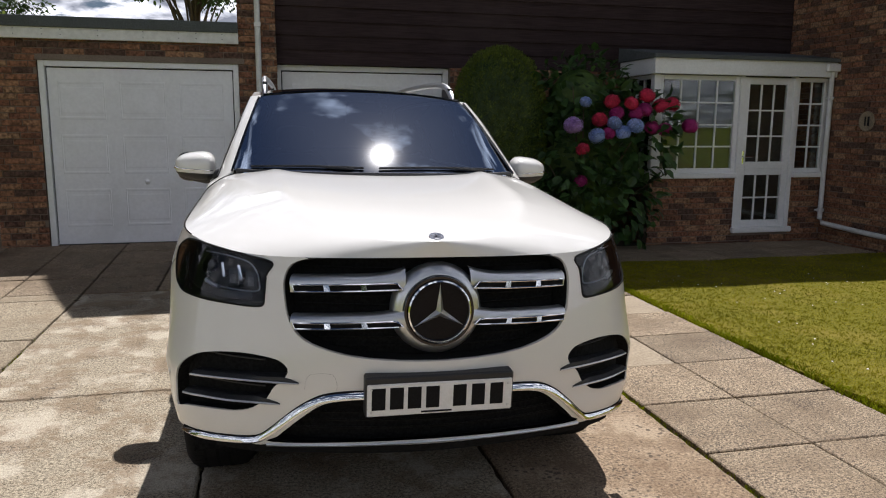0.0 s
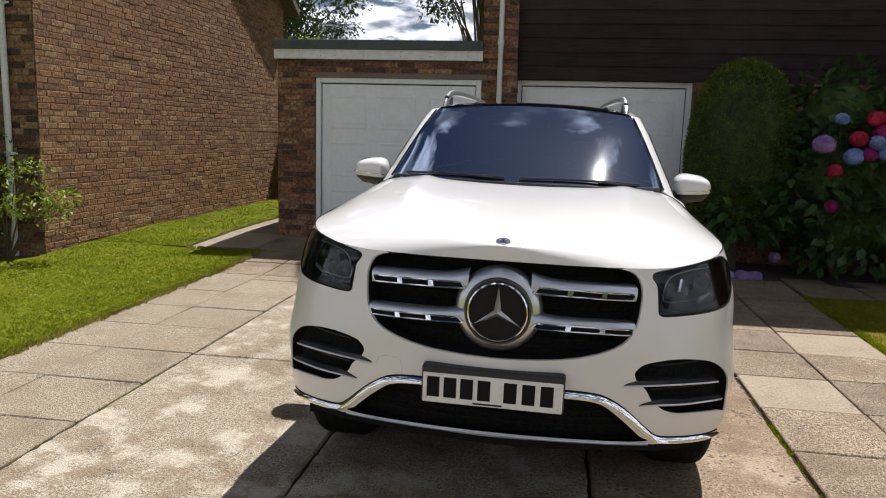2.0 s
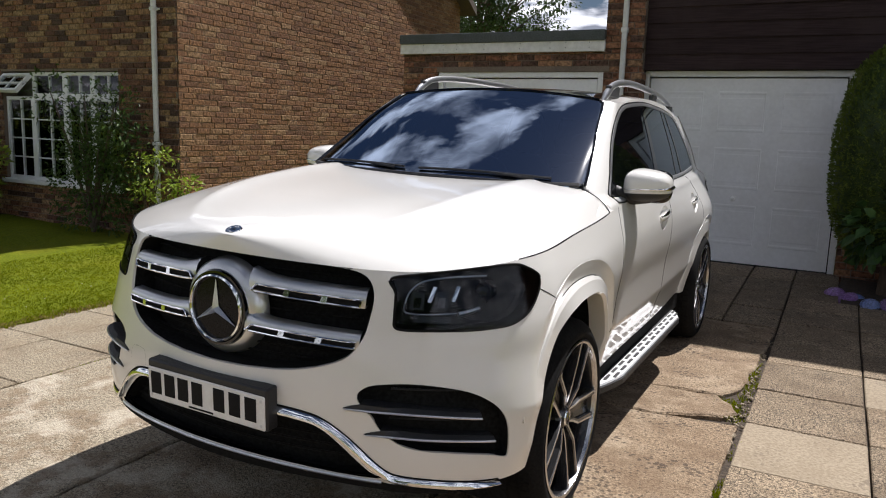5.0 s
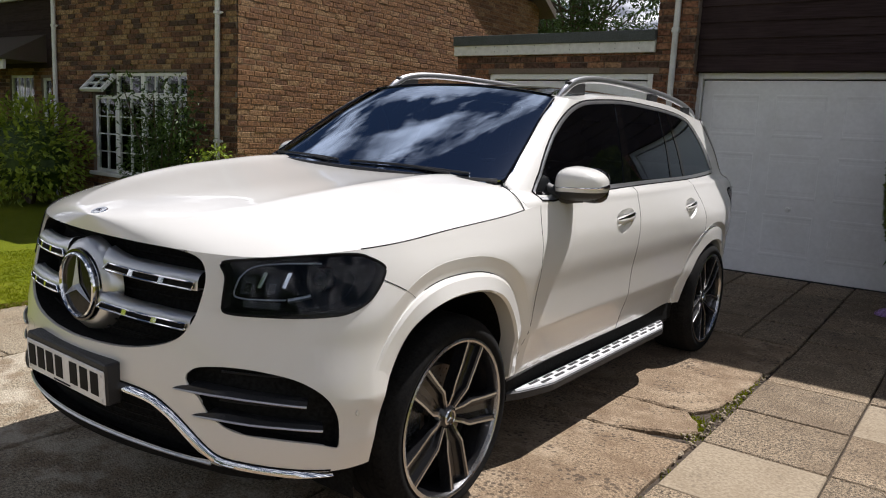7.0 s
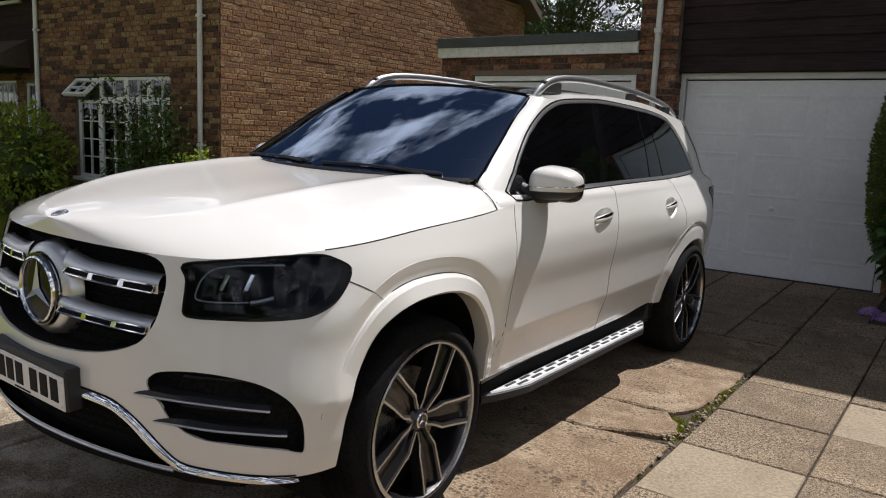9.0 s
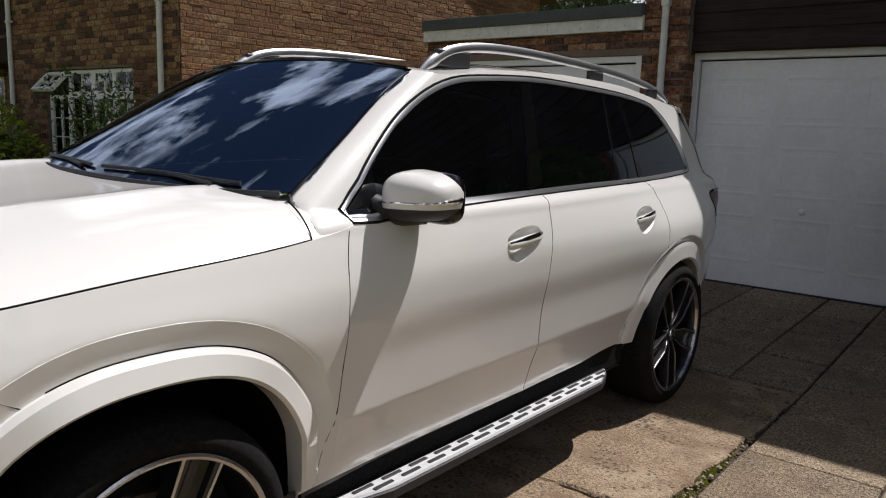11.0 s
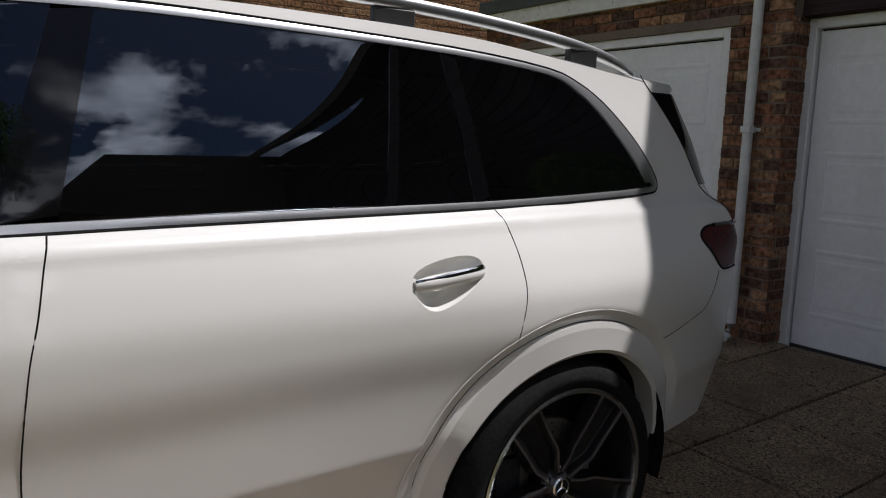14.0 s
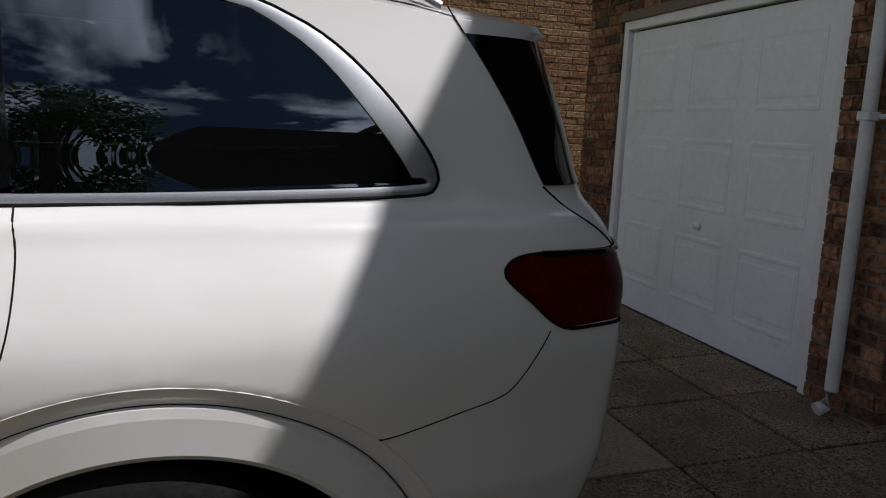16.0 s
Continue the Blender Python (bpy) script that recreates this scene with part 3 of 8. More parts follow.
sheet("lawn_front", -40.0, -5.70, -12.0, 5.0, -0.01, LAWN, "neighbour's mown front lawn", 0.5, 0.0, 0.03, seed=5)
lawn_r = sheet("lawn_right", 2.77, 16.0, -12.0, 5.24, 0.0, LAWN_OLIVE, "mown lawn beside the paving with a few daisies", 0.12, 0.06, 0.03, seed=6)
path_bed = sheet("path_bed", -4.51, -3.60, 5.80, 13.5, 0.0, SOIL, "soil bed under the side path", 0.5)
sheet("flower_bed", 1.92, 4.40, 5.98, 7.25, -0.01, SOIL, "dark soil bed under the shrubs", 0.15, 0.05, 0.05, seed=8)
porch_bed = sheet("porch_path_bed", 2.78, 7.0, 5.25, 6.36, -0.045, SOIL, "soil bed under the porch path", 0.5)


def wall_core(name, origin, angle, length, height, holes, material, label, thick=0.24, recess=0.012):
    """A wall with its openings cut through. Holes: (u0, u1, z0, z1). The face looks along the turned -y."""
    us = sorted({0.0, length, *[u for h in holes for u in h[:2] if 0 <= u <= length]})
    zs = sorted({0.0, height, *[z for h in holes for z in h[2:] if 0 <= z <= height]})
    solid_cell = {}
    for i in range(len(us) - 1):
        for j in range(len(zs) - 1):
            c = ((us[i] + us[i + 1]) / 2, (zs[j] + zs[j + 1]) / 2)
            solid_cell[i, j] = not any(h[0] < c[0] < h[1] and h[2] < c[1] < h[3] for h in holes)
    verts, faces = [], []

    def quad(*p):
        b = len(verts)
        verts.extend(p)
        faces.append((b, b + 1, b + 2, b + 3))
    for (i, j), on in solid_cell.items():
        if not on:
            continue
        u0, u1, z0, z1 = us[i], us[i + 1], zs[j], zs[j + 1]
        f, k = recess, thick
        quad((u0, f, z0), (u1, f, z0), (u1, f, z1), (u0, f, z1))
        quad((u1, k, z0), (u0, k, z0), (u0, k, z1), (u1, k, z1))
        if not solid_cell.get((i - 1, j)):
            quad((u0, k, z0), (u0, f, z0), (u0, f, z1), (u0, k, z1))
        if not solid_cell.get((i + 1, j)):
            quad((u1, f, z0), (u1, k, z0), (u1, k, z1), (u1, f, z1))
        if not solid_cell.get((i, j + 1)):
            quad((u0, f, z1), (u1, f, z1), (u1, k, z1), (u0, k, z1))
        if not solid_cell.get((i, j - 1)):
            quad((u0, k, z0), (u1, k, z0), (u1, f, z0), (u0, f, z0))
    ob = tagged(solid(name, verts, faces, material), label, "wall", "", "structure")
    ob.matrix_world = Matrix.Translation(origin) @ Matrix.Rotation(radians(angle), 4, "Z")
    return ob


brick_jobs = []


def brick_wall(name, origin, angle, length, height, holes, brick, mortar, label, near=None, recess=0.012):
    """The wall now; its bricks are laid at the end of the file. near: the stretch (u0, u1, z0, z1) whose bricks are single parts."""
    ob = wall_core(name, origin, angle, length, height, holes, mortar, label, recess=recess)
    brick_jobs.append((ob, length, height, holes, brick, near))
    return ob


# garage and house: the brick faces lie at y 7.20
Y_F = 7.20
house = thing("house", "two storey brick house with dark boarding and a flat roofed garage", "house")
brick_wall("wall_garage", (-3.68, Y_F, -0.06), 0, 3.27, 2.60, [(0.53, 2.81, 0, 2.34)], BRICK_RED, MORTAR_DARK, "brown and red brick garage front", near=(0, 0.53, 0, 2.6))
brick_wall("wall_pier", (-0.87, Y_F, 2.545), 0, 0.455, 2.95, [], BRICK_RED, MORTAR_DARK, "red brick pier beside the boarding", near=(0, 0.5, 0, 0.8))
brick_wall("wall_pier_return", (-0.407, Y_F + 0.004, -0.06), 90, 0.215, 2.36, [], BRICK_RED, MORTAR_DARK, "brick return of the pier beside the garage door")
brick_wall("wall_garage_side", (-3.68, 13.0, -0.06), -90, 5.55, 2.60, [], BRICK_RED, MORTAR_DARK, "brick side wall of the garage")
brick_wall("wall_house_front", (1.84, Y_F + 0.10, -0.06), 0, 5.2, 2.36, [], BRICK_RED, MORTAR_DARK, "brick ground floor wall behind the shrubs")
for name, lo, hi, mt, lb in (("garage_back", (-3.60, 12.9, 0), (-0.9, 13.0, 2.6), BRICK_RED, "plain back wall of the garage"),
                             ("house_back", (-0.85, 13.5, 0), (7.0, 13.7, 5.5), BRICK_RED, "plain back wall of the house"),
                             ("house_gable", (-0.86, 7.45, 0.0), (-0.64, 13.5, 5.5), BRICK_RED, "plain gable wall of the house")):
    tagged(box(name, lo, hi, mt, r=0), lb, "wall", "", "structure")
box("lintel", (-3.16, Y_F - 0.004, 2.275), (-0.80, Y_F + 0.2, 2.345), MORTAR_DARK, house, "grey concrete lintel", r=0.004)
fascia = box("fascia_board", (-3.71, Y_F - 0.055, 2.512), (-0.862, Y_F - 0.004, 2.665), FASCIA, house, "white painted fascia board", r=0.004)
for x in (-3.35, -3.05, -2.85, -2.45, -1.95, -1.55, -1.35, -1.05):
    for z in (2.56, 2.62):
        v3, f3 = lathe_data([(0.0, -0.001), (0.005, -0.001), (0.006, 0.001)], 8, "y")
        solid("nail", [(a + x, b + Y_F - 0.0565, c + z) for a, b, c in v3], f3, FELT, fascia)
box("garage_roof", (-3.71, Y_F - 0.085, 2.64), (-0.862, 13.05, 2.765), FELT, house, "grey felt edge of the flat roof", r=0.012, seg=2)
box("roof_deck", (-3.68, Y_F, 2.60), (-0.87, 13.0, 2.64), FELT, house, r=0)
box("ceiling_slab", (-0.85, 7.5, 5.4), (7.0, 13.5, 5.48), DARK_ROOM, house, r=0)

# dark boarding above the right-hand door
X0, X1 = -0.413, 7.0
n_board = 18
boarding = tagged(solid("wall_boarding", *box_data((X0, 7.34, 2.30), (X1, 7.44, 5.5)), CLAD), "dark brown stained horizontal boarding", "wall", "", "structure")
for i in range(n_board):
    z = 2.305 + 0.177 * i
    v3 = [(X0, 7.334, z), (X1, 7.334, z), (X1, 7.300, z), (X0, 7.300, z), (X0, 7.334, z + 0.185), (X1, 7.334, z + 0.185), (X1, 7.318, z + 0.185), (X0, 7.318, z + 0.185)]
    solid("board", v3, [(0, 1, 2, 3), (3, 2, 6, 7), (7, 6, 5, 4), (0, 3, 7, 4), (1, 5, 6, 2)], CLAD, boarding)
# main roof with its eaves
v3 = [(-1.05 if i % 2 == 0 else 7.3, y, z) for y, z in ((6.98, 5.52), (6.98, 5.65), (10.5, 8.85), (10.5, 9.0), (14.0, 5.52), (14.0, 5.65)) for i in (0, 1)]
solid("roof", v3, [(0, 4, 5, 1), (4, 8, 9, 5), (2, 3, 7, 6), (6, 7, 11, 10), (0, 1, 3, 2), (8, 10, 11, 9), (0, 2, 6, 4), (4, 6, 10, 8), (1, 5, 7, 3), (5, 9, 11, 7)], ROOF_TILE, house, "brown tiled pitched roof")


def garage_door(name, x0, x1, y, top, label, frame_label="white timber frame"):
    """An up-and-over door: frame, sheet with three rows of three pressed panels, handle."""
    ob = thing(name, label, "garage door", "garage doors")
    f = 0.068
    box("door_frame", (x0, y - 0.05, 0.0), (x0 + f, y + 0.06, top), UPVC, ob, r=0.005)
    box("door_frame", (x1 - f, y - 0.05, 0.0), (x1, y + 0.06, top), UPVC, ob, r=0.005)
    box("door_frame", (x0 + f, y - 0.05, top - f), (x1 - f, y + 0.06, top), UPVC, ob, r=0.005)
    a, b, t = x0 + f + 0.012, x1 - f - 0.012, top - f - 0.014
    box("gap_shadow", (x0 + f, y + 0.03, 0.0), (x1 - f, y + 0.05, top - f), BLACK_DEEP, ob, r=0)
    foot = 0.085
    leafd = box("door_leaf", (a, y - 0.012, foot), (b, y + 0.028, t), DOOR_PAINT, ob, "white pressed steel door leaf", r=0.006)
    w, lift = b - a, (t - foot) / 2.17
    for cx in (0.175, 0.5, 0.825):
        for z0, z1 in ((0.22, 0.70), (0.88, 1.37), (1.55, 2.02)):
            px0, px1 = a + cx * w - 0.122 * w, a + cx * w + 0.122 * w
            z0, z1 = foot + z0 * lift, foot + z1 * lift
            rings = ((0.0, -0.0118), (0.012, -0.0150), (0.026, -0.0150), (0.040, -0.0121), (0.070, -0.0121), (0.084, -0.0140))
            vv, ff = [], []
            for d, dy in rings:
                # the pressing is flatter at the sides than along top and bottom
                vv += [(px0 + d * 0.3, y + dy, z0 + d), (px1 - d * 0.3, y + dy, z0 + d), (px1 - d * 0.3, y + dy, z1 - d), (px0 + d * 0.3, y + dy, z1 - d)]
            for r in range(len(rings) - 1):
                for j in range(4):
                    ff.append((r * 4 + j, r * 4 + (j + 1) % 4, (r + 1) * 4 + (j + 1) % 4, (r + 1) * 4 + j))
            q = 4 * (len(rings) - 1)
            ff.append((q, q + 1, q + 2, q + 3))
            solid("door_panel", vv, ff, DOOR_PAINT, leafd)
    m = (a + b) / 2
    v3, f3 = lathe_data([(0.0, -0.055), (0.018, -0.052), (0.026, -0.04), (0.020, -0.026), (0.012, -0.02), (0.035, -0.014), (0.036, -0.012)], 20, "y")
    solid("door_knob", [(x + m, yy + y, z + 0.84) for x, yy, z in v3], f3, UPVC, leafd, smooth=True)
    box("door_seal", (a, y - 0.02, 0.05), (b, y + 0.02, 0.088), BLACK_PLASTIC, ob, r=0.006)
    return ob


garage_door("garage_door", -3.140, -0.872, 7.27, 2.275, "closed white up-and-over garage door with pressed panels")
garage_door("garage_door", -0.425, 1.835, 7.45, 2.298, "closed white garage door below the dark boarding")


def down_pipe(name, pts, size, brackets, label, wall_n=(0, 1, 0), r_mat=PIPE):
    ob = thing(name, label, "downpipe", "downpipes")
    solid("pipe", *tube_data(pts, size * 0.56, 12), r_mat, ob, smooth=True)
    for p in brackets:
        box("pipe_clip", (p[0] - size * 0.62, p[1] - size * 0.62, p[2] - 0.022), (p[0] + size * 0.62, p[1] + size * 0.62, p[2] + 0.022), r_mat, ob, r=0.006)
        box("clip_lug", (p[0] - size * 1.2, p[1] + size * 0.3, p[2] - 0.012), (p[0] + size * 1.2, p[1] + size * 0.62, p[2] + 0.012), r_mat, ob, r=0.004)
    return ob


down_pipe("downpipe", [(-0.63, 7.145, 5.45), (-0.63, 7.145, 2.05), (-0.63, 7.145, 1.2), (-0.63, 7.145, 0.20), (-0.63, 7.115, 0.12), (-0.635, 7.07, 0.10)], 0.062, [(-0.63, 7.145, 1.56), (-0.63, 7.145, 3.4)], "white square downpipe on the brick pier")
box("pipe_joint", (-0.67, 7.108, 2.72), (-0.59, 7.182, 2.78), PIPE, house, r=0.006)


# porch: low brick wall, white frames, glazed door, flat roof
def glazing(name, parent, x0, x1, z0, z1, y, cols, rows, frame=0.055, bar=0.011, label="", along="x", sx=1):
    """A white framed window with glazing bars between separate panes. along: the wall's direction."""
    def P(u, d, z):
        return (u, y + d, z) if along == "x" else (y + d * sx, u, z)

    def bx(nm, a, b, mt, par, r=0.004, lb=""):
        lo, hi = P(*a), P(*b)
        return box(nm, [min(p, q) for p, q in zip(lo, hi)], [max(p, q) for p, q in zip(lo, hi)], mt, par, lb, r=r)
    win = bx(name, (x0, 0.0, z0), (x0 + frame, 0.06, z1), UPVC, parent, lb=label)
    bx("window_frame", (x1 - frame, 0.0, z0), (x1, 0.06, z1), UPVC, win)
    bx("window_frame", (x0 + frame, 0.0, z1 - frame), (x1 - frame, 0.06, z1), UPVC, win)
    bx("window_frame", (x0 + frame, 0.0, z0), (x1 - frame, 0.06, z0 + frame), UPVC, win)
    a, b, c, d = x0 + frame, x1 - frame, z0 + frame, z1 - frame
    for i in range(1, cols):
        u = a + (b - a) * i / cols
        bx("glazing_bar", (u - bar, 0.014, c), (u + bar, 0.040, d), UPVC, win, 0.003)
    for j in range(1, rows):
        z = c + (d - c) * j / rows
        bx("glazing_bar", (a, 0.016, z - bar), (b, 0.038, z + bar), UPVC, win, 0.003)
    for i in range(cols):
        for j in range(rows):
            ua, ub, za, zb = a + (b - a) * i / cols, a + (b - a) * (i + 1) / cols, c + (d - c) * j / rows, c + (d - c) * (j + 1) / rows
            bx("pane", (ua, 0.025, za), (ub, 0.031, zb), PANE, win, 0).visible_shadow = False
    return win


Y_P, XL, XR = 6.40, 4.33, 6.995
brick_wall("wall_porch", (XL, Y_P, -0.06), 0, XR - XL, 0.935, [(1.27, 2.15, 0.20, 1.0)], BRICK_RED, MORTAR_DARK, "low brick wall of the porch", near=(0, 1.27, 0, 1))
brick_wall("wall_porch_side", (XL, 7.28, -0.06), -90, 0.68, 0.935, [], BRICK_RED, MORTAR_DARK, "low brick side wall of the porch")
porch = thing("porch", "white framed glazed porch on a low brick wall", "porch")
box("porch_sill", (XL - 0.04, Y_P - 0.05, 0.875), (5.60, Y_P + 0.16, 0.945), UPVC, porch, "white window sill", r=0.01)
box("porch_sill", (6.48, Y_P - 0.05, 0.875), (XR, Y_P + 0.16, 0.945), UPVC, porch, "white window sill", r=0.01)
glazing("window", porch, XL + 0.09, 5.60, 0.945, 2.22, Y_P + 0.03, 4, 4, 0.06, label="white framed window with small square panes")
glazing("window", porch, 6.48, XR - 0.02, 0.945, 2.22, Y_P + 0.03, 2, 4, 0.055, label="white framed window with small square panes")
box("corner_post", (XL, Y_P, 0.945), (XL + 0.09, Y_P + 0.10, 2.24), UPVC, porch, r=0.006)
glazing("window", porch, 6.50, 7.25, 0.945, 2.22, XL + 0.03, 3, 4, 0.05, along="y", label="white framed side window with small panes")
door = thing("porch_door", "white glazed porch door with small square panes, closed", "door", at=(0, 0, 0))
glazing("upper_light", door, 5.66, 6.42, 1.00, 2.21, Y_P + 0.02, 3, 3, 0.09)
glazing("lower_light", door, 5.66, 6.42, 0.20, 1.00, Y_P + 0.02, 3, 2, 0.09)
box("door_jamb", (5.60, Y_P, 0.16), (5.66, Y_P + 0.09, 2.23), UPVC, door, r=0.005)
box("door_jamb", (6.42, Y_P, 0.16), (6.48, Y_P + 0.09, 2.23), UPVC, door, r=0.005)
box("door_sill", (5.58, Y_P - 0.06, 0.125), (6.50, Y_P + 0.12, 0.20), UPVC, door, r=0.01)
tube("door_handle", [(5.70, Y_P - 0.005, 1.16), (5.70, Y_P - 0.04, 1.16), (5.81, Y_P - 0.04, 1.16)], 0.011, CHROME, door)
box("handle_plate", (5.685, Y_P + 0.004, 1.06), (5.715, Y_P + 0.021, 1.24), CHROME, door, r=0.004)
box("porch_fascia", (XL - 0.05, Y_P - 0.09, 2.225), (7.0, Y_P - 0.02, 2.425), UPVC, porch, "white porch fascia", r=0.006)
box("porch_fascia", (XL - 0.05, Y_P - 0.02, 2.225), (XL + 0.02, 7.30, 2.425), UPVC, porch, r=0.006)
box("porch_gutter", (6.80, Y_P - 0.15, 2.30), (7.0, Y_P - 0.09, 2.40), UPVC, porch, r=0.01)
v3 = [(XL - 0.08, Y_P - 0.13, 2.425), (7.0, Y_P - 0.13, 2.425), (7.0, 7.30, 2.425), (XL - 0.08, 7.30, 2.425), (XL - 0.08, Y_P - 0.13, 2.47), (7.0, Y_P - 0.13, 2.47), (7.0, 7.30, 2.62), (XL - 0.08, 7.30, 2.62)]
solid("porch_roof", v3, [(0, 3, 2, 1), (4, 5, 6, 7), (0, 1, 5, 4), (1, 2, 6, 5), (2, 3, 7, 6), (3, 0, 4, 7)], FELT, porch, "dark felted porch roof")
box("porch_floor", (XL + 0.2, Y_P + 0.2, 0.0), (7.0, 7.28, 0.14), CONCRETE, porch, r=0)
down_pipe("downpipe", [(6.93, Y_P - 0.10, 2.33), (6.93, Y_P - 0.07, 2.2), (6.94, Y_P - 0.06, 2.05), (6.94, Y_P - 0.06, 1.0), (6.94, Y_P - 0.06, 0.30), (6.94, Y_P - 0.12, 0.245), (6.945, 5.6, 0.215), (6.945, 4.7, 0.19)], 0.06, [(6.94, Y_P - 0.06, 1.95), (6.94, Y_P - 0.06, 0.42)], "white downpipe turning along the wall foot")

# wing of the house, square to the drive
brick_wall("wall_wing", (7.0, 7.35, -0.06), -90, 2.75, 4.60, [], BRICK_RED, MORTAR_DARK, "red brown brick wing of the house", near=(0.9, 2.3, 0.3, 3.2))
tagged(box("wall_wing_front", (7.02, 4.60, -0.06), (12.5, 4.84, 4.52), BRICK_RED, r=0), "plain brick front of the wing", "wall", "", "structure")
profile = ((4.25, 4.50), (4.25, 4.62), (5.05, 5.60), (7.45, 5.60), (7.45, 4.50))
v3 = [(x, y, z) for x in (6.88, 12.7) for y, z in profile]
solid("wing_roof", v3, [(0, 1, 2, 3, 4), (9, 8, 7, 6, 5)] + [(i, i + 5, (i + 1) % 5 + 5, (i + 1) % 5) for i in range(5)], ROOF_TILE, house, "brown tiled roof of the wing")
v3 = [(x, y, z) for x in (6.90, 7.15) for y, z in ((7.45, 5.50), (10.5, 8.80), (13.6, 5.50))]
solid("house_gable_peak", v3, [(0, 1, 2), (3, 5, 4), (0, 3, 4, 1), (1, 4, 5, 2), (0, 2, 5, 3)], BRICK_RED, house, "brick gable of the house")
disc_y, disc_z = 5.71, 1.64
v3, f3 = lathe_data([(0.0, -0.010), (0.095, -0.010), (0.105, -0.016), (0.125, -0.016), (0.130, 0.0)], 32, "x")
sign = tagged(solid("house_sign", [(6.994 + x, y + disc_y, z + disc_z) for x, y, z in v3], f3, SLAB_PLAIN, smooth=True), "round stone sign with dark bars on the brick wall", "sign")
box("sign_bar", (6.978, disc_y + 0.008, disc_z - 0.06), (6.985, disc_y + 0.028, disc_z + 0.06), BAR_INK, sign, r=0.001)
box("sign_bar", (6.978, disc_y - 0.05, disc_z - 0.06), (6.985, disc_y - 0.02, disc_z + 0.06), BAR_INK, sign, r=0.001)

# neighbour's house: long sunlit side wall and a shaded front
NX, NY = -5.78, 5.12
brick_wall("wall_neighbour_side", (NX, NY + 0.022, -0.08), 90, 7.83, 4.3, [], BRICK_SUN, MORTAR, "long weathered buff brick side wall in the sun", near=(0, 1.75, 0.0, 2.2), recess=0.005)
brick_wall("wall_neighbour_front", (-10.62, NY, -0.08), 0, 4.832, 4.1, [(1.18, 3.74, 0.62, 2.22)], BRICK_MIX, MORTAR_DARK, "mixed buff and brown brick front wall", near=(2.9, 4.83, 1.2, 3.0))
neighbour = thing("neighbour_house", "brick house with white windows beside the lawn", "house")
tagged(box("neighbour_back", (-16.0, 12.9, -0.08), (NX - 0.02, 13.0, 4.2), BRICK_SUN, r=0), "plain back wall of the neighbour house", "wall", "", "structure")
solid("roof", [(-16.2 if x < 0 else -5.5, y, z) for x, y, z in ((-1, 4.8, 3.95), (1, 4.8, 3.95), (1, 9.0, 6.6), (-1, 9.0, 6.6), (1, 13.2, 3.95), (-1, 13.2, 3.95), (-1, 4.8, 4.10), (1, 4.8, 4.10), (1, 9.0, 6.75), (-1, 9.0, 6.75), (1, 13.2, 4.10), (-1, 13.2, 4.10))],
      [(0, 1, 2, 3), (3, 2, 4, 5), (6, 9, 8, 7), (9, 11, 10, 8), (0, 6, 7, 1), (4, 10, 11, 5), (0, 3, 9, 6), (3, 5, 11, 9), (1, 7, 8, 2), (2, 8, 10, 4)], ROOF_TILE, neighbour, "brown tiled roof")
wx0, wx1, wz0, wz1, wy = -9.43, -6.88, 0.56, 2.13, NY + 0.06
box("window_sill", (wx0 - 0.05, NY - 0.05, 0.50), (wx1 + 0.05, NY + 0.15, 0.56), UPVC, neighbour, r=0.008)
cuts = (-9.43, -8.80, -8.07, -7.48, -6.88)
for i in range(4):
    glazing("window", neighbour, cuts[i], cuts[i + 1], wz0, 1.78, wy, 2, 4, 0.05, 0.009, label="white framed window with small panes")
for i in range(1, 4):
    glazing("top_light", neighbour, cuts[i], cuts[i + 1], 1.78, wz1, wy, 2, 1, 0.05, 0.009)
# the first top light hangs open
light = thing("open_top_light", "small white top-hung window standing open", "window")
glazing("sash", light, -0.32, 0.32, -0.36, 0.0, 0.0, 2, 2, 0.045, 0.009)
light.matrix_world = Matrix.Translation((-9.12, NY + 0.04, 2.12)) @ Matrix.Rotation(radians(-44), 4, "X")
tagged(box("dim_room", (-10.3, 5.5, 0.0), (-6.2, 8.0, 2.6), DARK_ROOM, r=0), "dim room behind the window", "room", "", "structure")
tagged(box("porch_room", (XL + 0.25, 7.22, 0.14), (6.98, 7.27, 2.4), DARK_ROOM, r=0), "dim wall inside the porch", "wall", "", "structure")
down_pipe("downpipe", [(-6.12, NY - 0.05, 3.95), (-6.12, NY - 0.05, 2.5), (-6.12, NY - 0.05, 0.0)], 0.065, [(-6.12, NY - 0.05, 2.9), (-6.12, NY - 0.05, 1.2)], "grey white downpipe at the corner of the brick house")
down_pipe("downpipe", [(-10.50, NY - 0.05, 3.95), (-10.50, NY - 0.05, 2.5), (-10.50, NY - 0.05, 0.0)], 0.065, [(-10.50, NY - 0.05, 2.9)], "white downpipe beside the dark boarding")
# recessed boarded part further along
far_wall = tagged(solid("wall_neighbour_boarding", *box_data((-16.0, 6.0, 2.3), (-10.62, 6.2, 5.4)), CLAD), "dark boarding on the neighbour's upper floor", "wall", "", "structure")
for i in range(16):
    z = 2.32 + 0.18 * i
    solid("board", [(-16, 5.995, z), (-10.64, 5.995, z), (-10.64, 5.965, z), (-16, 5.965, z), (-16, 5.995, z + 0.185), (-10.64, 5.995, z + 0.185), (-10.64, 5.98, z + 0.185), (-16, 5.98, z + 0.185)],
          [(0, 1, 2, 3), (3, 2, 6, 7), (7, 6, 5, 4), (0, 3, 7, 4), (1, 5, 6, 2)], CLAD, far_wall)
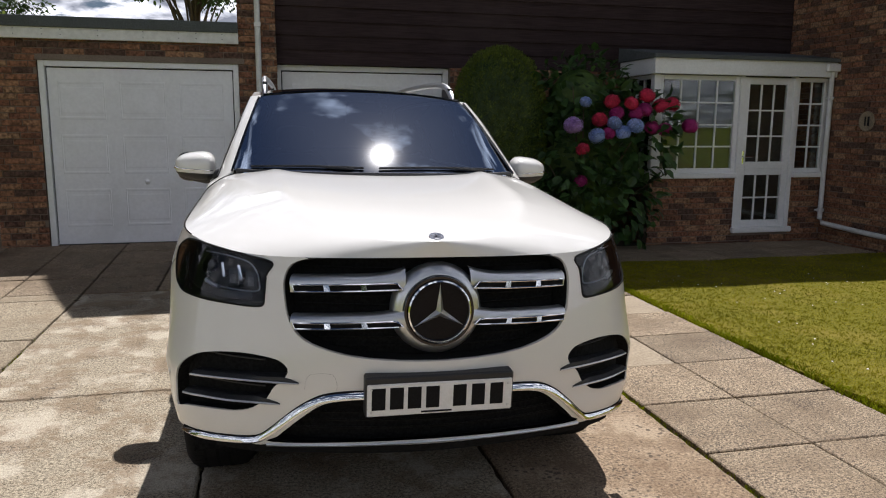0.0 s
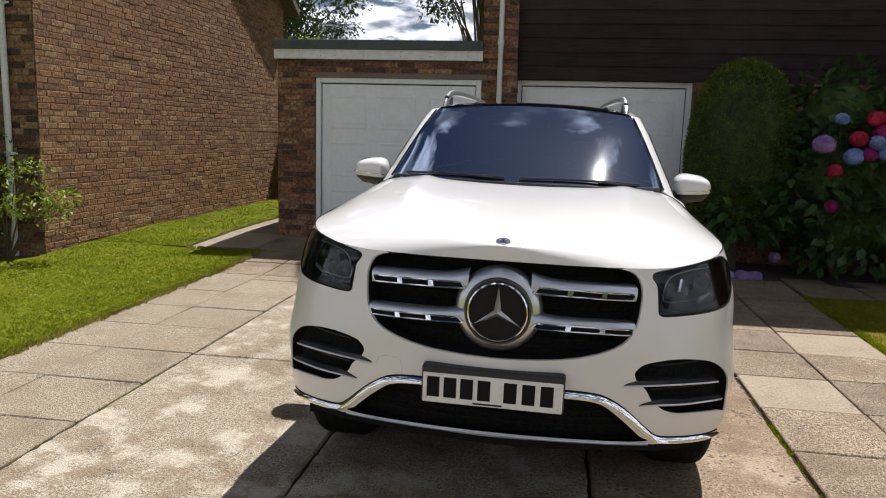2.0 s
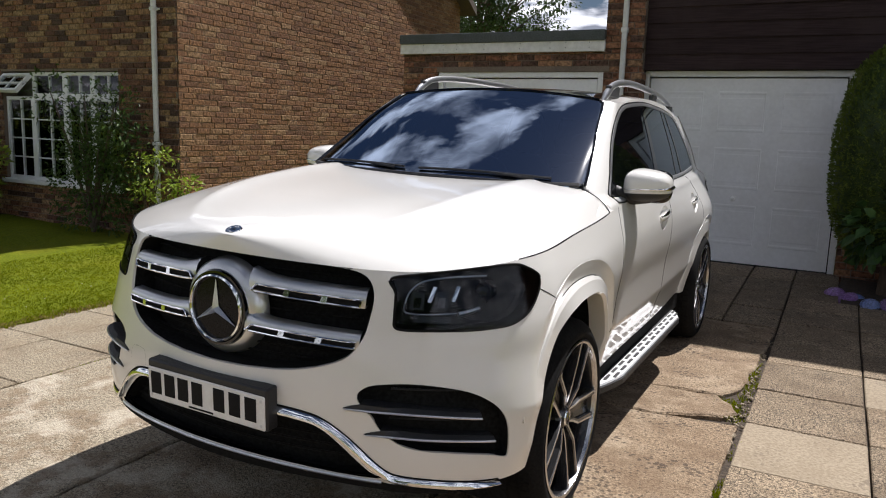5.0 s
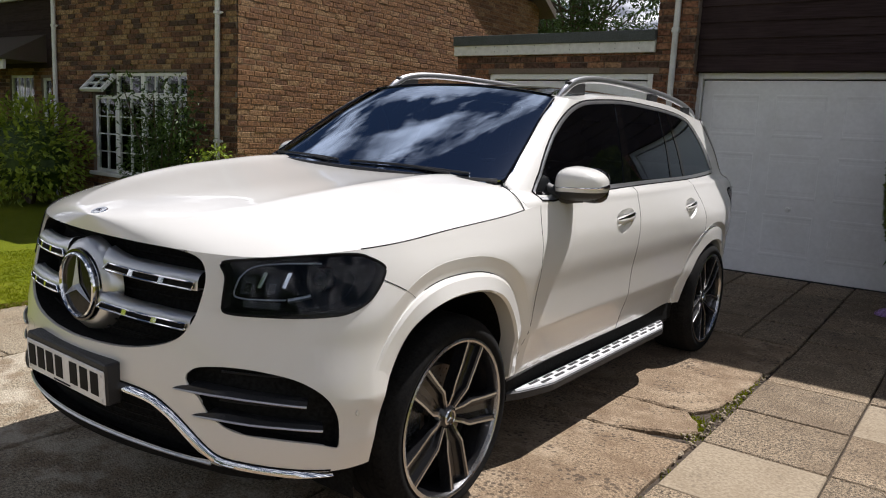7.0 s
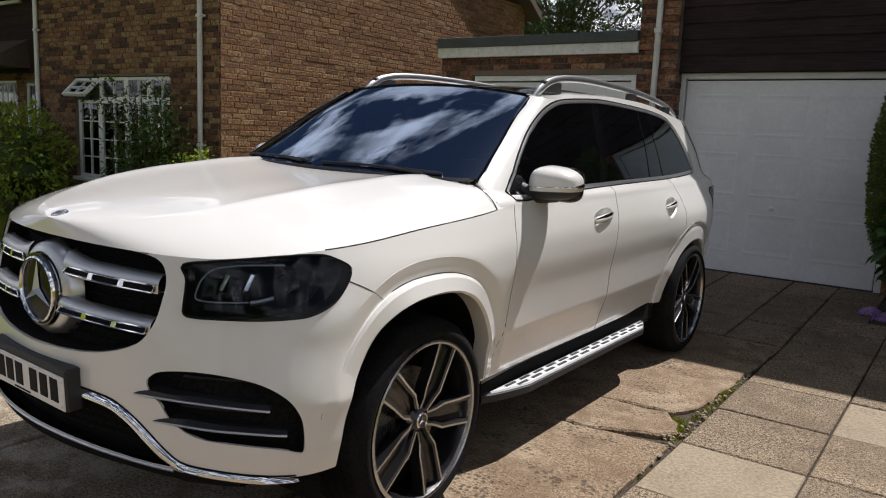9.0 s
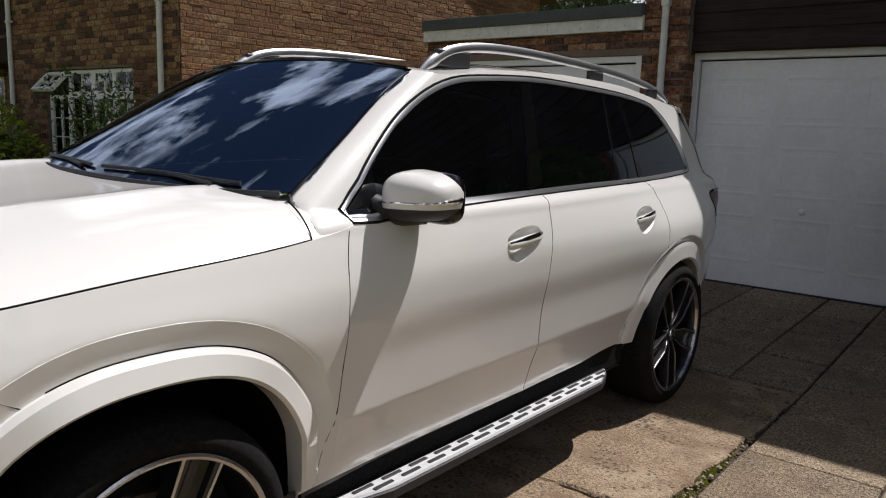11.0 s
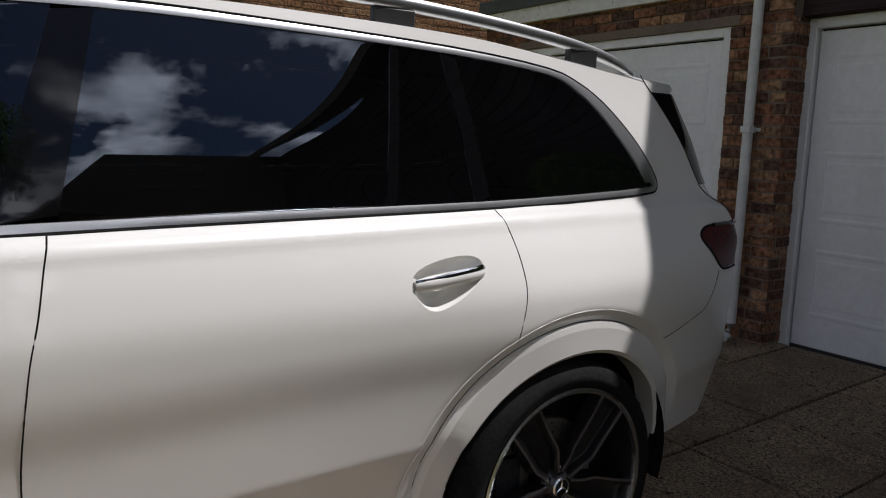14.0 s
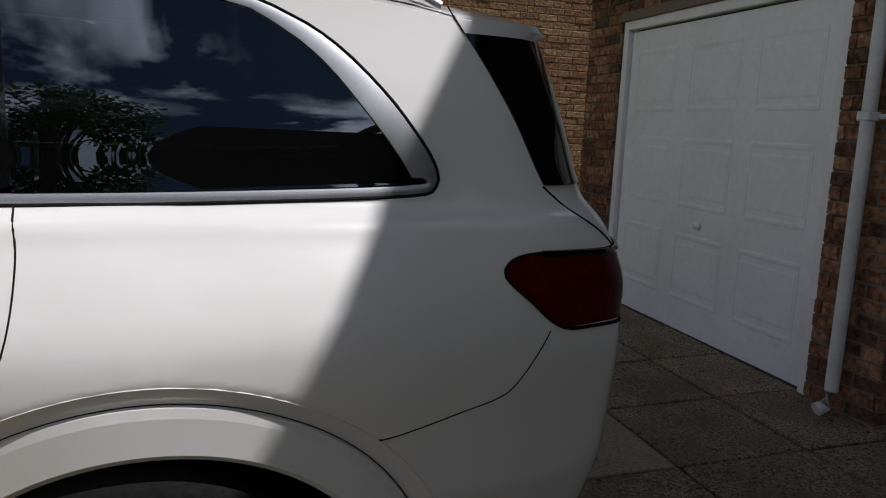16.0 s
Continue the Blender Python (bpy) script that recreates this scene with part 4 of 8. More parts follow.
brick_wall("wall_neighbour_far", (-16.0, 6.0, -0.08), 0, 5.38, 2.4, [(1.7, 2.75, 1.0, 2.25), (3.05, 3.45, 1.0, 2.2)], BRICK_MIX, MORTAR_DARK, "brick wall below the dark boarding")
glazing("window", neighbour, -14.30, -13.25, 0.92, 2.17, 6.05, 4, 3, 0.05, 0.009, label="white framed window with small panes")
glazing("window", neighbour, -12.95, -12.55, 0.92, 2.12, 6.05, 1, 2, 0.05, 0.009, label="narrow white framed window")
glazing("window", neighbour, -14.4, -12.8, 3.62, 4.6, 5.90, 3, 2, 0.06, 0.01, label="white upstairs window")
box("canopy_fascia", (-15.6, 5.2, 2.22), (-12.72, 5.26, 2.45), UPVC, neighbour, "white canopy fascia", r=0.006)
solid("canopy_roof", [(-15.7, 5.12, 2.45), (-12.62, 5.12, 2.45), (-12.62, 6.0, 2.95), (-15.7, 6.0, 2.95), (-15.7, 5.12, 2.40), (-12.62, 5.12, 2.40), (-12.62, 6.0, 2.40), (-15.7, 6.0, 2.40)],
      [(0, 1, 2, 3), (4, 7, 6, 5), (0, 4, 5, 1), (1, 5, 6, 2), (3, 7, 4, 0)], ROOF_TILE, neighbour, "small tiled canopy")

# house beyond the boarded wing: two brick walls with a white verge, tiled roof and narrow windows
FX, FY, FA = -18.0, 6.1, radians(10)
brick_wall("wall_far_house_front", (FX - 5 * math.cos(FA), FY - 5 * math.sin(FA), -0.08), 10, 5.0, 3.66, [(4.07, 4.73, 2.35, 3.5), (2.25, 2.75, 2.35, 3.4)], BRICK_RED, MORTAR_DARK, "shaded red brick wall of a house further on")
brick_wall("wall_far_house_gable", (FX, FY, -0.08), 100, 3.2, 3.66, [], BRICK_RED, MORTAR_DARK, "shaded red brick gable of a house further on")
far_house = thing("far_house", "red brick house with tiled roof and white verge boards", "house", at=(FX, FY, 0))
far_house.rotation_euler = (0, 0, FA)
RISE = ((-0.22, 3.56), (1.35, 4.70), (2.92, 3.56))
for name, (ya, za), (yb, zb) in (("roof", RISE[0], RISE[1]), ("back_roof", RISE[1], RISE[2])):
    slope = solid(name, [(-5.2, ya, za), (0.24, ya, za), (0.24, yb, zb), (-5.2, yb, zb), (-5.2, ya, za + 0.06), (0.24, ya, za + 0.06), (0.24, yb, zb + 0.06), (-5.2, yb, zb + 0.06)],
                  [(3, 2, 1, 0), (4, 5, 6, 7), (0, 1, 5, 4), (1, 2, 6, 5), (2, 3, 7, 6), (3, 0, 4, 7)], ROOF_TILE, far_house, "weathered brown tiled roof")
    for i in range(9):
        s, t = i / 9, (i + 1) / 9
        y0, z0, y1, z1 = ya + (yb - ya) * s, za + (zb - za) * s + 0.062, ya + (yb - ya) * t, za + (zb - za) * t + 0.062
        solid("tile_course", [(-5.22, y0, z0 + 0.03), (0.26, y0, z0 + 0.03), (0.26, y1, z1 + 0.006), (-5.22, y1, z1 + 0.006), (-5.22, y0, z0), (0.26, y0, z0)], [(0, 1, 2, 3), (4, 5, 1, 0)], ROOF_TILE, slope)
    for x in (0.262,):
        solid("verge_board", [(x, ya, za - 0.10), (x + 0.03, ya, za - 0.10), (x + 0.03, yb, zb - 0.10), (x, yb, zb - 0.10), (x, ya, za + 0.08), (x + 0.03, ya, za + 0.08), (x + 0.03, yb, zb + 0.08), (x, yb, zb + 0.08)],
              [(3, 2, 1, 0), (4, 5, 6, 7), (0, 1, 5, 4), (1, 2, 6, 5), (2, 3, 7, 6), (3, 0, 4, 7)], FASCIA, slope, "white verge board")
solid("gable_peak", [(0, 0, 3.58), (0, 2.7, 3.58), (0, 1.35, 4.66), (-0.2, 0, 3.58), (-0.2, 2.7, 3.58), (-0.2, 1.35, 4.66)], [(0, 1, 2), (5, 4, 3), (0, 2, 5, 3), (1, 4, 5, 2)], BRICK_RED, far_house)
box("fascia_board", (-5.2, -0.25, 3.42), (0.26, -0.222, 3.60), FASCIA, far_house, "white fascia board", r=0.004)
box("soffit", (-5.2, -0.22, 3.46), (0.26, -0.005, 3.50), FASCIA, far_house, r=0.004)
box("gutter", (-5.2, -0.33, 3.54), (0.26, -0.253, 3.60), FASCIA, far_house, r=0.02, seg=2)
tube("downpipe", [(-0.10, -0.28, 3.54), (-0.10, -0.10, 3.36), (-0.10, -0.06, 3.2), (-0.10, -0.06, 0.0)], 0.035, FASCIA, far_house)
glazing("window", far_house, -0.93, -0.27, 2.27, 3.42, 0.06, 2, 2, 0.06, 0.02, label="narrow white framed window")
glazing("window", far_house, -2.75, -2.25, 2.27, 3.32, 0.06, 2, 2, 0.06, 0.02, label="narrow white framed window")
box("dim_room", (-3.4, 0.5, 2.0), (-0.2, 0.55, 3.5), DARK_ROOM, far_house, r=0)

fence = thing("fence", "dark stained board fence behind the neighbour's house", "fence")
for i in range(34):
    box("fence_board", (-11.9 + 0.18 * i, 13.62, -0.08), (-11.9 + 0.18 * i + 0.17, 13.64 + 0.008 * (i % 2), 1.95), CLAD, fence, r=0.004)

# ---- the car: front axle at y 0.90, rear axle at y 4.035, its nose towards -y ----
HUB_F, HUB_R, HUB_Z = 0.90, 4.035, 0.405
car = thing("suv_car", "large pearl white car with black alloy wheels on the concrete drive", "car")

LOWER_WIDTH = smooth_curve([0.25, 0.40, 0.47, 0.56, 0.636, 0.644, 0.66, 0.80, 0.95, 1.05, 1.12, 1.19, 1.231, 1.240, 1.257, 1.30, 1.45, 1.63, 1.70, 1.80],
                     [0.84, 0.862, 0.876, 0.896, 0.9185, 0.920, 0.9206, 0.927, 0.943, 0.938, 0.921, 0.897, 0.880, 0.866, 0.838, 0.822, 0.773, 0.707, 0.675, 0.60])


def WIDTH(z):
    """Half the width by height: the flank's folds below the waist, one even curve above it."""
    d = z - 1.257
    return LOWER_WIDTH(z) if d < 0 else 0.838 - 0.3127 * d - 0.125 * d * d


TAPER = smooth_curve([0.3, 0.8, 1.0, 1.1, 1.26, 1.45, 1.65, 1.8], [0.05, 0.05, 0.06, 0.095, 0.18, 0.20, 0.24, 0.26])
TUCK = smooth_curve([0.3, 1.0, 1.12, 1.25, 1.8], [0.27, 0.27, 0.16, 0.0, 0.0])
NOSE = smooth_curve([0.25, 0.38, 0.44, 0.55, 0.65, 0.78, 0.92, 1.04, 1.12, 1.2], [0.0, -0.075, -0.095, -0.105, -0.110, -0.100, -0.078, -0.055, -0.035, -0.01])
TAIL = smooth_curve([0.25, 0.45, 0.6, 0.8, 1.0, 1.18, 1.30, 1.5, 1.69, 1.8], [4.97, 5.08, 5.14, 5.17, 5.175, 5.16, 5.11, 5.06, 5.00, 4.94])
SCREEN = smooth_curve([1.20, 1.30, 1.38, 1.46, 1.54, 1.60, 1.66, 1.72, 1.80], [1.0804, 1.245, 1.3838, 1.529, 1.6806, 1.7985, 1.92, 2.0451, 2.2175])
RIM = smooth_curve([-0.12, 0.0, 0.1, 0.37, 0.78, 1.31, 1.5, 1.75, 2.69, 3.84, 4.65, 5.1], [1.105, 1.088, 1.083, 1.115, 1.15, 1.183, 1.205, 1.246, 1.257, 1.262, 1.287, 1.295])
ROOF_EDGE = smooth_curve([1.6, 2.1, 2.44, 2.8, 3.2, 3.85, 4.34, 4.7, 5.1], [1.66, 1.70, 1.735, 1.755, 1.765, 1.757, 1.715, 1.675, 1.64])
L_FRONT = smooth_curve([0.3, 0.45, 0.62, 0.85, 1.0, 1.2], [0.52, 0.53, 0.58, 0.66, 0.70, 0.71])
L_REAR = smooth_curve([0.3, 1.05, 1.16, 1.28, 1.8], [0.11, 0.12, 0.22, 0.39, 0.39])
P_FRONT, Q_FRONT, P_REAR, P_SCREEN = 1.88, 2.45, 4.0, 2.5
L_SCREEN = smooth_curve([1.15, 1.30, 1.45, 1.60, 1.72, 1.80], [0.42, 0.40, 0.325, 0.21, 0.17, 0.16])
SWELL = smooth_curve([0.3, 0.85, 1.0, 1.1, 1.2], [1.0, 1.0, 0.7, 0.25, 0.0])


# centre, half length, height, squareness, flare width, how far it reaches forward
ARCHES = ((0.875, 0.497, 0.510, 2.4, 0.072, -0.030), (4.08, 0.465, 0.420, 2.0, 0.100, 0.0))


def arch_at(arch, t, more=0.0):
    """A point (y, z) of a wheel arch's outline, or of one that is wider by a margin."""
    h, rx, rz, e, _, forward = arch
    c, s = math.cos(t), math.sin(t)
    return (h + (rx + more + (forward if c < 0 else 0)) * math.copysign(abs(c) ** (2 / e), c), HUB_Z + (rz + more) * math.copysign(abs(s) ** (2 / e), s))


def arch_level(arch, y, z):
    """Below 1 inside an arch's outline, above 1 outside."""
    h, rx, rz, e, _, forward = arch
    return ((abs(y - h) / (rx + (forward if y < h else 0))) ** e + (max(0.0, z - HUB_Z) / rz) ** e) ** (1 / e)


def arch_dip(y, z):
    """The panel falls away a little in a ring round each wheel arch."""
    for arch in ARCHES:
        h, band = arch[0], arch[4]
        if abs(y - h) < 0.8:
            d = (arch_level(arch, y, z) - 1) * 0.48
            fade = min(1, max(0, (z - 0.45) / 0.15)) * (min(1, max(0, (y - h + 0.50) / 0.2)) if h < 2 else 1)
            return (0.023 if h < 2 else 0.030) * fade * min(1, max(0, (band + 0.056 - d) / 0.056))
    return 0.0


def half_width(y, z):
    swell = 0.070 * math.exp(-((y - 0.36) / 0.40) ** 2) * min(1, max(0, (1.05 - z) / 0.55)) + 0.037 * math.exp(-((y - 0.90) / 0.52) ** 2) + 0.03 * math.exp(-((y - 4.05) / 0.42) ** 2)
    return WIDTH(z) * (1 - TAPER(z) * min(1, max(0, (y - 2.6) / 2.1)) ** 1.1 - TUCK(z) * max(0, y - 4.3) ** 2) + swell * SWELL(z) - arch_dip(y, z)


def corner(d, p, q=None):
    d = min(1.0, max(0.0, d))
    return (1 - (1 - d) ** (q or p)) ** (1 / p)


def side_x(y, z, upper=False):
    """Half the car's width at a place along it and a height."""
    x = half_width(y, z) * corner((TAIL(z) - y) / L_REAR(z), P_REAR)
    return x * (corner((y - SCREEN(z)) / L_SCREEN(z), P_SCREEN) if upper else corner((y - NOSE(z)) / L_FRONT(z), P_FRONT, Q_FRONT))


def on_side(sx, upper=False):
    return lambda y, z, off=0.0: (sx * (side_x(y, z, upper) + off), y, z)


def nose_at(a, z):
    """a: degrees from the nose's middle round to the side; past 90 it runs back along the flank, a centimetre a degree."""
    if a > 90:
        y = NOSE(z) + L_FRONT(z) + 0.01 * (a - 90)
        return Vector((half_width(y, z), y))
    c, s = math.cos(radians(a)) ** (2 / Q_FRONT), math.sin(radians(max(0, a))) ** (2 / P_FRONT)
    y = NOSE(z) + L_FRONT(z) * (1 - c)
    return Vector((half_width(y, z) * s, y))


def on_front(sx):
    def f(x, z, off=0.0):
        lo, hi = 0.0, 100.0
        for _ in range(26):
            mid = (lo + hi) / 2
            if nose_at(mid, z).x < x:
                lo = mid
            else:
                hi = mid
        return on_nose(sx)(lo, z, off)
    return f


def on_nose(sx):
    at = nose_at

    def f(a, z, off=0.0):
        p, d = at(a, z), (at(a + 0.6, z) - at(max(0.1, a - 0.6), z)).normalized()
        return (sx * (p.x + d.y * off), p.y - d.x * off, z)
    return f


def on_screen(a, z, off=0.0):
    """a: degrees from the windscreen's middle round to the side."""
    c, s = math.cos(radians(abs(a))) ** (2 / P_SCREEN), math.sin(radians(abs(a))) ** (2 / P_SCREEN)
    y = SCREEN(z) + L_SCREEN(z) * (1 - c)
    return (math.copysign(half_width(y, z) * s, a), y - off * 0.45, z + off * 0.9)


def on_rear(a, z, off=0.0):
    if abs(a) > 90:
        y = TAIL(z) - L_REAR(z) - 0.01 * (abs(a) - 90)
        return (math.copysign(half_width(y, z) + off, a), y, z)
    c, s = math.cos(radians(abs(a))) ** (2 / P_REAR), math.sin(radians(abs(a))) ** (2 / P_REAR)
    y = TAIL(z) - L_REAR(z) * (1 - c)
    return (math.copysign(half_width(y, z) * s + off * s, a), y + off * c, z)


# outlines, on the front (x, z) and on the side (y, z)
GRILLE = rounded([(0.0, 1.098), (0.25, 1.094), (0.43, 1.083), (0.505, 1.062), (0.535, 1.01), (0.535, 0.94), (0.52, 0.865), (0.47, 0.80),
                  (0.35, 0.757), (0.20, 0.737), (0.0, 0.73), (-0.20, 0.737), (-0.35, 0.757), (-0.47, 0.80), (-0.52, 0.865), (-0.535, 0.94),
                  (-0.535, 1.01), (-0.505, 1.062), (-0.43, 1.083), (-0.25, 1.094)], 4)
LAMP = rounded([(39.1, 1.060), (40.3, 1.017), (40.6, 0.944), (41.0, 0.914), (43.5, 0.906), (50, 0.907), (58, 0.909), (65, 0.914), (70, 0.923), (74.8, 0.955), (77.6, 1.005), (78.6, 1.045),
                (78, 1.067), (74.5, 1.090), (70.5, 1.104), (62, 1.101), (52, 1.088), (45.5, 1.077)], 5)
VENT = rounded([(35.3, 0.688), (36.1, 0.712), (38.8, 0.731), (46, 0.741), (54, 0.734), (62, 0.712), (68.8, 0.668), (73.3, 0.610), (75.6, 0.555), (76.8, 0.492), (75.2, 0.488), (70, 0.503), (60, 0.516), (51.5, 0.524), (47, 0.537),
                (44.2, 0.556), (41.6, 0.582), (40.3, 0.602), (38.8, 0.630), (36.6, 0.656)], 5)
INTAKE = rounded([(0.0, 0.598), (0.24, 0.596), (0.36, 0.586), (0.42, 0.566), (0.475, 0.525), (0.525, 0.480), (0.565, 0.440), (0.585, 0.416), (0.30, 0.430), (0.0, 0.436), (-0.30, 0.430), (-0.585, 0.416), (-0.565, 0.440), (-0.525, 0.480),
                  (-0.475, 0.525), (-0.42, 0.566), (-0.36, 0.586), (-0.24, 0.596)], 4)
DAYLIGHT = rounded([(1.57, 1.232), (2.0, 1.246), (2.68, 1.258), (3.3, 1.260), (3.86, 1.262), (4.3, 1.272), (4.59, 1.284), (4.648, 1.300), (4.645, 1.345), (4.60, 1.415), (4.535, 1.495), (4.44, 1.583), (4.34, 1.640),
                    (4.20, 1.680), (3.80, 1.711), (3.17, 1.726), (2.81, 1.725), (2.44, 1.705), (2.25, 1.682), (2.08, 1.630), (1.92, 1.550), (1.78, 1.447), (1.66, 1.340)], 3)
# the handle's recess, a tilted teardrop round the grip
RECESS = rounded([(-0.117, 0.004), (-0.088, 0.026), (-0.03, 0.042), (0.045, 0.050), (0.095, 0.046), (0.120, 0.030), (0.114, 0.004), (0.085, -0.024), (0.04, -0.050), (-0.01, -0.070),
                  (-0.055, -0.079), (-0.09, -0.066), (-0.113, -0.034)], 4)
HANDLES = ((2.437, 1.096), (3.603, 1.096))


def nearest_on(line, p):
    """The point of a closed line of points that lies nearest to p."""
    best, at = 1e9, p
    for a, b in zip(line, line[1:] + line[:1]):
        d = b - a
        t = max(0.0, min(1.0, (p - a).dot(d) / (d.length_squared or 1)))
        q = a + d * t
        if (q - p).length_squared < best:
            best, at = (q - p).length_squared, q
    return at


def fit_edges(verts, kept, dropped):
    """Draws the ragged edge round each opening onto the opening's true outline."""
    used = {n for f in kept for n in f}
    for line, faces in dropped:
        line = [Vector(p) for p in line]
        for n in {n for f in faces for n in f} & used:
            q = nearest_on(line, Vector(verts[n]))
            if (q - Vector(verts[n])).length < 0.04:
                verts[n] = (0.0 if verts[n][0] < 1e-6 else q.x, q.y, q.z)


def flank_lines():
    """Columns of the shell from the nose round the side to the tail, as functions of the height."""
    cols = []
    for i in range(110):
        a = math.pi / 2 * i / 110
        c, s = math.cos(a) ** (2 / Q_FRONT), math.sin(a) ** (2 / P_FRONT)
        cols.append(lambda z, c=c, s=s: (NOSE(z) + L_FRONT(z) * (1 - c), s, 1))
    for i in range(281):
        t = i / 280
        cols.append(lambda z, t=t: ((NOSE(z) + L_FRONT(z)) * (1 - t) + (TAIL(z) - L_REAR(z)) * t, 1, 1))
    for i in range(1, 37):
        a = math.pi / 2 * (1 - i / 36)
        c, s = math.cos(a) ** (2 / P_REAR), math.sin(a) ** (2 / P_REAR)
        cols.append(lambda z, c=c, s=s: (TAIL(z) - L_REAR(z) * (1 - c), s, 1))
    return cols


def lower_shell():
    """The painted shell under the waist: left half first, then mirrored; the faces are sorted into panels."""
    cols, rows, grid = flank_lines(), 78, []
    for col in cols:
        top, ym = RIM(col(1.1)[0]), col(0.6)[0]
        low = 0.398 if ym < 0.9 else (0.435 if ym < 4.035 else 0.40)
        line = []
        for j in range(rows + 1):
            z = low + (top - low) * j / rows
            step = (top - low) / rows
            for crease, half in ((0.640, 0.004), (1.2355, 0.0045)):
                if abs(z - crease) < step and low + 2 * step < crease < top - 2 * half:
                    z = crease + math.copysign(half if half < step else abs(z - crease), z - crease)
            y, s, _ = col(z)
            line.append((half_width(y, z) * s, y, z))
        grid.append(line)
    panels = {"bumper": [], "wing": [], "front_door": [], "rear_door": [], "rear_quarter": [], "tail_bumper": []}
    verts = [p for line in grid for p in line]
    k = rows + 1
    front, flank = on_front(1), on_side(1)
    outline = {"lamp": [on_nose(1)(a, z) for a, z in LAMP], "grille": [front(x, z) for x, z in GRILLE if x > -0.001], "vent": [on_nose(1)(a, z) for a, z in VENT],
               "intake": [front(x, z) for x, z in INTAKE if x > -0.001]}
    for n, (y, z) in enumerate(HANDLES):
        outline["handle", n] = [flank(y + a, z + b) for a, b in RECESS]
    for n, arch in enumerate(ARCHES):
        outline["arch", n] = [flank(y, max(0.38, z)) for y, z in (arch_at(arch, t) for t in np.linspace(-0.02, math.pi + 0.02, 90))]
    gone = {name: [] for name in outline}

    def opening(i, c):
        if c.y < 0.8:
            for name, poly in (("lamp", LAMP), ("vent", VENT)):
                if i < 110 and inside(((i + 0.5) * 90 / 110, c.z), poly):
                    return name
            for name, poly in (("grille", GRILLE), ("intake", INTAKE)):
                if inside((c.x, c.z), poly):
                    return name
        for n, (y, z) in enumerate(HANDLES):
            if abs(c.y - y) < 0.13 and abs(c.z - z) < 0.09 and inside((c.y - y, c.z - z), RECESS):
                return "handle", n
        for n, arch in enumerate(ARCHES):
            if c.z < 1.0 and abs(c.y - arch[0]) < 0.7 and arch_level(arch, c.y, c.z) < 1:
                return "arch", n

    for i in range(len(cols) - 1):
        for j in range(rows):
            q = (i * k + j, (i + 1) * k + j, (i + 1) * k + j + 1, i * k + j + 1)
            c = sum((Vector(verts[n]) for n in q), Vector()) / 4
            o = opening(i, c)
            if o:
                gone[o].append(q)
                continue
            name = ("bumper" if c.y < 0.47 or (c.y < 0.70 and c.z < 0.95) else "wing" if c.y < 1.49 else "front_door" if c.y < 2.62 else
                    "rear_door" if c.y < 3.845 else "tail_bumper" if c.y > 4.46 and c.z < 0.88 + max(0, c.y - 4.7) * 0.5 else "rear_quarter")
            panels[name].append(q)
    fit_edges(verts, [f for faces in panels.values() for f in faces], [(outline[n], gone[n]) for n in outline])
    for name, faces in panels.items():
        for sx in (1, -1):
            used = sorted({n for f in faces for n in f})
            at = {n: t for t, n in enumerate(used)}
            fs = [tuple(at[n] for n in (f if sx > 0 else reversed(f))) for f in faces]
            solid(name, [(sx * verts[n][0], verts[n][1], verts[n][2]) for n in used], fs, PAINT, car, smooth=True)
    return grid


shell = lower_shell()


def cap_data(loop, crown, u0=-1.0, u1=1.0, n=40, ridge=None, gap=0.0, fall=lambda y: 2.3):
    """A bonnet or roof: strips across between the two sides of a rim, raised in the middle."""
    verts, faces = [], []
    for x, y, z in loop:
        x = max(0.0, x - gap)
        for j in range(n + 1):
            u = u0 + (u1 - u0) * j / n
            h = crown(y, z) * (1 - abs(u) ** fall(y))
            verts.append((u * x, y, z + h + (ridge(u, y) if ridge else 0)))
    k = n + 1
    for i in range(len(loop) - 1):
        for j in range(n):
            faces.append((i * k + j, i * k + j + 1, (i + 1) * k + j + 1, (i + 1) * k + j))
    return verts, faces


BONNET = smooth_curve([-0.12, -0.07, 0.0, 0.2, 0.5, 1.0, 1.25, 1.66], [1.108, 1.139, 1.162, 1.205, 1.248, 1.288, 1.300, 1.300])


def bonnet_ridge(u, y):
    t = min(1, max(0, (y + 0.02) / 0.5))
    c = 0.50 + 0.10 * min(1, max(0, y / 1.3))
    return 0.020 * t * math.exp(-abs((abs(u) - c) / 0.095) ** 1.1) - 0.006 * t * math.exp(-(u / 0.35) ** 2)


bonnet_fall = lambda y: 2.3 + 7.5 * min(1, max(0, (y - 0.25) / 1.15)) ** 1.6
rim = [line[-1] for line in shell if line[-1][1] < 1.405]
v, f = cap_data(rim, lambda y, z: BONNET(y) - z, n=72, ridge=bonnet_ridge, gap=0.003, fall=bonnet_fall)
solid("bonnet", v, f, PAINT, car, "pearl white bonnet with two raised ridges", smooth=True)
rim = [line[-1] for line in shell if 1.396 <= line[-1][1] < 1.72]
for u0, u1 in ((0.70, 1.0), (-1.0, -0.70)):
    solid("wing_corner", *cap_data(rim, lambda y, z: BONNET(y) - z - 0.0015, u0, u1, 14, bonnet_ridge, 0.0, bonnet_fall), PAINT, car, smooth=True)


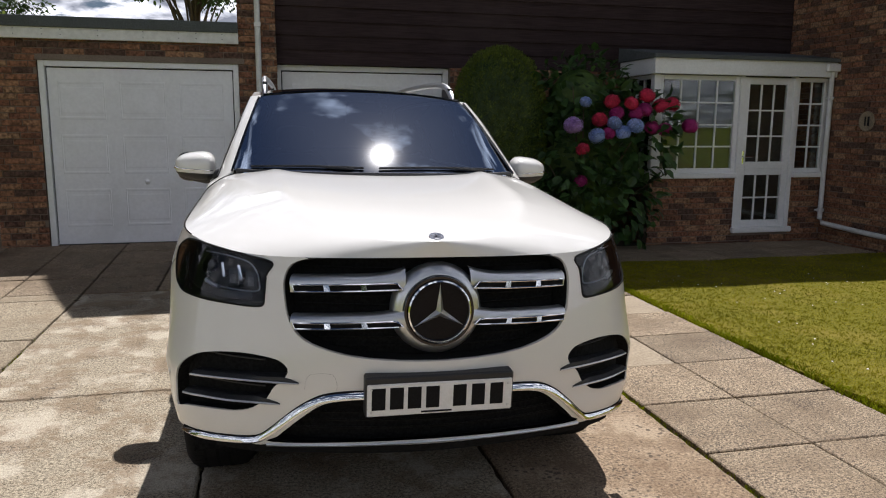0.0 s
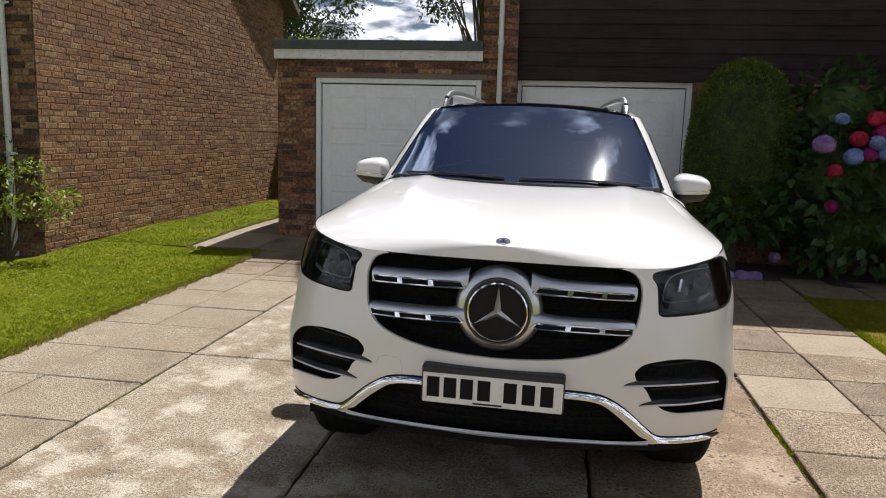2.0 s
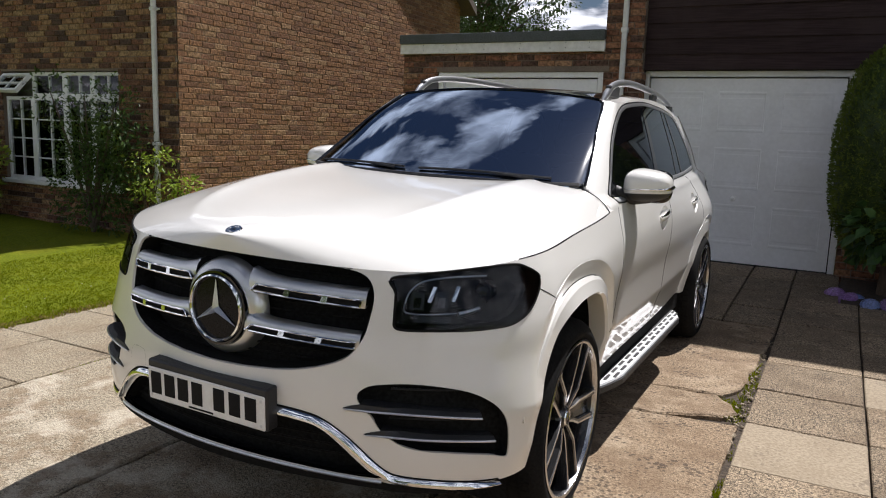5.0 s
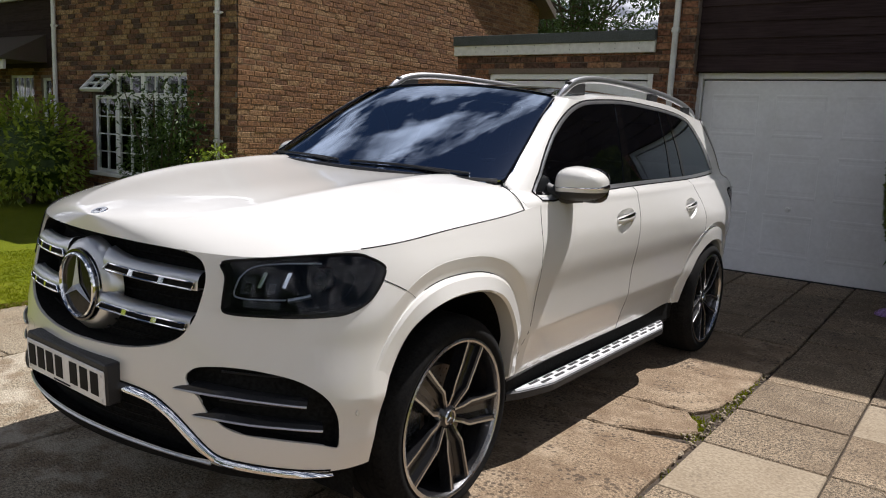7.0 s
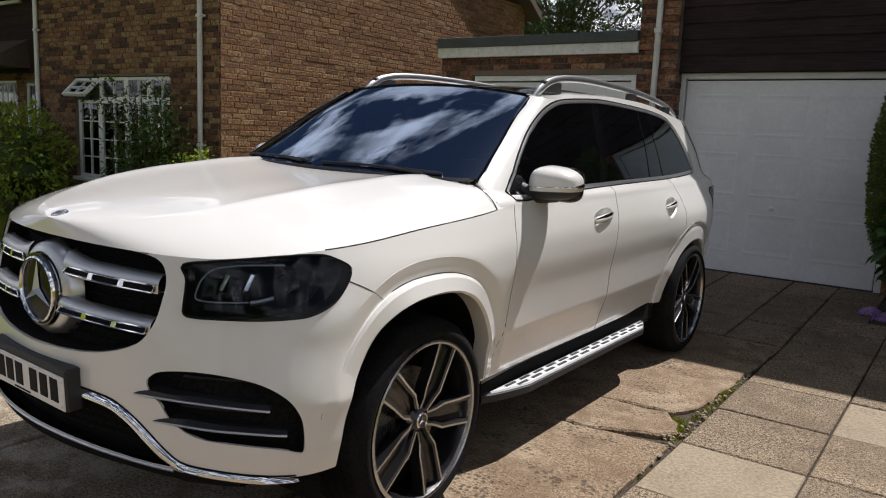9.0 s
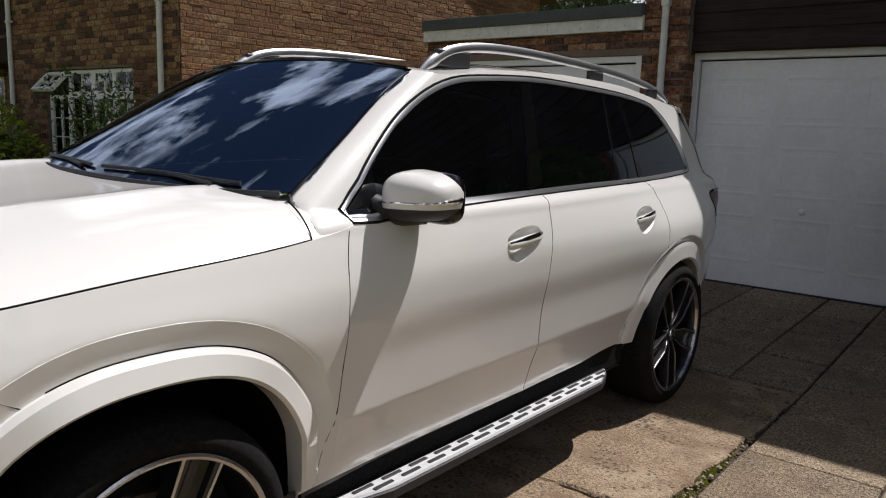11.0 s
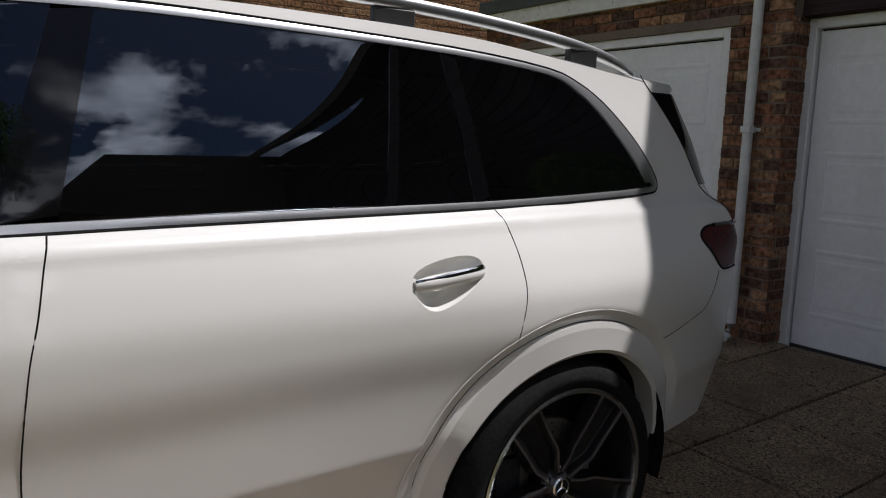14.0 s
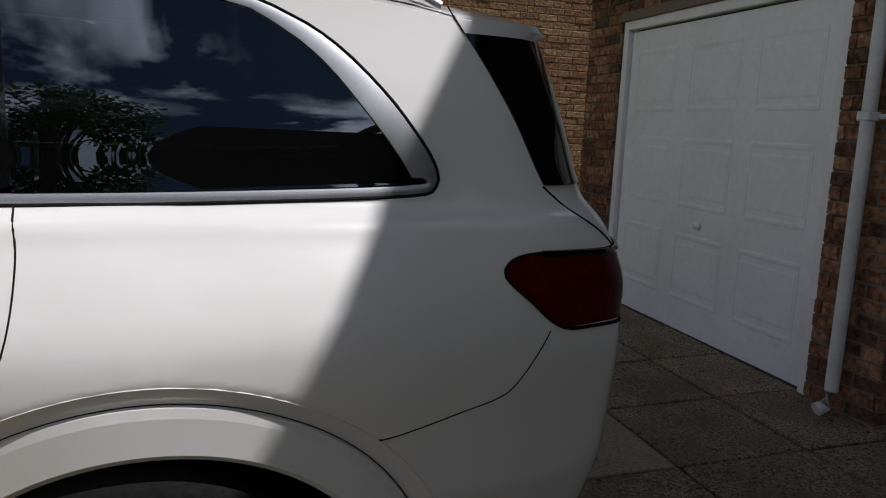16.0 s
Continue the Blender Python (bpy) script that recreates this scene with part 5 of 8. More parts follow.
def upper_shell():
    """Pillars and roof edge, with the windows cut out."""
    cols = []
    for i in range(40):
        a = 90 * i / 40
        cols.append(("s", a))
    for i in range(221):
        cols.append(("m", i / 220))
    for i in range(1, 25):
        cols.append(("r", 90 * (1 - i / 24)))

    def point(col, z):
        if col[0] == "s":
            x, y, z = on_screen(col[1], z)
            return (x, max(y, 1.425 + 0.0004 * (90 - col[1])) if z < 1.33 else y, z)
        if col[0] == "r":
            return on_rear(col[1], z)
        y = (SCREEN(z) + L_SCREEN(z)) * (1 - col[1]) + (TAIL(z) - L_REAR(z)) * col[1]
        return (half_width(y, z), y, z)

    rows, grid = 44, []
    for col in cols:
        yb = point(col, 1.28)[1]
        low = RIM(yb) - 0.004 if yb > 1.75 else 1.19
        x, yt, _ = point(col, 1.72)
        top = 1.752 - 0.05 * (x / 0.66) ** 2 if col[0] == "s" else ROOF_EDGE(yt)
        if col[0] == "m":
            t = min(1, col[1] / 0.12)
            top = (1 - t) * 1.70 + t * top
        grid.append([point(col, low + (top - low) * j / rows) for j in range(rows + 1)])
    verts, faces, k = [p for line in grid for p in line], [], rows + 1
    hole, gone = grow(DAYLIGHT, -0.008), []
    edge = [on_side(1, True)(y, z) for y, z in hole]
    for i in range(len(cols) - 1):
        for j in range(rows):
            q = (i * k + j, (i + 1) * k + j, (i + 1) * k + j + 1, i * k + j + 1)
            c = sum((Vector(verts[n]) for n in q), Vector()) / 4
            if cols[i][0] == "s" and cols[i][1] < 62:
                continue
            if cols[i][0] == "r" and cols[i][1] < 73.5 + (c.z - 1.303) * 30 and 1.31 < c.z < 1.632:
                continue
            if (cols[i][0] != "s" or cols[i][1] > 66) and inside((c.y, c.z), hole):
                gone.append(q)
                continue
            faces.append(q)
    fit_edges(verts, faces, [(edge, gone)])
    both = joined([(verts, faces), ([(-x, y, z) for x, y, z in verts], [tuple(reversed(q)) for q in faces])])
    solid("cabin_frame", *both, PAINT, car, smooth=True)
    return grid


cabin = upper_shell()
ROOF_TOP = smooth_curve([1.9, 2.2, 2.6, 3.2, 4.0, 4.6, 5.0], [1.735, 1.76, 1.788, 1.808, 1.80, 1.768, 1.72])
roof_rim = [line[-1] for line in cabin]
crown = lambda y, z: max(0.0, ROOF_TOP(y) - z)
tail_rim = [p for p in roof_rim if p[1] > 4.28]
v, f = cap_data([p for p in roof_rim if p[1] < 4.29], crown, -0.84, 0.84, 36)
solid("glass_roof", v, f, BLACK_GLOSS, car, "dark panoramic glass roof", smooth=True)
v, f = joined([cap_data(roof_rim, crown, 0.84, 1.0, 8), cap_data(roof_rim, crown, -1.0, -0.84, 8), cap_data(tail_rim, crown, -0.84, 0.84, 30)])
solid("roof_side", v, f, PAINT, car, smooth=True)

# windscreen and rear glass
screen = rounded([(-63, 1.304), (-30, 1.303), (0, 1.305), (30, 1.303), (63, 1.304), (64.5, 1.45), (65, 1.60), (64, 1.69), (30, 1.738), (0, 1.750), (-30, 1.738), (-64, 1.69), (-65, 1.60), (-64.5, 1.45)], 3)
solid("windscreen", *patch_data(screen, on_screen, 0.004, 24, 40, 0.005), WINDSCREEN, car, "curved windscreen reflecting the cloudy sky", smooth=True)
band = [(a, z) for a, z in ((-63, 1.683), (-30, 1.728), (0, 1.740), (30, 1.728), (63, 1.683), (63, 1.692), (30, 1.737), (0, 1.749), (-30, 1.737), (-63, 1.692))]
for sx in (1, -1):
    edge = [on_screen(sx * 64.5, 1.295 + 0.395 * i / 20, 0.006) for i in range(21)]
    tube("windscreen_trim", edge, 0.0065, BLACK_GLOSS, car, n=6)
tube("windscreen_trim", [on_screen(a, 1.752 - 0.05 * (on_screen(a, 1.72)[0] / 0.66) ** 2 - 0.004, 0.004) for a in range(-60, 61, 4)], 0.008, BLACK_GLOSS, car, n=6)
rear_glass = [(-75, 1.303), (75, 1.303), (85, 1.640), (-85, 1.640)]
solid("rear_window", *patch_data(rear_glass, on_rear, 0.004, 14, 60, 0.01), BLACK_GLOSS, car, smooth=True)
box("camera_housing", (-0.10, 2.06, 1.62), (0.10, 2.16, 1.69), BLACK_PLASTIC, car, r=0.02, seg=2)

# cowl and wipers
tube("scuttle", [on_screen(a, 1.296 + 0.004 * (a / 60) ** 2, 0.002) for a in range(-60, 61, 2)], 0.012, BLACK_PLASTIC, car, n=6)
for x0, x1 in ((0.62, -0.02), (-0.10, -0.66)):
    pts = []
    for i in range(12):
        x = x0 + (x1 - x0) * i / 11
        a = math.degrees(math.asin(min(1, (abs(x) / 0.815)) ** (P_SCREEN / 2))) * (1 if x > 0 else -1)
        pts.append(on_screen(a, 1.318 - 0.01 * x * x + 0.006 * math.sin(math.pi * i / 11), 0.013))
    wiper = tube("wiper", pts, 0.0065, BLACK_PLASTIC, car, n=6)
    tube("wiper_arm", [pts[5], (pts[2][0] + 0.05, pts[2][1] - 0.02, pts[2][2] - 0.008)], 0.006, BLACK_PLASTIC, wiper, n=6)

# side windows, pillars and bright trim
inner = grow(DAYLIGHT, -0.016)
B0, B1 = ((2.565, 1.24), (2.735, 1.75)), ((2.685, 1.24), (2.815, 1.75))
C0, C1 = ((3.465, 1.24), (3.58, 1.75)), ((3.50, 1.24), (3.61, 1.75))
D0, D1 = ((3.785, 1.24), (3.745, 1.75)), ((3.845, 1.24), (3.795, 1.75))
for sx in (1, -1):
    ons = on_side(sx, True)
    before = lambda pts, ln: clip(pts, ln[0], ln[1])
    after = lambda pts, ln: clip(pts, ln[1], ln[0])
    zones = (("side_window", before(after(inner, ((1.72, 1.2), (1.72, 1.8))), B0)), ("side_window", before(after(inner, B1), C0)), ("side_window", before(after(inner, C1), D0)), ("quarter_window", after(inner, D1)))
    for name, poly in zones:
        pane_v, pane_f = patch_data(poly, ons, 0.0, 26, 36, 0.005)
        solid(name, pane_v, pane_f if sx > 0 else [tuple(reversed(q)) for q in pane_f], PRIVACY, car, "dark tinted glass reflecting the sky", smooth=True)
    for poly in (before(inner, ((1.72, 1.2), (1.72, 1.8))), before(after(inner, B0), B1), before(after(inner, C0), C1), before(after(inner, D0), D1)):
        solid("pillar_cover", *patch_data(poly, ons, 0.003, 10, 6, 0.01), BLACK_GLOSS, car, smooth=True)
    ring = [DAYLIGHT[i] for i in range(len(DAYLIGHT))]
    k = len(ring)
    vv, ff = [], []
    for i, (p, q) in enumerate(zip(grow(ring, 0.004), ring)):
        rear = min(1, max(0, (p[0] - 4.25) / 0.3)) * min(1, max(0, (p[1] - 1.30) / 0.03))
        wide = (0.009 if p[0] < 1.9 else 0.014) + 0.040 * rear
        o = grow(ring, -wide)[i]
        vv += [ons(*p, -0.004), ons(*p, 0.004), ons((p[0] + o[0]) / 2, (p[1] + o[1]) / 2, 0.006), ons(*o, 0.004), ons(*o, -0.008)]
    for i in range(k):
        for j in range(4):
            ff.append((i * 5 + j, i * 5 + j + 1, ((i + 1) % k) * 5 + j + 1, ((i + 1) % k) * 5 + j))
    solid("window_trim", vv, ff, SILVER, car, "satin silver window surround", smooth=True)
    tube("window_seal", [ons(*p, 0.0) for p in grow(ring, 0.007)], 0.005, BLACK_DEEP, car, n=5, closed=True)

    # shut lines
    place = on_side(sx)
    for line in ([(1.545, 1.205), (1.515, 1.12), (1.50, 1.0), (1.485, 0.75), (1.455, 0.55), (1.43, 0.44)],
                 [(2.672, 1.25), (2.66, 1.196), (2.642, 1.10), (2.62, 1.0), (2.60, 0.81), (2.60, 0.62), (2.59, 0.44)],
                 [(3.845, 1.255), (3.862, 1.17), (3.858, 1.05), (3.825, 0.93), (3.815, 0.885)],
                 [(4.475, 0.808), (4.55, 0.816), (4.67, 0.841), (4.77, 0.862), (4.81, 0.885), (4.85, 0.930), (4.885, 0.975), (4.898, 0.996)],
                 [(0.445, 1.022), (0.50, 0.996), (0.56, 0.965), (0.61, 0.935)]):
        tube("shut_line", [place(y, z, -0.0012) for y, z in rounded(line, 6, False)], 0.0024, BLACK_DEEP, car, n=5)
    seam = [place(y, RIM(y) + 0.001, -0.002) for y in np.linspace(0.40, 1.400, 40)]
    for i in range(1, 9):
        u = 1 - 0.165 * i / 8
        x, z = half_width(1.40, RIM(1.40)), RIM(1.40)
        seam.append((sx * x * u, 1.402 + 0.03 * i / 8, z + (BONNET(1.40) - z) * (1 - u ** bonnet_fall(1.40)) + bonnet_ridge(u, 1.40) + 0.0004))
    tube("shut_line", seam, 0.0027, BLACK_DEEP, car, n=5)

    # wheel arch flares: rings (share of the width, lift)
    FLARE = ((1.0, -0.003), (0.985, 0.010), (0.80, 0.021), (0.13, 0.033), (0.0, 0.022), (0.0, -0.05))
    for arch in ARCHES:
        hub, band = arch[0], arch[4]
        vv, ff, n = [], [], 52
        for i in range(n + 1):
            t = radians((3 + 150 * i / n) if hub < 2 else (5 + 171 * i / n))
            deg = math.degrees(t)
            fade = min(1.0, max(0.0, (150 - deg) / 45)) ** 0.8 * (0.5 + 0.5 * min(1, (deg - 3) / 18)) if hub < 2 else 0.5 + 0.5 * min(1, (deg - 5) / 18, (176 - deg) / 18)
            for grow_by, off in FLARE:
                y, z = arch_at(arch, t, band * grow_by)
                vv.append((sx * (side_x(y, max(0.42, z)) + (off if off < -0.01 else (off if hub < 2 else off + 0.006) * fade)), y, z))
        k = len(FLARE)
        for i in range(n):
            for j in range(k - 1):
                ff.append((i * k + j, i * k + j + 1, (i + 1) * k + j + 1, (i + 1) * k + j))
        # the hollowed facet that runs round above the flare, with a crisp upper edge
        fv, fq = [], []
        for i in range(n + 1):
            t = radians((2 + 150 * i / n) if hub < 2 else (4 + 172 * i / n))
            for d, off in ((band + 0.057, -0.002), (band + 0.056, 0.0008), (band + 0.038, 0.0014), (band + 0.020, 0.0014), (band, 0.0014), (band - 0.012, 0.0014)):
                level = 1 + d / 0.48
                c, q = math.cos(t), math.sin(t)
                y = hub + (arch[1] + (arch[5] if c < 0 else 0)) * level * math.copysign(abs(c) ** (2 / arch[3]), c)
                z = HUB_Z + arch[2] * level * abs(q) ** (2 / arch[3])
                off = min(off, 0.0008 - 0.004 * max(0.0, (i - n + 10) / 10)) if hub < 2 else off
                fv.append((sx * (side_x(y, max(0.42, z)) + off), y, z))
        for i in range(n):
            for j in range(5):
                fq.append((i * 6 + j, i * 6 + j + 1, (i + 1) * 6 + j + 1, (i + 1) * 6 + j))
        crisp(solid("arch_facet", fv, fq, PAINT, car, smooth=True), 6, (1,))
        crisp(solid("arch_flare", vv, ff, PAINT, car, smooth=True), k, (1, 2, 3, 4))
        seam = []
        for i in range(41):
            t = radians((10 + 100 * i / 40) if hub < 2 else (12 + 156 * i / 40))
            seam.append(place(*arch_at(arch, t, band + 0.001), 0.001))
        tube("flare_seam", seam, 0.0018, BLACK_DEEP, car, n=5)
        vv, ff = [], []
        for i in range(49):
            y, z = arch_at(arch, radians(180 * i / 48))
            z = max(0.405, z)
            vv += [place(y, z, 0.001), place(y, z, -0.02), place(y, z, -0.045)]
        for i in range(48):
            for j in range(2):
                ff.append((i * 3 + j, i * 3 + j + 1, (i + 1) * 3 + j + 1, (i + 1) * 3 + j))
        solid("arch_lip", vv, ff, PAINT, car, smooth=True)
        vv, ff = [], []
        for i in range(25):
            t = radians(-15 + 210 * i / 24)
            for x in (0.50, 0.885):
                vv.append((sx * x, *arch_at(arch, t, 0.012)))
        for i in range(24):
            ff.append((2 * i, 2 * i + 1, 2 * i + 3, 2 * i + 2))
        base = len(vv)
        vv.append((sx * 0.50, hub, HUB_Z))
        for i in range(24):
            ff.append((2 * i, 2 * i + 2, base))
        solid("wheel_liner", vv, ff, BLACK_DEEP, car, smooth=False)

    # door handles in their recesses
    for y0, z0 in HANDLES:
        n = len(RECESS)
        vv = [place(y0, z0 - 0.012, -0.045)]
        for r in (0.3, 0.6, 0.8, 0.92, 1.0):
            vv += [place(y0 + a * r, z0 - 0.012 + (b + 0.012) * r, -0.045 * (1 - r ** 3.0)) for a, b in RECESS]
        ff = [(0, 1 + i, 1 + (i + 1) % n) for i in range(n)] + [(1 + a * n + i, 1 + (a + 1) * n + i, 1 + (a + 1) * n + (i + 1) % n, 1 + a * n + (i + 1) % n) for a in range(4) for i in range(n)]
        solid("handle_bowl", vv, ff, PAINT, car, smooth=True)
        ys = np.linspace(-0.112, 0.112, 15)
        grip = solid("door_handle", *tube_data([place(y0 + d, z0 - 0.004 + 0.07 * d, 0.007 * (1 - (d / 0.125) ** 4) - 0.006) for d in ys], [0.005 + 0.0165 * (1 - (d / 0.13) ** 4) for d in ys], 12, 0.95), PAINT, car, smooth=True)
        solid("handle_strip", *tube_data([place(y0 + d, z0 + 0.007 + 0.085 * d, 0.020 * (1 - (d / 0.13) ** 4) - 0.005) for d in ys], [0.005 + 0.005 * min(1, (d + 0.118) / 0.12) for d in ys], 8), CHROME, grip, "chrome handle strip", smooth=True)

    # sill cladding, running board with rubber studs
    vv, ff = [], []
    for i in range(31):
        y = 1.30 + 2.36 * i / 30
        x = half_width(y, 0.47)
        vv += [(sx * (x - 0.016), y, 0.445), (sx * (x - 0.014), y, 0.430), (sx * (x - 0.035), y, 0.385), (sx * 0.80, y, 0.28)]
    for i in range(30):
        for j in range(3):
            ff.append((i * 4 + j, i * 4 + j + 1, (i + 1) * 4 + j + 1, (i + 1) * 4 + j))
    solid("sill_cladding", vv, ff, BLACK_PLASTIC, car, smooth=False)
    outer_edge = lambda y: 0.85 + 0.100 * min(1, max(0, (y - 1.42) / 0.30)) ** 0.6 * min(1, max(0, (3.36 - y) / 0.2)) ** 0.6
    vv, ff = [], []
    for i in range(41):
        y = 1.43 + 1.92 * i / 40
        xo = outer_edge(y)
        vv += [(sx * 0.78, y, 0.352), (sx * (xo - 0.012), y, 0.352), (sx * xo, y, 0.342), (sx * xo, y, 0.312), (sx * (xo - 0.02), y, 0.300), (sx * 0.78, y, 0.306)]
    for i in range(40):
        for j in range(6):
            ff.append((i * 6 + j, i * 6 + (j + 1) % 6, (i + 1) * 6 + (j + 1) % 6, (i + 1) * 6 + j))
    board = solid("running_board", vv, ff, BLACK_PLASTIC, car, "aluminium running board with black rubber studs")
    vv, ff = [], []
    for i in range(37):
        y = 1.48 + 1.83 * i / 36
        xo = outer_edge(y)
        vv += [(sx * min(0.876, xo - 0.012), y, 0.357), (sx * (xo - 0.010), y, 0.357), (sx * (xo - 0.005), y, 0.349)]
    for i in range(36):
        for j in range(2):
            ff.append((i * 3 + j, i * 3 + j + 1, (i + 1) * 3 + j + 1, (i + 1) * 3 + j))
    solid("step_plate", vv, ff, ALUMINIUM, board)
    stud = bevel_box((-0.008, -0.045, 0), (0.008, 0.045, 0.003), 0.003)
    stud_mesh = bpy.data.meshes.new("stud")
    stud.to_mesh(stud_mesh)
    stud.free()
    stud_mesh.materials.append(BLACK_PLASTIC)
    for r, x in enumerate((0.890, 0.920)):
        for i in range(14):
            y = 1.50 + 0.135 * i + (0.065 if r % 2 else 0)
            if x < outer_edge(y) - 0.016 and 1.54 < y < 3.27:
                ob = new("stud", stud_mesh)
                ob.parent, ob.location = board, (sx * x, y, 0.3565)

    # roof rail with its feet
    rail_x = lambda y: 0.590 - 0.115 * max(0, (y - 2.6) / 2.0)
    key = rounded([(2.17, 1.704), (2.24, 1.748), (2.35, 1.798), (2.55, 1.828), (2.9, 1.84), (3.4, 1.836), (3.85, 1.822), (4.25, 1.794), (4.48, 1.765), (4.62, 1.732), (4.70, 1.700)], 5, False)
    rail = tube("roof_rail", [(sx * rail_x(y), y, z) for y, z in key], [min(0.007 + 0.0025 * i, 0.0205 - 0.0003 * min(i, 13)) if i < len(key) - 4 else 0.013 for i in range(len(key))], SILVER, car, "satin silver roof rail", n=10, squash=1.25)
    for y, z0, z1, ly in ((2.36, 1.735, 1.80, 0.10), (3.62, 1.76, 1.815, 0.07), (4.42, 1.70, 1.775, 0.07)):
        box("rail_foot", (sx * rail_x(y) - 0.014, y - ly, z0), (sx * rail_x(y) + 0.014, y + ly, z1), BLACK_PLASTIC, rail, r=0.006)

    # door mirror
    def shape(p):
        q = p.copy()
        t = 0.5 + 0.5 * (q.x * sx)
        q.z = q.z * (1.0 - 0.27 * t) * (0.92 + 0.08 * q.y) - 0.06 * (1 - q.y) * 0.5
        q.y = q.y * (1 - 0.15 * t) - 0.10 * (1 - t) + 0.25 * t
        return q
    c, h = (sx * 0.968, 1.778, 1.303), (0.109, 0.110, 0.096)

    def mirror_shell(name, f0, f1, material, parent, label=""):
        """One layer of the mirror's rounded body, between two heights."""
        vv, ff, n, m = [], [], 32, 12
        sg = lambda v, e: math.copysign(abs(v) ** e, v)
        for i in range(m + 1):
            f = f0 + (f1 - f0) * i / m
            for k in range(n):
                t = 2 * math.pi * k / n
                p = shape(Vector((sg(math.cos(f), 0.69) * sg(math.cos(t), 0.69), sg(math.cos(f), 0.69) * sg(math.sin(t), 0.69), sg(math.sin(f), 0.69))))
                vv.append((c[0] + h[0] * p.x, c[1] + h[1] * p.y, c[2] + h[2] * p.z))
        for i in range(m):
            for k in range(n):
                ff.append((i * n + k, i * n + (k + 1) % n, (i + 1) * n + (k + 1) % n, (i + 1) * n + k))
        return solid(name, vv, ff, material, parent, label, smooth=True)

    cover = mirror_shell("door_mirror", -0.30, math.pi / 2, PAINT, car, "white door mirror with black base")
    mirror_shell("mirror_base", -math.pi / 2, -0.31, BLACK_PLASTIC, cover)
    rounded_block("mirror_rim", (c[0] + sx * 0.001, c[1] + 0.068, c[2] - 0.008), (h[0] * 0.95, 0.035, h[2] * 0.86), BLACK_GLOSS, cover, "", 3.4, 28, 12)
    rounded_block("mirror_glass", (c[0] - sx * 0.002, c[1] + 0.092, c[2] - 0.008), (h[0] * 0.74, 0.010, h[2] * 0.60), CHROME, cover, "", 4, 20, 10)
    strip = []
    for i in range(19):
        t = -math.pi * 0.80 + math.pi * 0.86 * i / 18
        sg = lambda v, e: math.copysign(abs(v) ** e, v)
        f = -0.10 + 0.09 * i / 18
        p = shape(Vector((sx * sg(math.cos(f), 0.69) * sg(math.cos(t), 0.69), sg(math.cos(f), 0.69) * sg(math.sin(t), 0.69), sg(math.sin(f), 0.69))))
        strip.append((c[0] + h[0] * p.x * 1.003, c[1] + h[1] * p.y * 1.003, c[2] + h[2] * p.z))
    solid("indicator_strip", *tube_data(strip, [0.002 + 0.0075 * (i / 18) ** 1.5 for i in range(19)], 8), CHROME, cover, smooth=True)
    solid("mirror_arm", *tube_data([(sx * 0.815, 1.715, 1.268), (sx * 0.86, 1.735, 1.245), (sx * 0.91, 1.76, 1.238), (sx * 0.975, 1.79, 1.245)], [0.034, 0.036, 0.034, 0.030], 10), BLACK_PLASTIC, cover, smooth=True)

    # head lamp: housing, modules, day light strips, clear cover
    onf, onn = on_front(sx), on_nose(sx)
    housing = solid("head_lamp", *patch_data(LAMP, onn, -0.060, 14, 18, -0.060), BLACK_DEEP, car, "dark head lamp with chrome strips behind clear cover", smooth=True)
    cover_v, cover_f = patch_data(LAMP, onn, 0.0005, 18, 30, 0.012)
    solid("lamp_cover", cover_v, cover_f if sx > 0 else [tuple(reversed(q)) for q in cover_f], LAMP_LENS, housing, smooth=True)
    tube("lamp_seal", [onn(a, z, 0.0) for a, z in LAMP], 0.0045, BLACK_DEEP, housing, n=5, closed=True)
    for a, z in ((45.2, 0.995), (50.8, 0.998)):
        q = [onn(a + da, z + dz, off) for off in (-0.022, -0.055) for da, dz in ((-1.7, -0.030), (1.5, -0.030), (1.7, 0.024), (-1.3, 0.024))]
        module = solid("lamp_module", q, [(0, 1, 2, 3), (4, 7, 6, 5), (0, 4, 5, 1), (2, 6, 7, 3), (1, 5, 6, 2), (0, 3, 7, 4)], LAMP_BEZEL, housing)
        q = [onn(a + da, z + dz, -0.020) for da, dz in ((-0.9, -0.024), (0.8, -0.024), (0.9, 0.006), (-0.7, 0.006))]
        solid("module_lens", q, [(0, 1, 2, 3)], BLACK_GLOSS, module)
        q = [onn(a + 3.2 + da, z + 0.020 + dz, off) for off in (-0.014, -0.050) for da, dz in ((-0.95, -0.024), (-0.05, -0.026), (1.15, 0.022), (0.25, 0.024))]
        solid("module_bar", q, [(0, 1, 2, 3), (4, 7, 6, 5), (0, 4, 5, 1), (2, 6, 7, 3), (1, 5, 6, 2), (0, 3, 7, 4)], CHROME, module)
    q = [onn(a, z, off) for off in (-0.020, -0.050) for a, z in ((44.8, 0.926), (53.0, 0.924), (53.4, 0.944), (44.6, 0.946))]
    solid("lamp_reflector", q, [(0, 1, 2, 3), (4, 7, 6, 5), (0, 4, 5, 1), (2, 6, 7, 3), (1, 5, 6, 2), (0, 3, 7, 4)], LAMP_BEZEL, housing)
    # the round main beam, turned to face forwards
    bx, by, bz_ = onn(62.0, 1.012, -0.062)
    v3, f3 = lathe_data([(0.0, -0.022), (0.014, -0.020), (0.026, -0.010), (0.032, 0.004), (0.035, 0.004), (0.038, -0.004), (0.042, -0.004), (0.045, 0.012), (0.046, 0.03)], 28, "y")
    solid("projector", [(x + bx, y + by, z + bz_) for x, y, z in v3], f3, BLACK_GLOSS, housing, smooth=True)
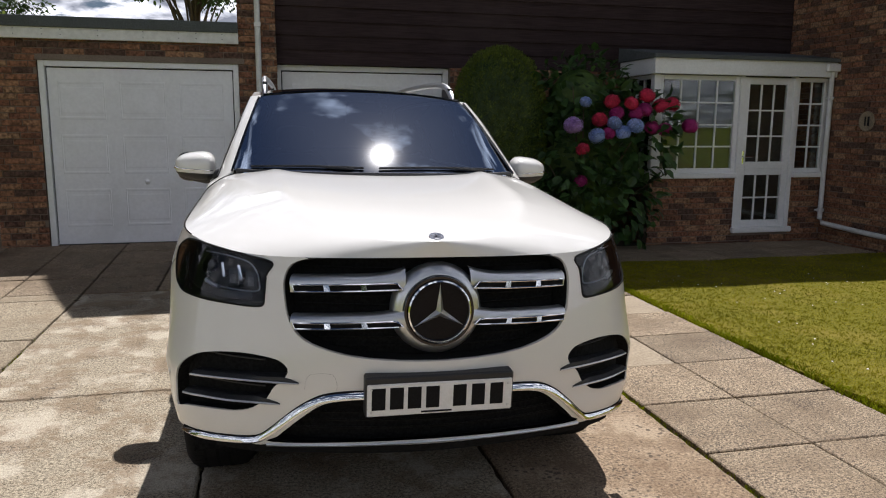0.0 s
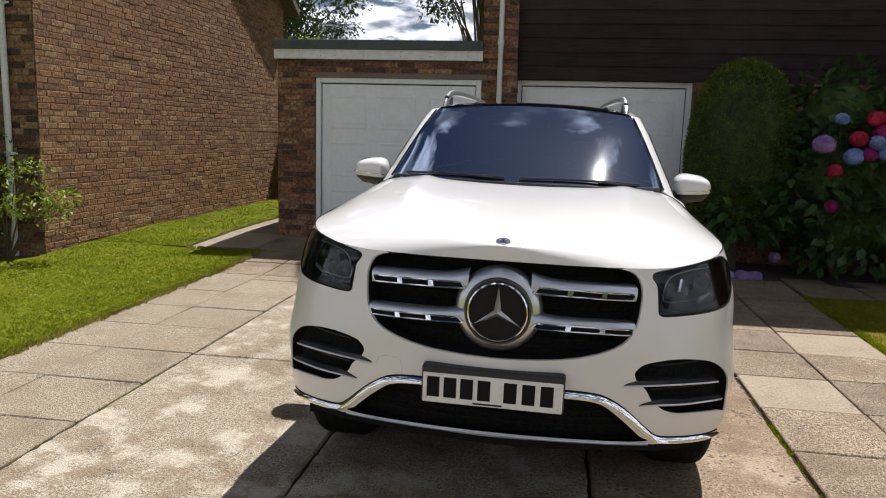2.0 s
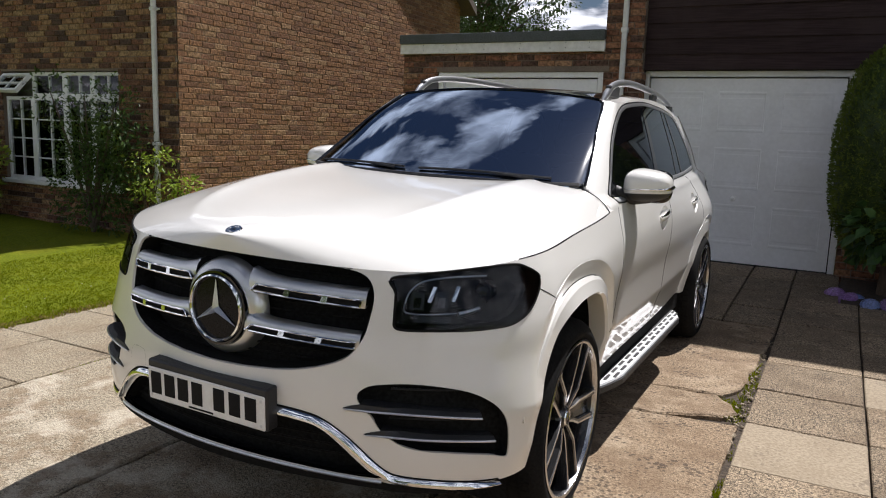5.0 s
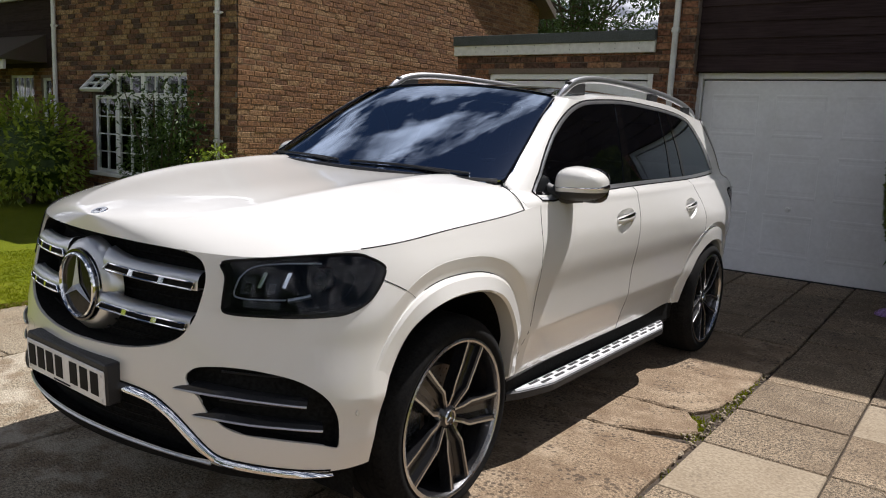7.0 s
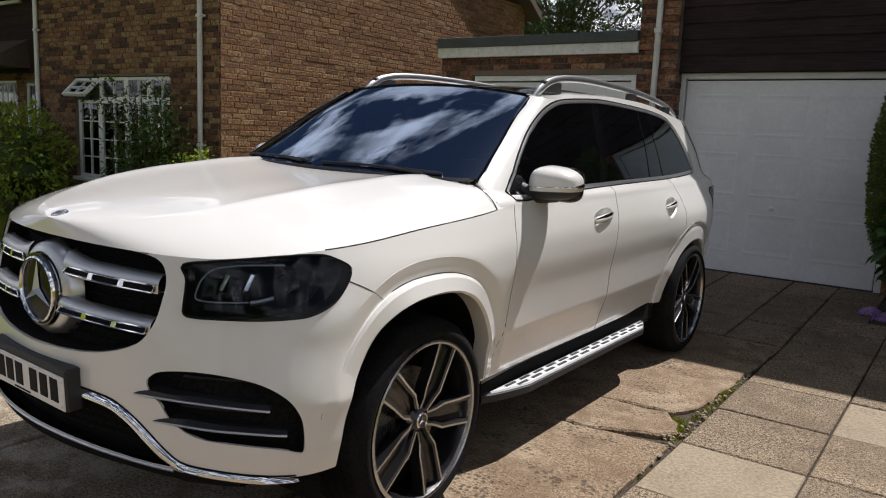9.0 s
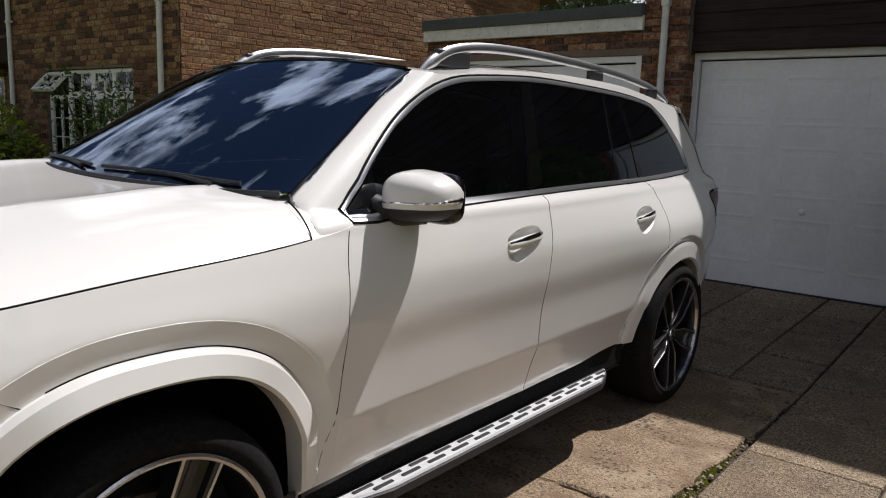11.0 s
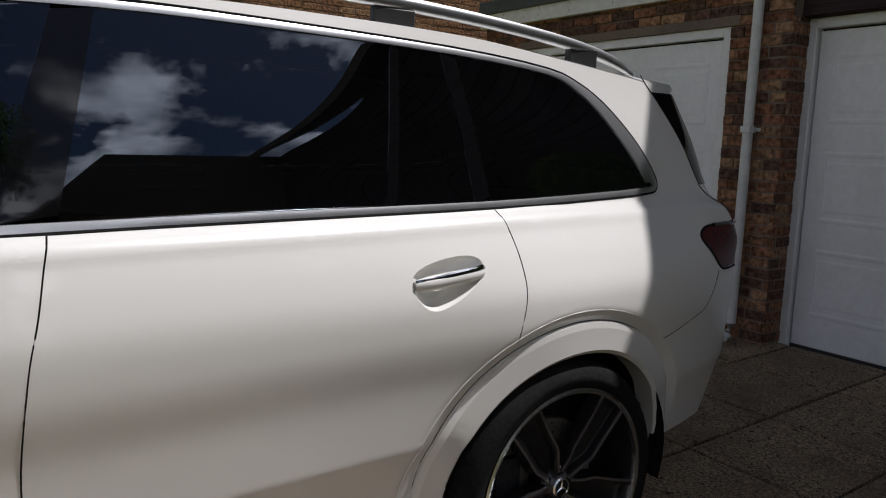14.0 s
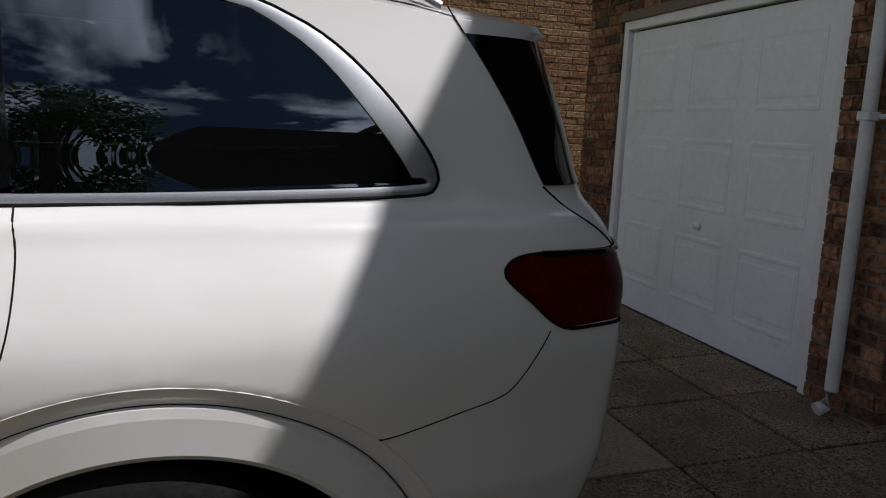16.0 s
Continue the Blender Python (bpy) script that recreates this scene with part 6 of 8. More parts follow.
    v3, f3 = lathe_data([(0.0385, -0.005), (0.0400, -0.0075), (0.0420, -0.005)], 28, "y")
    solid("projector_ring", [(x + bx, y + by, z + bz_) for x, y, z in v3], f3, LAMP_BEZEL, housing, smooth=True)
    tube("day_light", [onn(a, z, -0.014) for a, z in rounded([(54.5, 0.957), (49, 0.953), (44.5, 0.953), (42.5, 0.962), (42.7, 0.995), (43.6, 1.024), (46.3, 1.053), (53, 1.068), (62, 1.072)], 6, False)], 0.0026, SILVER, housing, n=6)
    tube("day_light", [onn(a, z, -0.014) for a, z in rounded([(55, 0.955), (57.5, 0.962), (60.2, 0.972)], 6, False)], 0.0075, SILVER, housing, n=6)
    tube("day_light", [onn(a, z, -0.016) for a, z in rounded([(55.5, 0.948), (59.5, 0.935), (65, 0.945), (69, 0.975), (71, 1.020), (69.5, 1.050)], 6, False)], 0.0022, LAMP_BEZEL, housing, n=6)

    # corner air curtain with two blades
    vent = solid("corner_vent", *patch_data(VENT, onn, -0.05, 16, 24, -0.044), BLACK_DEEP, car, "black corner air vent with two silver blades", smooth=True)
    solid("vent_surround", *edge_data(VENT, onn, 0.012, 60), PAINT, vent, smooth=True)
    for line in ([(32.6, 0.650), (38, 0.649), (46, 0.647), (55, 0.642), (65, 0.632)], [(38.0, 0.569), (44, 0.568), (52, 0.563), (61, 0.559), (71, 0.549)]):
        top, blade, face = [], [], []
        run = rounded(line, 6, False)
        for i, (a, z) in enumerate(run):
            t = i / (len(run) - 1)
            h = 0.022 * min(1, t * 5 + 0.05) * (1 - 0.45 * min(1, t * 1.6))
            proud = 0.006 * (1 - t)
            blade += [onn(a, z + h, 0.003 if a < 42 else 0.003 - 0.019 * min(1, (a - 42) / 4)), onn(a, z + 0.003, proud), onn(a, z - 0.004, proud - 0.004), onn(a, z - 0.004 - 0.3 * h, -0.05), onn(a, z + h, -0.05)]
            top.append(onn(a, z, proud + 0.0015))
        for i in range(len(run) - 1):
            for j in range(5):
                face.append((i * 5 + j, i * 5 + (j + 1) % 5, (i + 1) * 5 + (j + 1) % 5, (i + 1) * 5 + j))
        blade_ob = solid("vent_blade", blade, face, BLACK_PLASTIC, vent)
        tube("blade_edge", top, [0.0015 + 0.0024 * min(1, 6 * i / len(top)) for i in range(len(top))], SILVER, blade_ob, n=6)
    for z0 in (0.545, 0.615, 0.71):
        solid("vent_mesh_bar", *tube_data([onf(x, z0, -0.046) for x in np.linspace(0.62, 0.86, 14)], 0.004, 5), BLACK_PLASTIC, vent)

    # tail lamp wrapped round the corner
    tail = rounded([(111.4, 1.118), (107.3, 1.142), (102, 1.157), (96, 1.163), (88, 1.166), (60, 1.167), (35, 1.167), (33, 1.08), (35, 0.992), (70, 0.990), (92, 0.991), (102, 0.999), (108.5, 1.044), (111.6, 1.085)], 4)
    onr = lambda a, z, off=0.0: on_rear(sx * a, z, off)
    lamp = solid("tail_lamp", *patch_data(tail, onr, 0.004, 12, 22, 0.014), LAMP_RED, car, "dark red tail lamp wrapped round the corner", smooth=True)
    tube("lamp_edge", [onr(a, z, 0.0) for a, z in tail], 0.005, BLACK_DEEP, lamp, n=5, closed=True)
    tube("lamp_crown", [onr(a, 1.163, 0.005) for a in range(36, 98, 4)], 0.008, BLACK_GLOSS, lamp, n=6)
    tube("shut_line", [onr(a, z, 0.0005) for a, z in rounded([(75.5, 1.300), (72, 1.272), (69, 1.236), (66, 1.205), (63, 1.172)], 5, False)], 0.0026, BLACK_DEEP, car, n=5)
    tube("shut_line", [onr(a, z, 0.001) for a, z in ((85.0, 1.640), (85.4, 1.660), (85.8, 1.680), (86.0, 1.700))], 0.002, BLACK_DEEP, car, n=5)
    # parking sensors
    v3, f3 = lathe_data([(0.0, -0.001), (0.009, -0.001), (0.0115, 0.0), (0.0125, -0.004)], 16, "x")
    q = place(0.33, 0.60, 0.001)
    solid("parking_sensor", [(sx * x + q[0], y + q[1], z + q[2]) for x, y, z in v3], f3, PAINT, car, smooth=True)

# grille: dark mesh, four slotted bars, round emblem
on0 = on_front(1)
sgn = lambda x, z, off=0.0: (lambda p: (math.copysign(p[0], x) if x else 0.0, p[1], p[2]))(on0(abs(x), z, off))
grille = solid("grille", *patch_data(grow(GRILLE, -0.003), sgn, -0.085, 20, 48, -0.077), BLACK_DEEP, car, "black grille with slotted silver bars", smooth=True)
solid("grille_surround", *edge_data(GRILLE, sgn, 0.018), PAINT, grille, smooth=True)
for z0, z1 in ((1.075, 1.045), (0.945, 0.915), (0.80, 0.77)):
    for z in (z0, z1):
        w = max((abs(x) for x, zz in GRILLE if abs(zz - z) < 0.02), default=0.4) - 0.03
        tube("mesh_bar", [sgn(x, z, -0.070) for x in np.linspace(-w, w, 30)], 0.004, BLACK_DEEP, grille, n=5)
for z0, thick in ((0.997, 0.030), (0.866, 0.026)):
    for sx in (1, -1):
        pr = lambda x, z, off, sx=sx: on_front(sx)(x, z, off)
        n, vv, ff = 26, [], []
        xs = [0.118 + 0.397 * i / n for i in range(n + 1)]
        mid = lambda x: z0 + 0.012 - 0.018 * (x - 0.06) / 0.45
        swell = lambda x: 0.62 * max(0, 1 - (x - 0.118) / 0.13) ** 2.0
        top, low = (lambda x: mid(x) - thick * 0.02), (lambda x: mid(x) - thick * 0.80)
        for x in xs:
            m, h = mid(x), thick * (1 + swell(x))
            vv += [pr(x, m + h, -0.035), pr(x, m + h * 0.92, -0.012), pr(x, m + h * 0.55, 0.0), pr(x, m + thick * 0.08, 0.003), pr(x, m - thick * 0.95, -0.006), pr(x, m - thick, -0.05)]
        for i in range(n):
            for j in range(5):
                ff.append((i * 6 + j, i * 6 + j + 1, (i + 1) * 6 + j + 1, (i + 1) * 6 + j))
        bar = solid("grille_bar", vv, ff, SILVER, grille, "satin silver bar with three chrome framed slots", smooth=True)
        ring = [(x, top(x)) for x in np.linspace(0.150, 0.505, 24)] + [(x, low(x)) for x in np.linspace(0.500, 0.128, 24)]
        solid("slot", *patch_data(ring, pr, 0.005, 4, 24, 0.014), BLACK_DEEP, bar)
        tube("slot_frame", [pr(x, z, 0.006) for x, z in ring], 0.0034, CHROME, bar, n=6, closed=True)
        for x in (0.262, 0.388):
            q = [pr(x + dx, z, off) for off in (0.009, -0.004) for dx, z in ((-0.012, low(x)), (0.009, low(x)), (0.012, top(x)), (-0.007, top(x)))]
            solid("slot_divider", q, [(0, 1, 2, 3), (4, 7, 6, 5), (0, 4, 5, 1), (2, 6, 7, 3), (1, 5, 6, 2), (0, 3, 7, 4)], CHROME, bar)
ey, ez = NOSE(0.905) - 0.002, 0.905
v3, f3 = lathe_data([(0.104, 0.0), (0.105, -0.008), (0.109, -0.013), (0.114, -0.010), (0.117, 0.0), (0.117, 0.05)], 48, "y")
emblem = solid("emblem", [(x, y + ey, z + ez) for x, y, z in v3], f3, CHROME, grille, "round chrome emblem on a black disc", smooth=True)
v3, f3 = lathe_data([(0.0, -0.001), (0.06, -0.0005), (0.106, 0.001)], 48, "y")
solid("emblem_disc", [(x, y + ey, z + ez) for x, y, z in v3], f3, DISC_BLACK, emblem, smooth=True)
# black ring that stands in for the shaded gap round the emblem
v3, f3 = lathe_data([(0.117, 0.004), (0.118, -0.002), (0.126, -0.002), (0.127, 0.004)], 48, "y")
solid("emblem_gasket", [(x, y + ey, z + ez) for x, y, z in v3], f3, BLACK_GLOSS, emblem, smooth=True)
v3, f3 = lathe_data([(0.124, 0.004), (0.130, 0.002), (0.146, 0.008), (0.160, 0.022), (0.168, 0.06)], 48, "y")
solid("emblem_collar", [(x, y + ey + 0.012, z + ez) for x, y, z in v3], f3, SILVER, emblem, smooth=True)


def three_arms(name, cx, cy, cz, r, material, parent, lift=0.012, tilt=0.0):
    vv, ff = [], []
    rot = Matrix.Rotation(tilt, 3, "X")
    for i in range(3):
        t = math.pi / 2 + i * 2 * math.pi / 3
        d, s = Vector((math.cos(t), 0, math.sin(t))), Vector((-math.sin(t), 0, math.cos(t)))
        b = len(vv)
        w = r * 0.125
        for p in (d * r * 0.97, s * w + d * w * 0.55, -s * w + d * w * 0.55, Vector((0, -lift, 0))):
            vv.append(rot @ p + Vector((cx, cy, cz)))
        ff += [(b, b + 3, b + 1), (b, b + 2, b + 3), (b + 1, b + 3, b + 2)]
    return solid(name, vv, ff, material, parent)


three_arms("emblem_arm", 0, ey - 0.004, ez, 0.105, SILVER, emblem, 0.018)
bz = BONNET(0.0) - 0.004
v3, f3 = lathe_data([(0.0, 0.004), (0.018, 0.004), (0.020, 0.006), (0.027, 0.006), (0.030, 0.0)], 28, "z")
rotb = Matrix.Rotation(radians(20), 3, "X")
badge = solid("bonnet_badge", [rotb @ Vector(p) + Vector((0, -0.004, bz)) for p in v3], f3, CHROME, car, "small round chrome badge on the bonnet", smooth=True)
three_arms("badge_arm", 0, -0.004, bz + 0.006, 0.02, BLACK_GLOSS, badge, 0.002, radians(-70))

# lower intake, bright strip, skid lip, number plate
intake = solid("lower_intake", *patch_data(grow(INTAKE, -0.003), sgn, -0.06, 12, 48, -0.052), BLACK_DEEP, car, "black lower intake", smooth=True)
solid("intake_surround", *edge_data(INTAKE, sgn, 0.02), BLACK_GLOSS, intake, smooth=True)
for z in (0.47, 0.50, 0.53):
    w = 0.52 - (z - 0.47) * 1.0
    tube("mesh_bar", [sgn(x, z, -0.045) for x in np.linspace(-w, w, 24)], 0.004, BLACK_DEEP, intake, n=5)
half_strip = [(0.20, 0.612), (0.30, 0.610), (0.385, 0.600), (0.435, 0.582), (0.49, 0.546), (0.54, 0.503), (0.585, 0.460), (0.625, 0.427), (0.665, 0.415), (0.74, 0.406), (0.82, 0.397), (0.905, 0.388)]
strip = rounded([(-x, z) for x, z in reversed(half_strip)] + [(0, 0.613)] + half_strip, 6, False)
vv, ff, n = [], [], len(strip)
for i, (x, z) in enumerate(strip):
    # a flattened bright moulding that faces the sky, leaning with its line
    xa, za = strip[max(i - 1, 0)]
    xb, zb = strip[min(i + 1, n - 1)]
    e = math.hypot(xb - xa, zb - za)
    nx_, nz_, k = -(zb - za) / e, (xb - xa) / e, min(1, 0.3 + 0.14 * min(i, n - 1 - i))
    vv += [sgn(x + nx_ * d * k, z + nz_ * d * k, off) for d, off in ((0.013, 0.001), (0.010, 0.005), (0.002, 0.011), (-0.006, 0.0155), (-0.011, 0.0150), (-0.013, 0.002))]
for i in range(n - 1):
    for j in range(5):
        ff.append((i * 6 + j, i * 6 + j + 1, (i + 1) * 6 + j + 1, (i + 1) * 6 + j))
moulding = solid("chrome_strip", vv, ff, CHROME, car, "chrome strip along the bumper", smooth=True)
tube("strip_gap", [sgn(x, z + 0.0155, 0.001) for x, z in strip], 0.0032, BLACK_DEEP, moulding, n=6)
LIP = lambda x: 0.427 - 0.062 * x * x
tube("skid_lip", [sgn(x, LIP(x), 0.004) for x in np.linspace(-0.60, 0.60, 40)], 0.006, SILVER, car, n=6)
vv, ff = [], []
for i in range(61):
    x = -0.78 + 1.56 * i / 60
    z = min(LIP(x) - 0.012, 0.404) if abs(x) < 0.6 else 0.386
    vv += [sgn(x, z + 0.012, 0.001), sgn(x, z - 0.02, 0.004), sgn(x, z - 0.05, -0.06), sgn(x, 0.30, -0.25)]
for i in range(60):
    for j in range(3):
        ff.append((i * 4 + j, i * 4 + j + 1, (i + 1) * 4 + j + 1, (i + 1) * 4 + j))
solid("front_undertray", vv, ff, BLACK_DEEP, car, smooth=True)
plate_at = Matrix.Translation((0, NOSE(0.61) - 0.022, 0.612)) @ Matrix.Rotation(radians(3), 4, "X")


def plate_box(lo, hi, r):
    bm = bevel_box(lo, hi, r)
    bmesh.ops.transform(bm, matrix=plate_at, verts=bm.verts)
    return bm


plate = part("plate_holder", plate_box((-0.268, -0.004, -0.066), (0.268, 0.05, 0.080), 0.006), BLACK_PLASTIC, car)
part("number_plate", plate_box((-0.262, -0.010, -0.062), (0.262, -0.003, 0.056), 0.004), PLATE, plate, "white number plate with dark bars")
for i, x in enumerate((-0.222, -0.158, -0.095, -0.030, 0.068, 0.136, 0.204)):
    part("plate_bar", plate_box((x - 0.024, -0.0125, -0.038), (x + 0.024, -0.0095, 0.042), 0.001), BAR_INK, plate)
part("maker_bar", plate_box((-0.07, -0.012, -0.055), (0.04, -0.0095, -0.049), 0.0005), BAR_INK, plate)
for x in (-0.247, 0.247):
    for z in (-0.045, 0.038):
        v3, f3 = lathe_data([(0.0, -0.003), (0.004, -0.0025), (0.0055, 0.0)], 10, "y")
        solid("plate_screw", [plate_at @ Vector((a + x, b - 0.010, c + z)) for a, b, c in v3], f3, SILVER, plate, smooth=True)
cover = rounded([(-0.47, 0.628), (-0.46, 0.672), (-0.43, 0.686), (-0.375, 0.684), (-0.36, 0.655), (-0.36, 0.628)], 5, False)
tube("tow_cover_line", [sgn(x, z, -0.001) for x, z in cover], 0.0012, BLACK_PLASTIC, car, n=5)

# spoiler and rear skirt
def roof_z(x, y):
    e = ROOF_EDGE(y)
    u = min(1.0, abs(x) / half_width(y, e))
    return e + max(0.0, ROOF_TOP(y) - e) * (1 - u ** 2.3)


vv, ff = [], []
for i in range(33):
    a = -86 + 172 * i / 32
    p, q = on_rear(a, 1.655), on_rear(a * 0.98, 1.70)
    x, y = q[0], q[1]
    x3, y3, x4, y4 = x * 0.95, y - 0.10, x * 0.94, y - 0.30
    vv += [(p[0], p[1] + 0.004, 1.648), (p[0] * 0.985, p[1] + 0.035 * math.cos(radians(a)) + 0.004, 1.662), (p[0] * 0.975, p[1] + 0.025 * math.cos(radians(a)), 1.678), (x3, y3, roof_z(x3, y3) + 0.005), (x4, y4, roof_z(x4, y4) - 0.004)]
for i in range(32):
    for j in range(4):
        ff.append((i * 5 + j, i * 5 + j + 1, (i + 1) * 5 + j + 1, (i + 1) * 5 + j))
solid("roof_spoiler", vv, ff, PAINT, car, smooth=True)
vv, ff = [], []
for i in range(41):
    a = -92 + 184 * i / 40
    a = max(-89.9, min(89.9, a))
    p = on_rear(a, 0.42, 0.004)
    q = on_rear(a, 0.40, -0.10)
    vv += [p, (q[0], q[1], 0.30)]
for i in range(40):
    ff.append((2 * i, 2 * i + 1, 2 * i + 3, 2 * i + 2))
solid("rear_skirt", vv, ff, BLACK_PLASTIC, car)
box("underbody", (-0.50, 0.25, 0.24), (0.50, 4.85, 0.60), BLACK_DEEP, car, r=0.05)
box("floor_pan", (-0.86, 1.40, 0.32), (0.86, 3.55, 0.50), BLACK_DEEP, car, r=0.02)
box("engine_block", (-0.50, 0.12, 0.42), (0.50, 1.25, 1.03), BLACK_DEEP, car, r=0.05)

# cabin
box("dashboard", (-0.74, 1.45, 0.90), (0.74, 1.98, 1.235), LEATHER, car, r=0.06, seg=3, smooth=True)
box("door_lining", (-0.80, 1.55, 0.55), (-0.76, 3.55, 1.18), LEATHER, car, r=0.01)
box("door_lining", (0.76, 1.55, 0.55), (0.80, 3.55, 1.18), LEATHER, car, r=0.01)
box("tax_paper", (-0.02, 1.50, 1.237), (0.20, 1.66, 1.241), CREAM, car, r=0.0015)
v3, f3 = tube_data([(0.36 * -1 + 0.185 * math.cos(t), 2.02 - 0.06 * math.sin(t), 1.10 + 0.175 * math.sin(t)) for t in np.linspace(0, 2 * math.pi, 28, endpoint=False)], 0.016, 8, 1.0, True)
solid("steering_wheel", v3, f3, LEATHER, car, smooth=True)
for row, (y0, xs) in enumerate(((2.62, (-0.38, 0.38)), (3.42, (-0.38, 0.38)))):
    for x in xs:
        seat = rounded_block("car_seat", (x, y0 - 0.25, 0.68), (0.25, 0.28, 0.11), LEATHER, car, "", 4)
        rounded_block("seat_back", (x, y0 + 0.06, 1.02), (0.24, 0.09, 0.33), LEATHER, seat, "", 3.5)
        rounded_block("headrest", (x, y0 + 0.10, 1.44), (0.13, 0.055, 0.09), LEATHER, seat, "", 3)
box("boot_shelf", (-0.62, 3.75, 0.95), (0.62, 4.85, 1.0), LEATHER, car, r=0.01)
rounded_block("rear_view_mirror", (0, 2.02, 1.585), (0.12, 0.02, 0.04), BLACK_PLASTIC, car, "", 4)


# wheels
def wheel_at(x, y, sx, wide, turn):
    hub = tagged(new("wheel"), "black five twin-spoke alloy wheel with machined faces")
    hub.parent = car
    hub.location = (x, y, HUB_Z)
    R, RR = 0.402, 0.318
    flip = lambda vs: [(sx * a, b, c) for a, b, c in vs]
    prof = [(RR - 0.01, -wide), (RR + 0.02, -wide - 0.005), (R - 0.04, -wide - 0.006), (R - 0.006, -wide + 0.03), (R, -wide + 0.06), (R, -0.06), (R - 0.004, -0.035), (R - 0.018, -0.012), (R - 0.045, 0.006), (RR + 0.028, 0.008), (RR + 0.006, 0.0), (RR - 0.004, -0.012)]
    v, f = lathe_data(prof, 72, "x")
    tyre = solid("tyre", flip(v), f, RUBBER, hub, smooth=True)
    groove = []
    for a in (-0.075, -0.125, -0.175):
        groove.append(lathe_data([(R + 0.0015, a - 0.006), (R + 0.0015, a + 0.006)], 60, "x"))
    for i in range(60):
        t = 2 * math.pi * i / 60
        d, s = Vector((0, math.cos(t), math.sin(t))), Vector((0, -math.sin(t), math.cos(t)))
        q = [Vector((a, 0, 0)) + d * r + s * w for a, r, w in ((-0.07, R + 0.0015, -0.004), (-0.07, R + 0.0015, 0.004), (-0.03, R - 0.001, 0.006), (-0.03, R - 0.001, -0.003))]
        groove.append((q, [(0, 1, 2, 3)]))
    gv, gf = joined(groove)
    solid("tread_groove", flip(gv), gf, BLACK_DEEP, tyre)
    v, f = lathe_data([(RR + 0.003, -0.004), (RR + 0.004, 0.004), (RR - 0.004, 0.007), (RR - 0.012, 0.003), (RR - 0.016, -0.012)], 72, "x")
    solid("rim_edge", flip(v), f, RIM_FACE, hub, smooth=True)
    v, f = lathe_data([(RR - 0.014, -0.008), (RR - 0.03, -0.05), (RR - 0.035, -wide + 0.02), (RR - 0.005, -wide)], 60, "x")
    solid("rim", flip(v), f, RIM_BLACK, hub, smooth=True)
    for i in range(5):
        t0 = math.pi / 2 + 2 * math.pi * i / 5 + turn
        for side in (1, -1):
            path = [(0.046, side * 0.42), (0.090, side * 0.32), (0.135, side * 0.335), (0.22, side * 0.215), (RR - 0.012, side * 0.168)]
            halfw = [0.010, 0.0095, 0.0095, 0.0095, 0.012]
            deep = [-0.034, -0.022, -0.014, -0.008, -0.004]
            bv, bf, fv, ffc = [], [], [], []
            for (r, da), w, dx in zip(path, halfw, deep):
                d, s = Vector((0, math.cos(t0 + da), math.sin(t0 + da))), Vector((0, -math.sin(t0 + da), math.cos(t0 + da)))
                c0 = d * r
                bv += [c0 - s * (w + 0.006) + Vector((dx - 0.045, 0, 0)), c0 - s * w + Vector((dx, 0, 0)), c0 + s * w + Vector((dx, 0, 0)), c0 + s * (w + 0.006) + Vector((dx - 0.045, 0, 0))]
                fw = 0.0046
                sh = s * (side * w * 0.5)
                fv += [c0 + sh - s * fw + Vector((dx - 0.001, 0, 0)), c0 + sh - s * fw * 0.92 + Vector((dx + 0.0025, 0, 0)), c0 + sh + s * fw * 0.92 + Vector((dx + 0.0025, 0, 0)), c0 + sh + s * fw + Vector((dx - 0.001, 0, 0))]
            for k in range(4):
                for j in range(4):
                    bf.append((k * 4 + j, k * 4 + (j + 1) % 4, (k + 1) * 4 + (j + 1) % 4, (k + 1) * 4 + j))
                for j in range(3):
                    ffc.append((k * 4 + j, k * 4 + j + 1, (k + 1) * 4 + j + 1, (k + 1) * 4 + j))
            sp = solid("spoke", flip(bv), bf, RIM_BLACK, hub)
            solid("spoke_face", flip(fv), ffc, RIM_FACE, sp)
        web = []
        for r, da, dx in ((0.050, 0.30, -0.052), (0.135, 0.30, -0.040), (0.22, 0.19, -0.034), (RR - 0.014, 0.14, -0.030)):
            web += [(dx + lift, r * math.cos(t0 + e * da), r * math.sin(t0 + e * da)) for e, lift in ((1, 0.008), (0.3, 0.0), (-0.3, 0.0), (-1, 0.008))]
        solid("spoke_web", flip(web), [(k * 4 + j, k * 4 + j + 1, k * 4 + j + 5, k * 4 + j + 4) for k in range(3) for j in range(3)], RIM_BLACK, hub)
    v, f = lathe_data([(0.0, -0.022), (0.028, -0.022), (0.034, -0.025), (0.044, -0.036), (0.058, -0.044), (0.070, -0.08)], 32, "x")
    cap = solid("hub_cap", flip(v), f, RIM_BLACK, hub, smooth=True)
    v, f = lathe_data([(0.025, -0.021), (0.029, -0.019), (0.033, -0.024)], 32, "x")
    solid("cap_ring", flip(v), f, CHROME, cap, smooth=True)
    arms = []
    for i in range(3):
        t = math.pi / 2 + i * 2 * math.pi / 3
        d, s = Vector((0, math.cos(t), math.sin(t))), Vector((0, -math.sin(t), math.cos(t)))
        arms.append(([d * 0.025, s * 0.0045 + d * 0.002, -s * 0.0045 + d * 0.002, Vector((0.003, 0, 0))], [(0, 3, 1), (0, 2, 3)]))
    v, f = joined(arms)
    solid("cap_arm", flip([(a - 0.021, b, c) for a, b, c in v]), f, CHROME, cap)
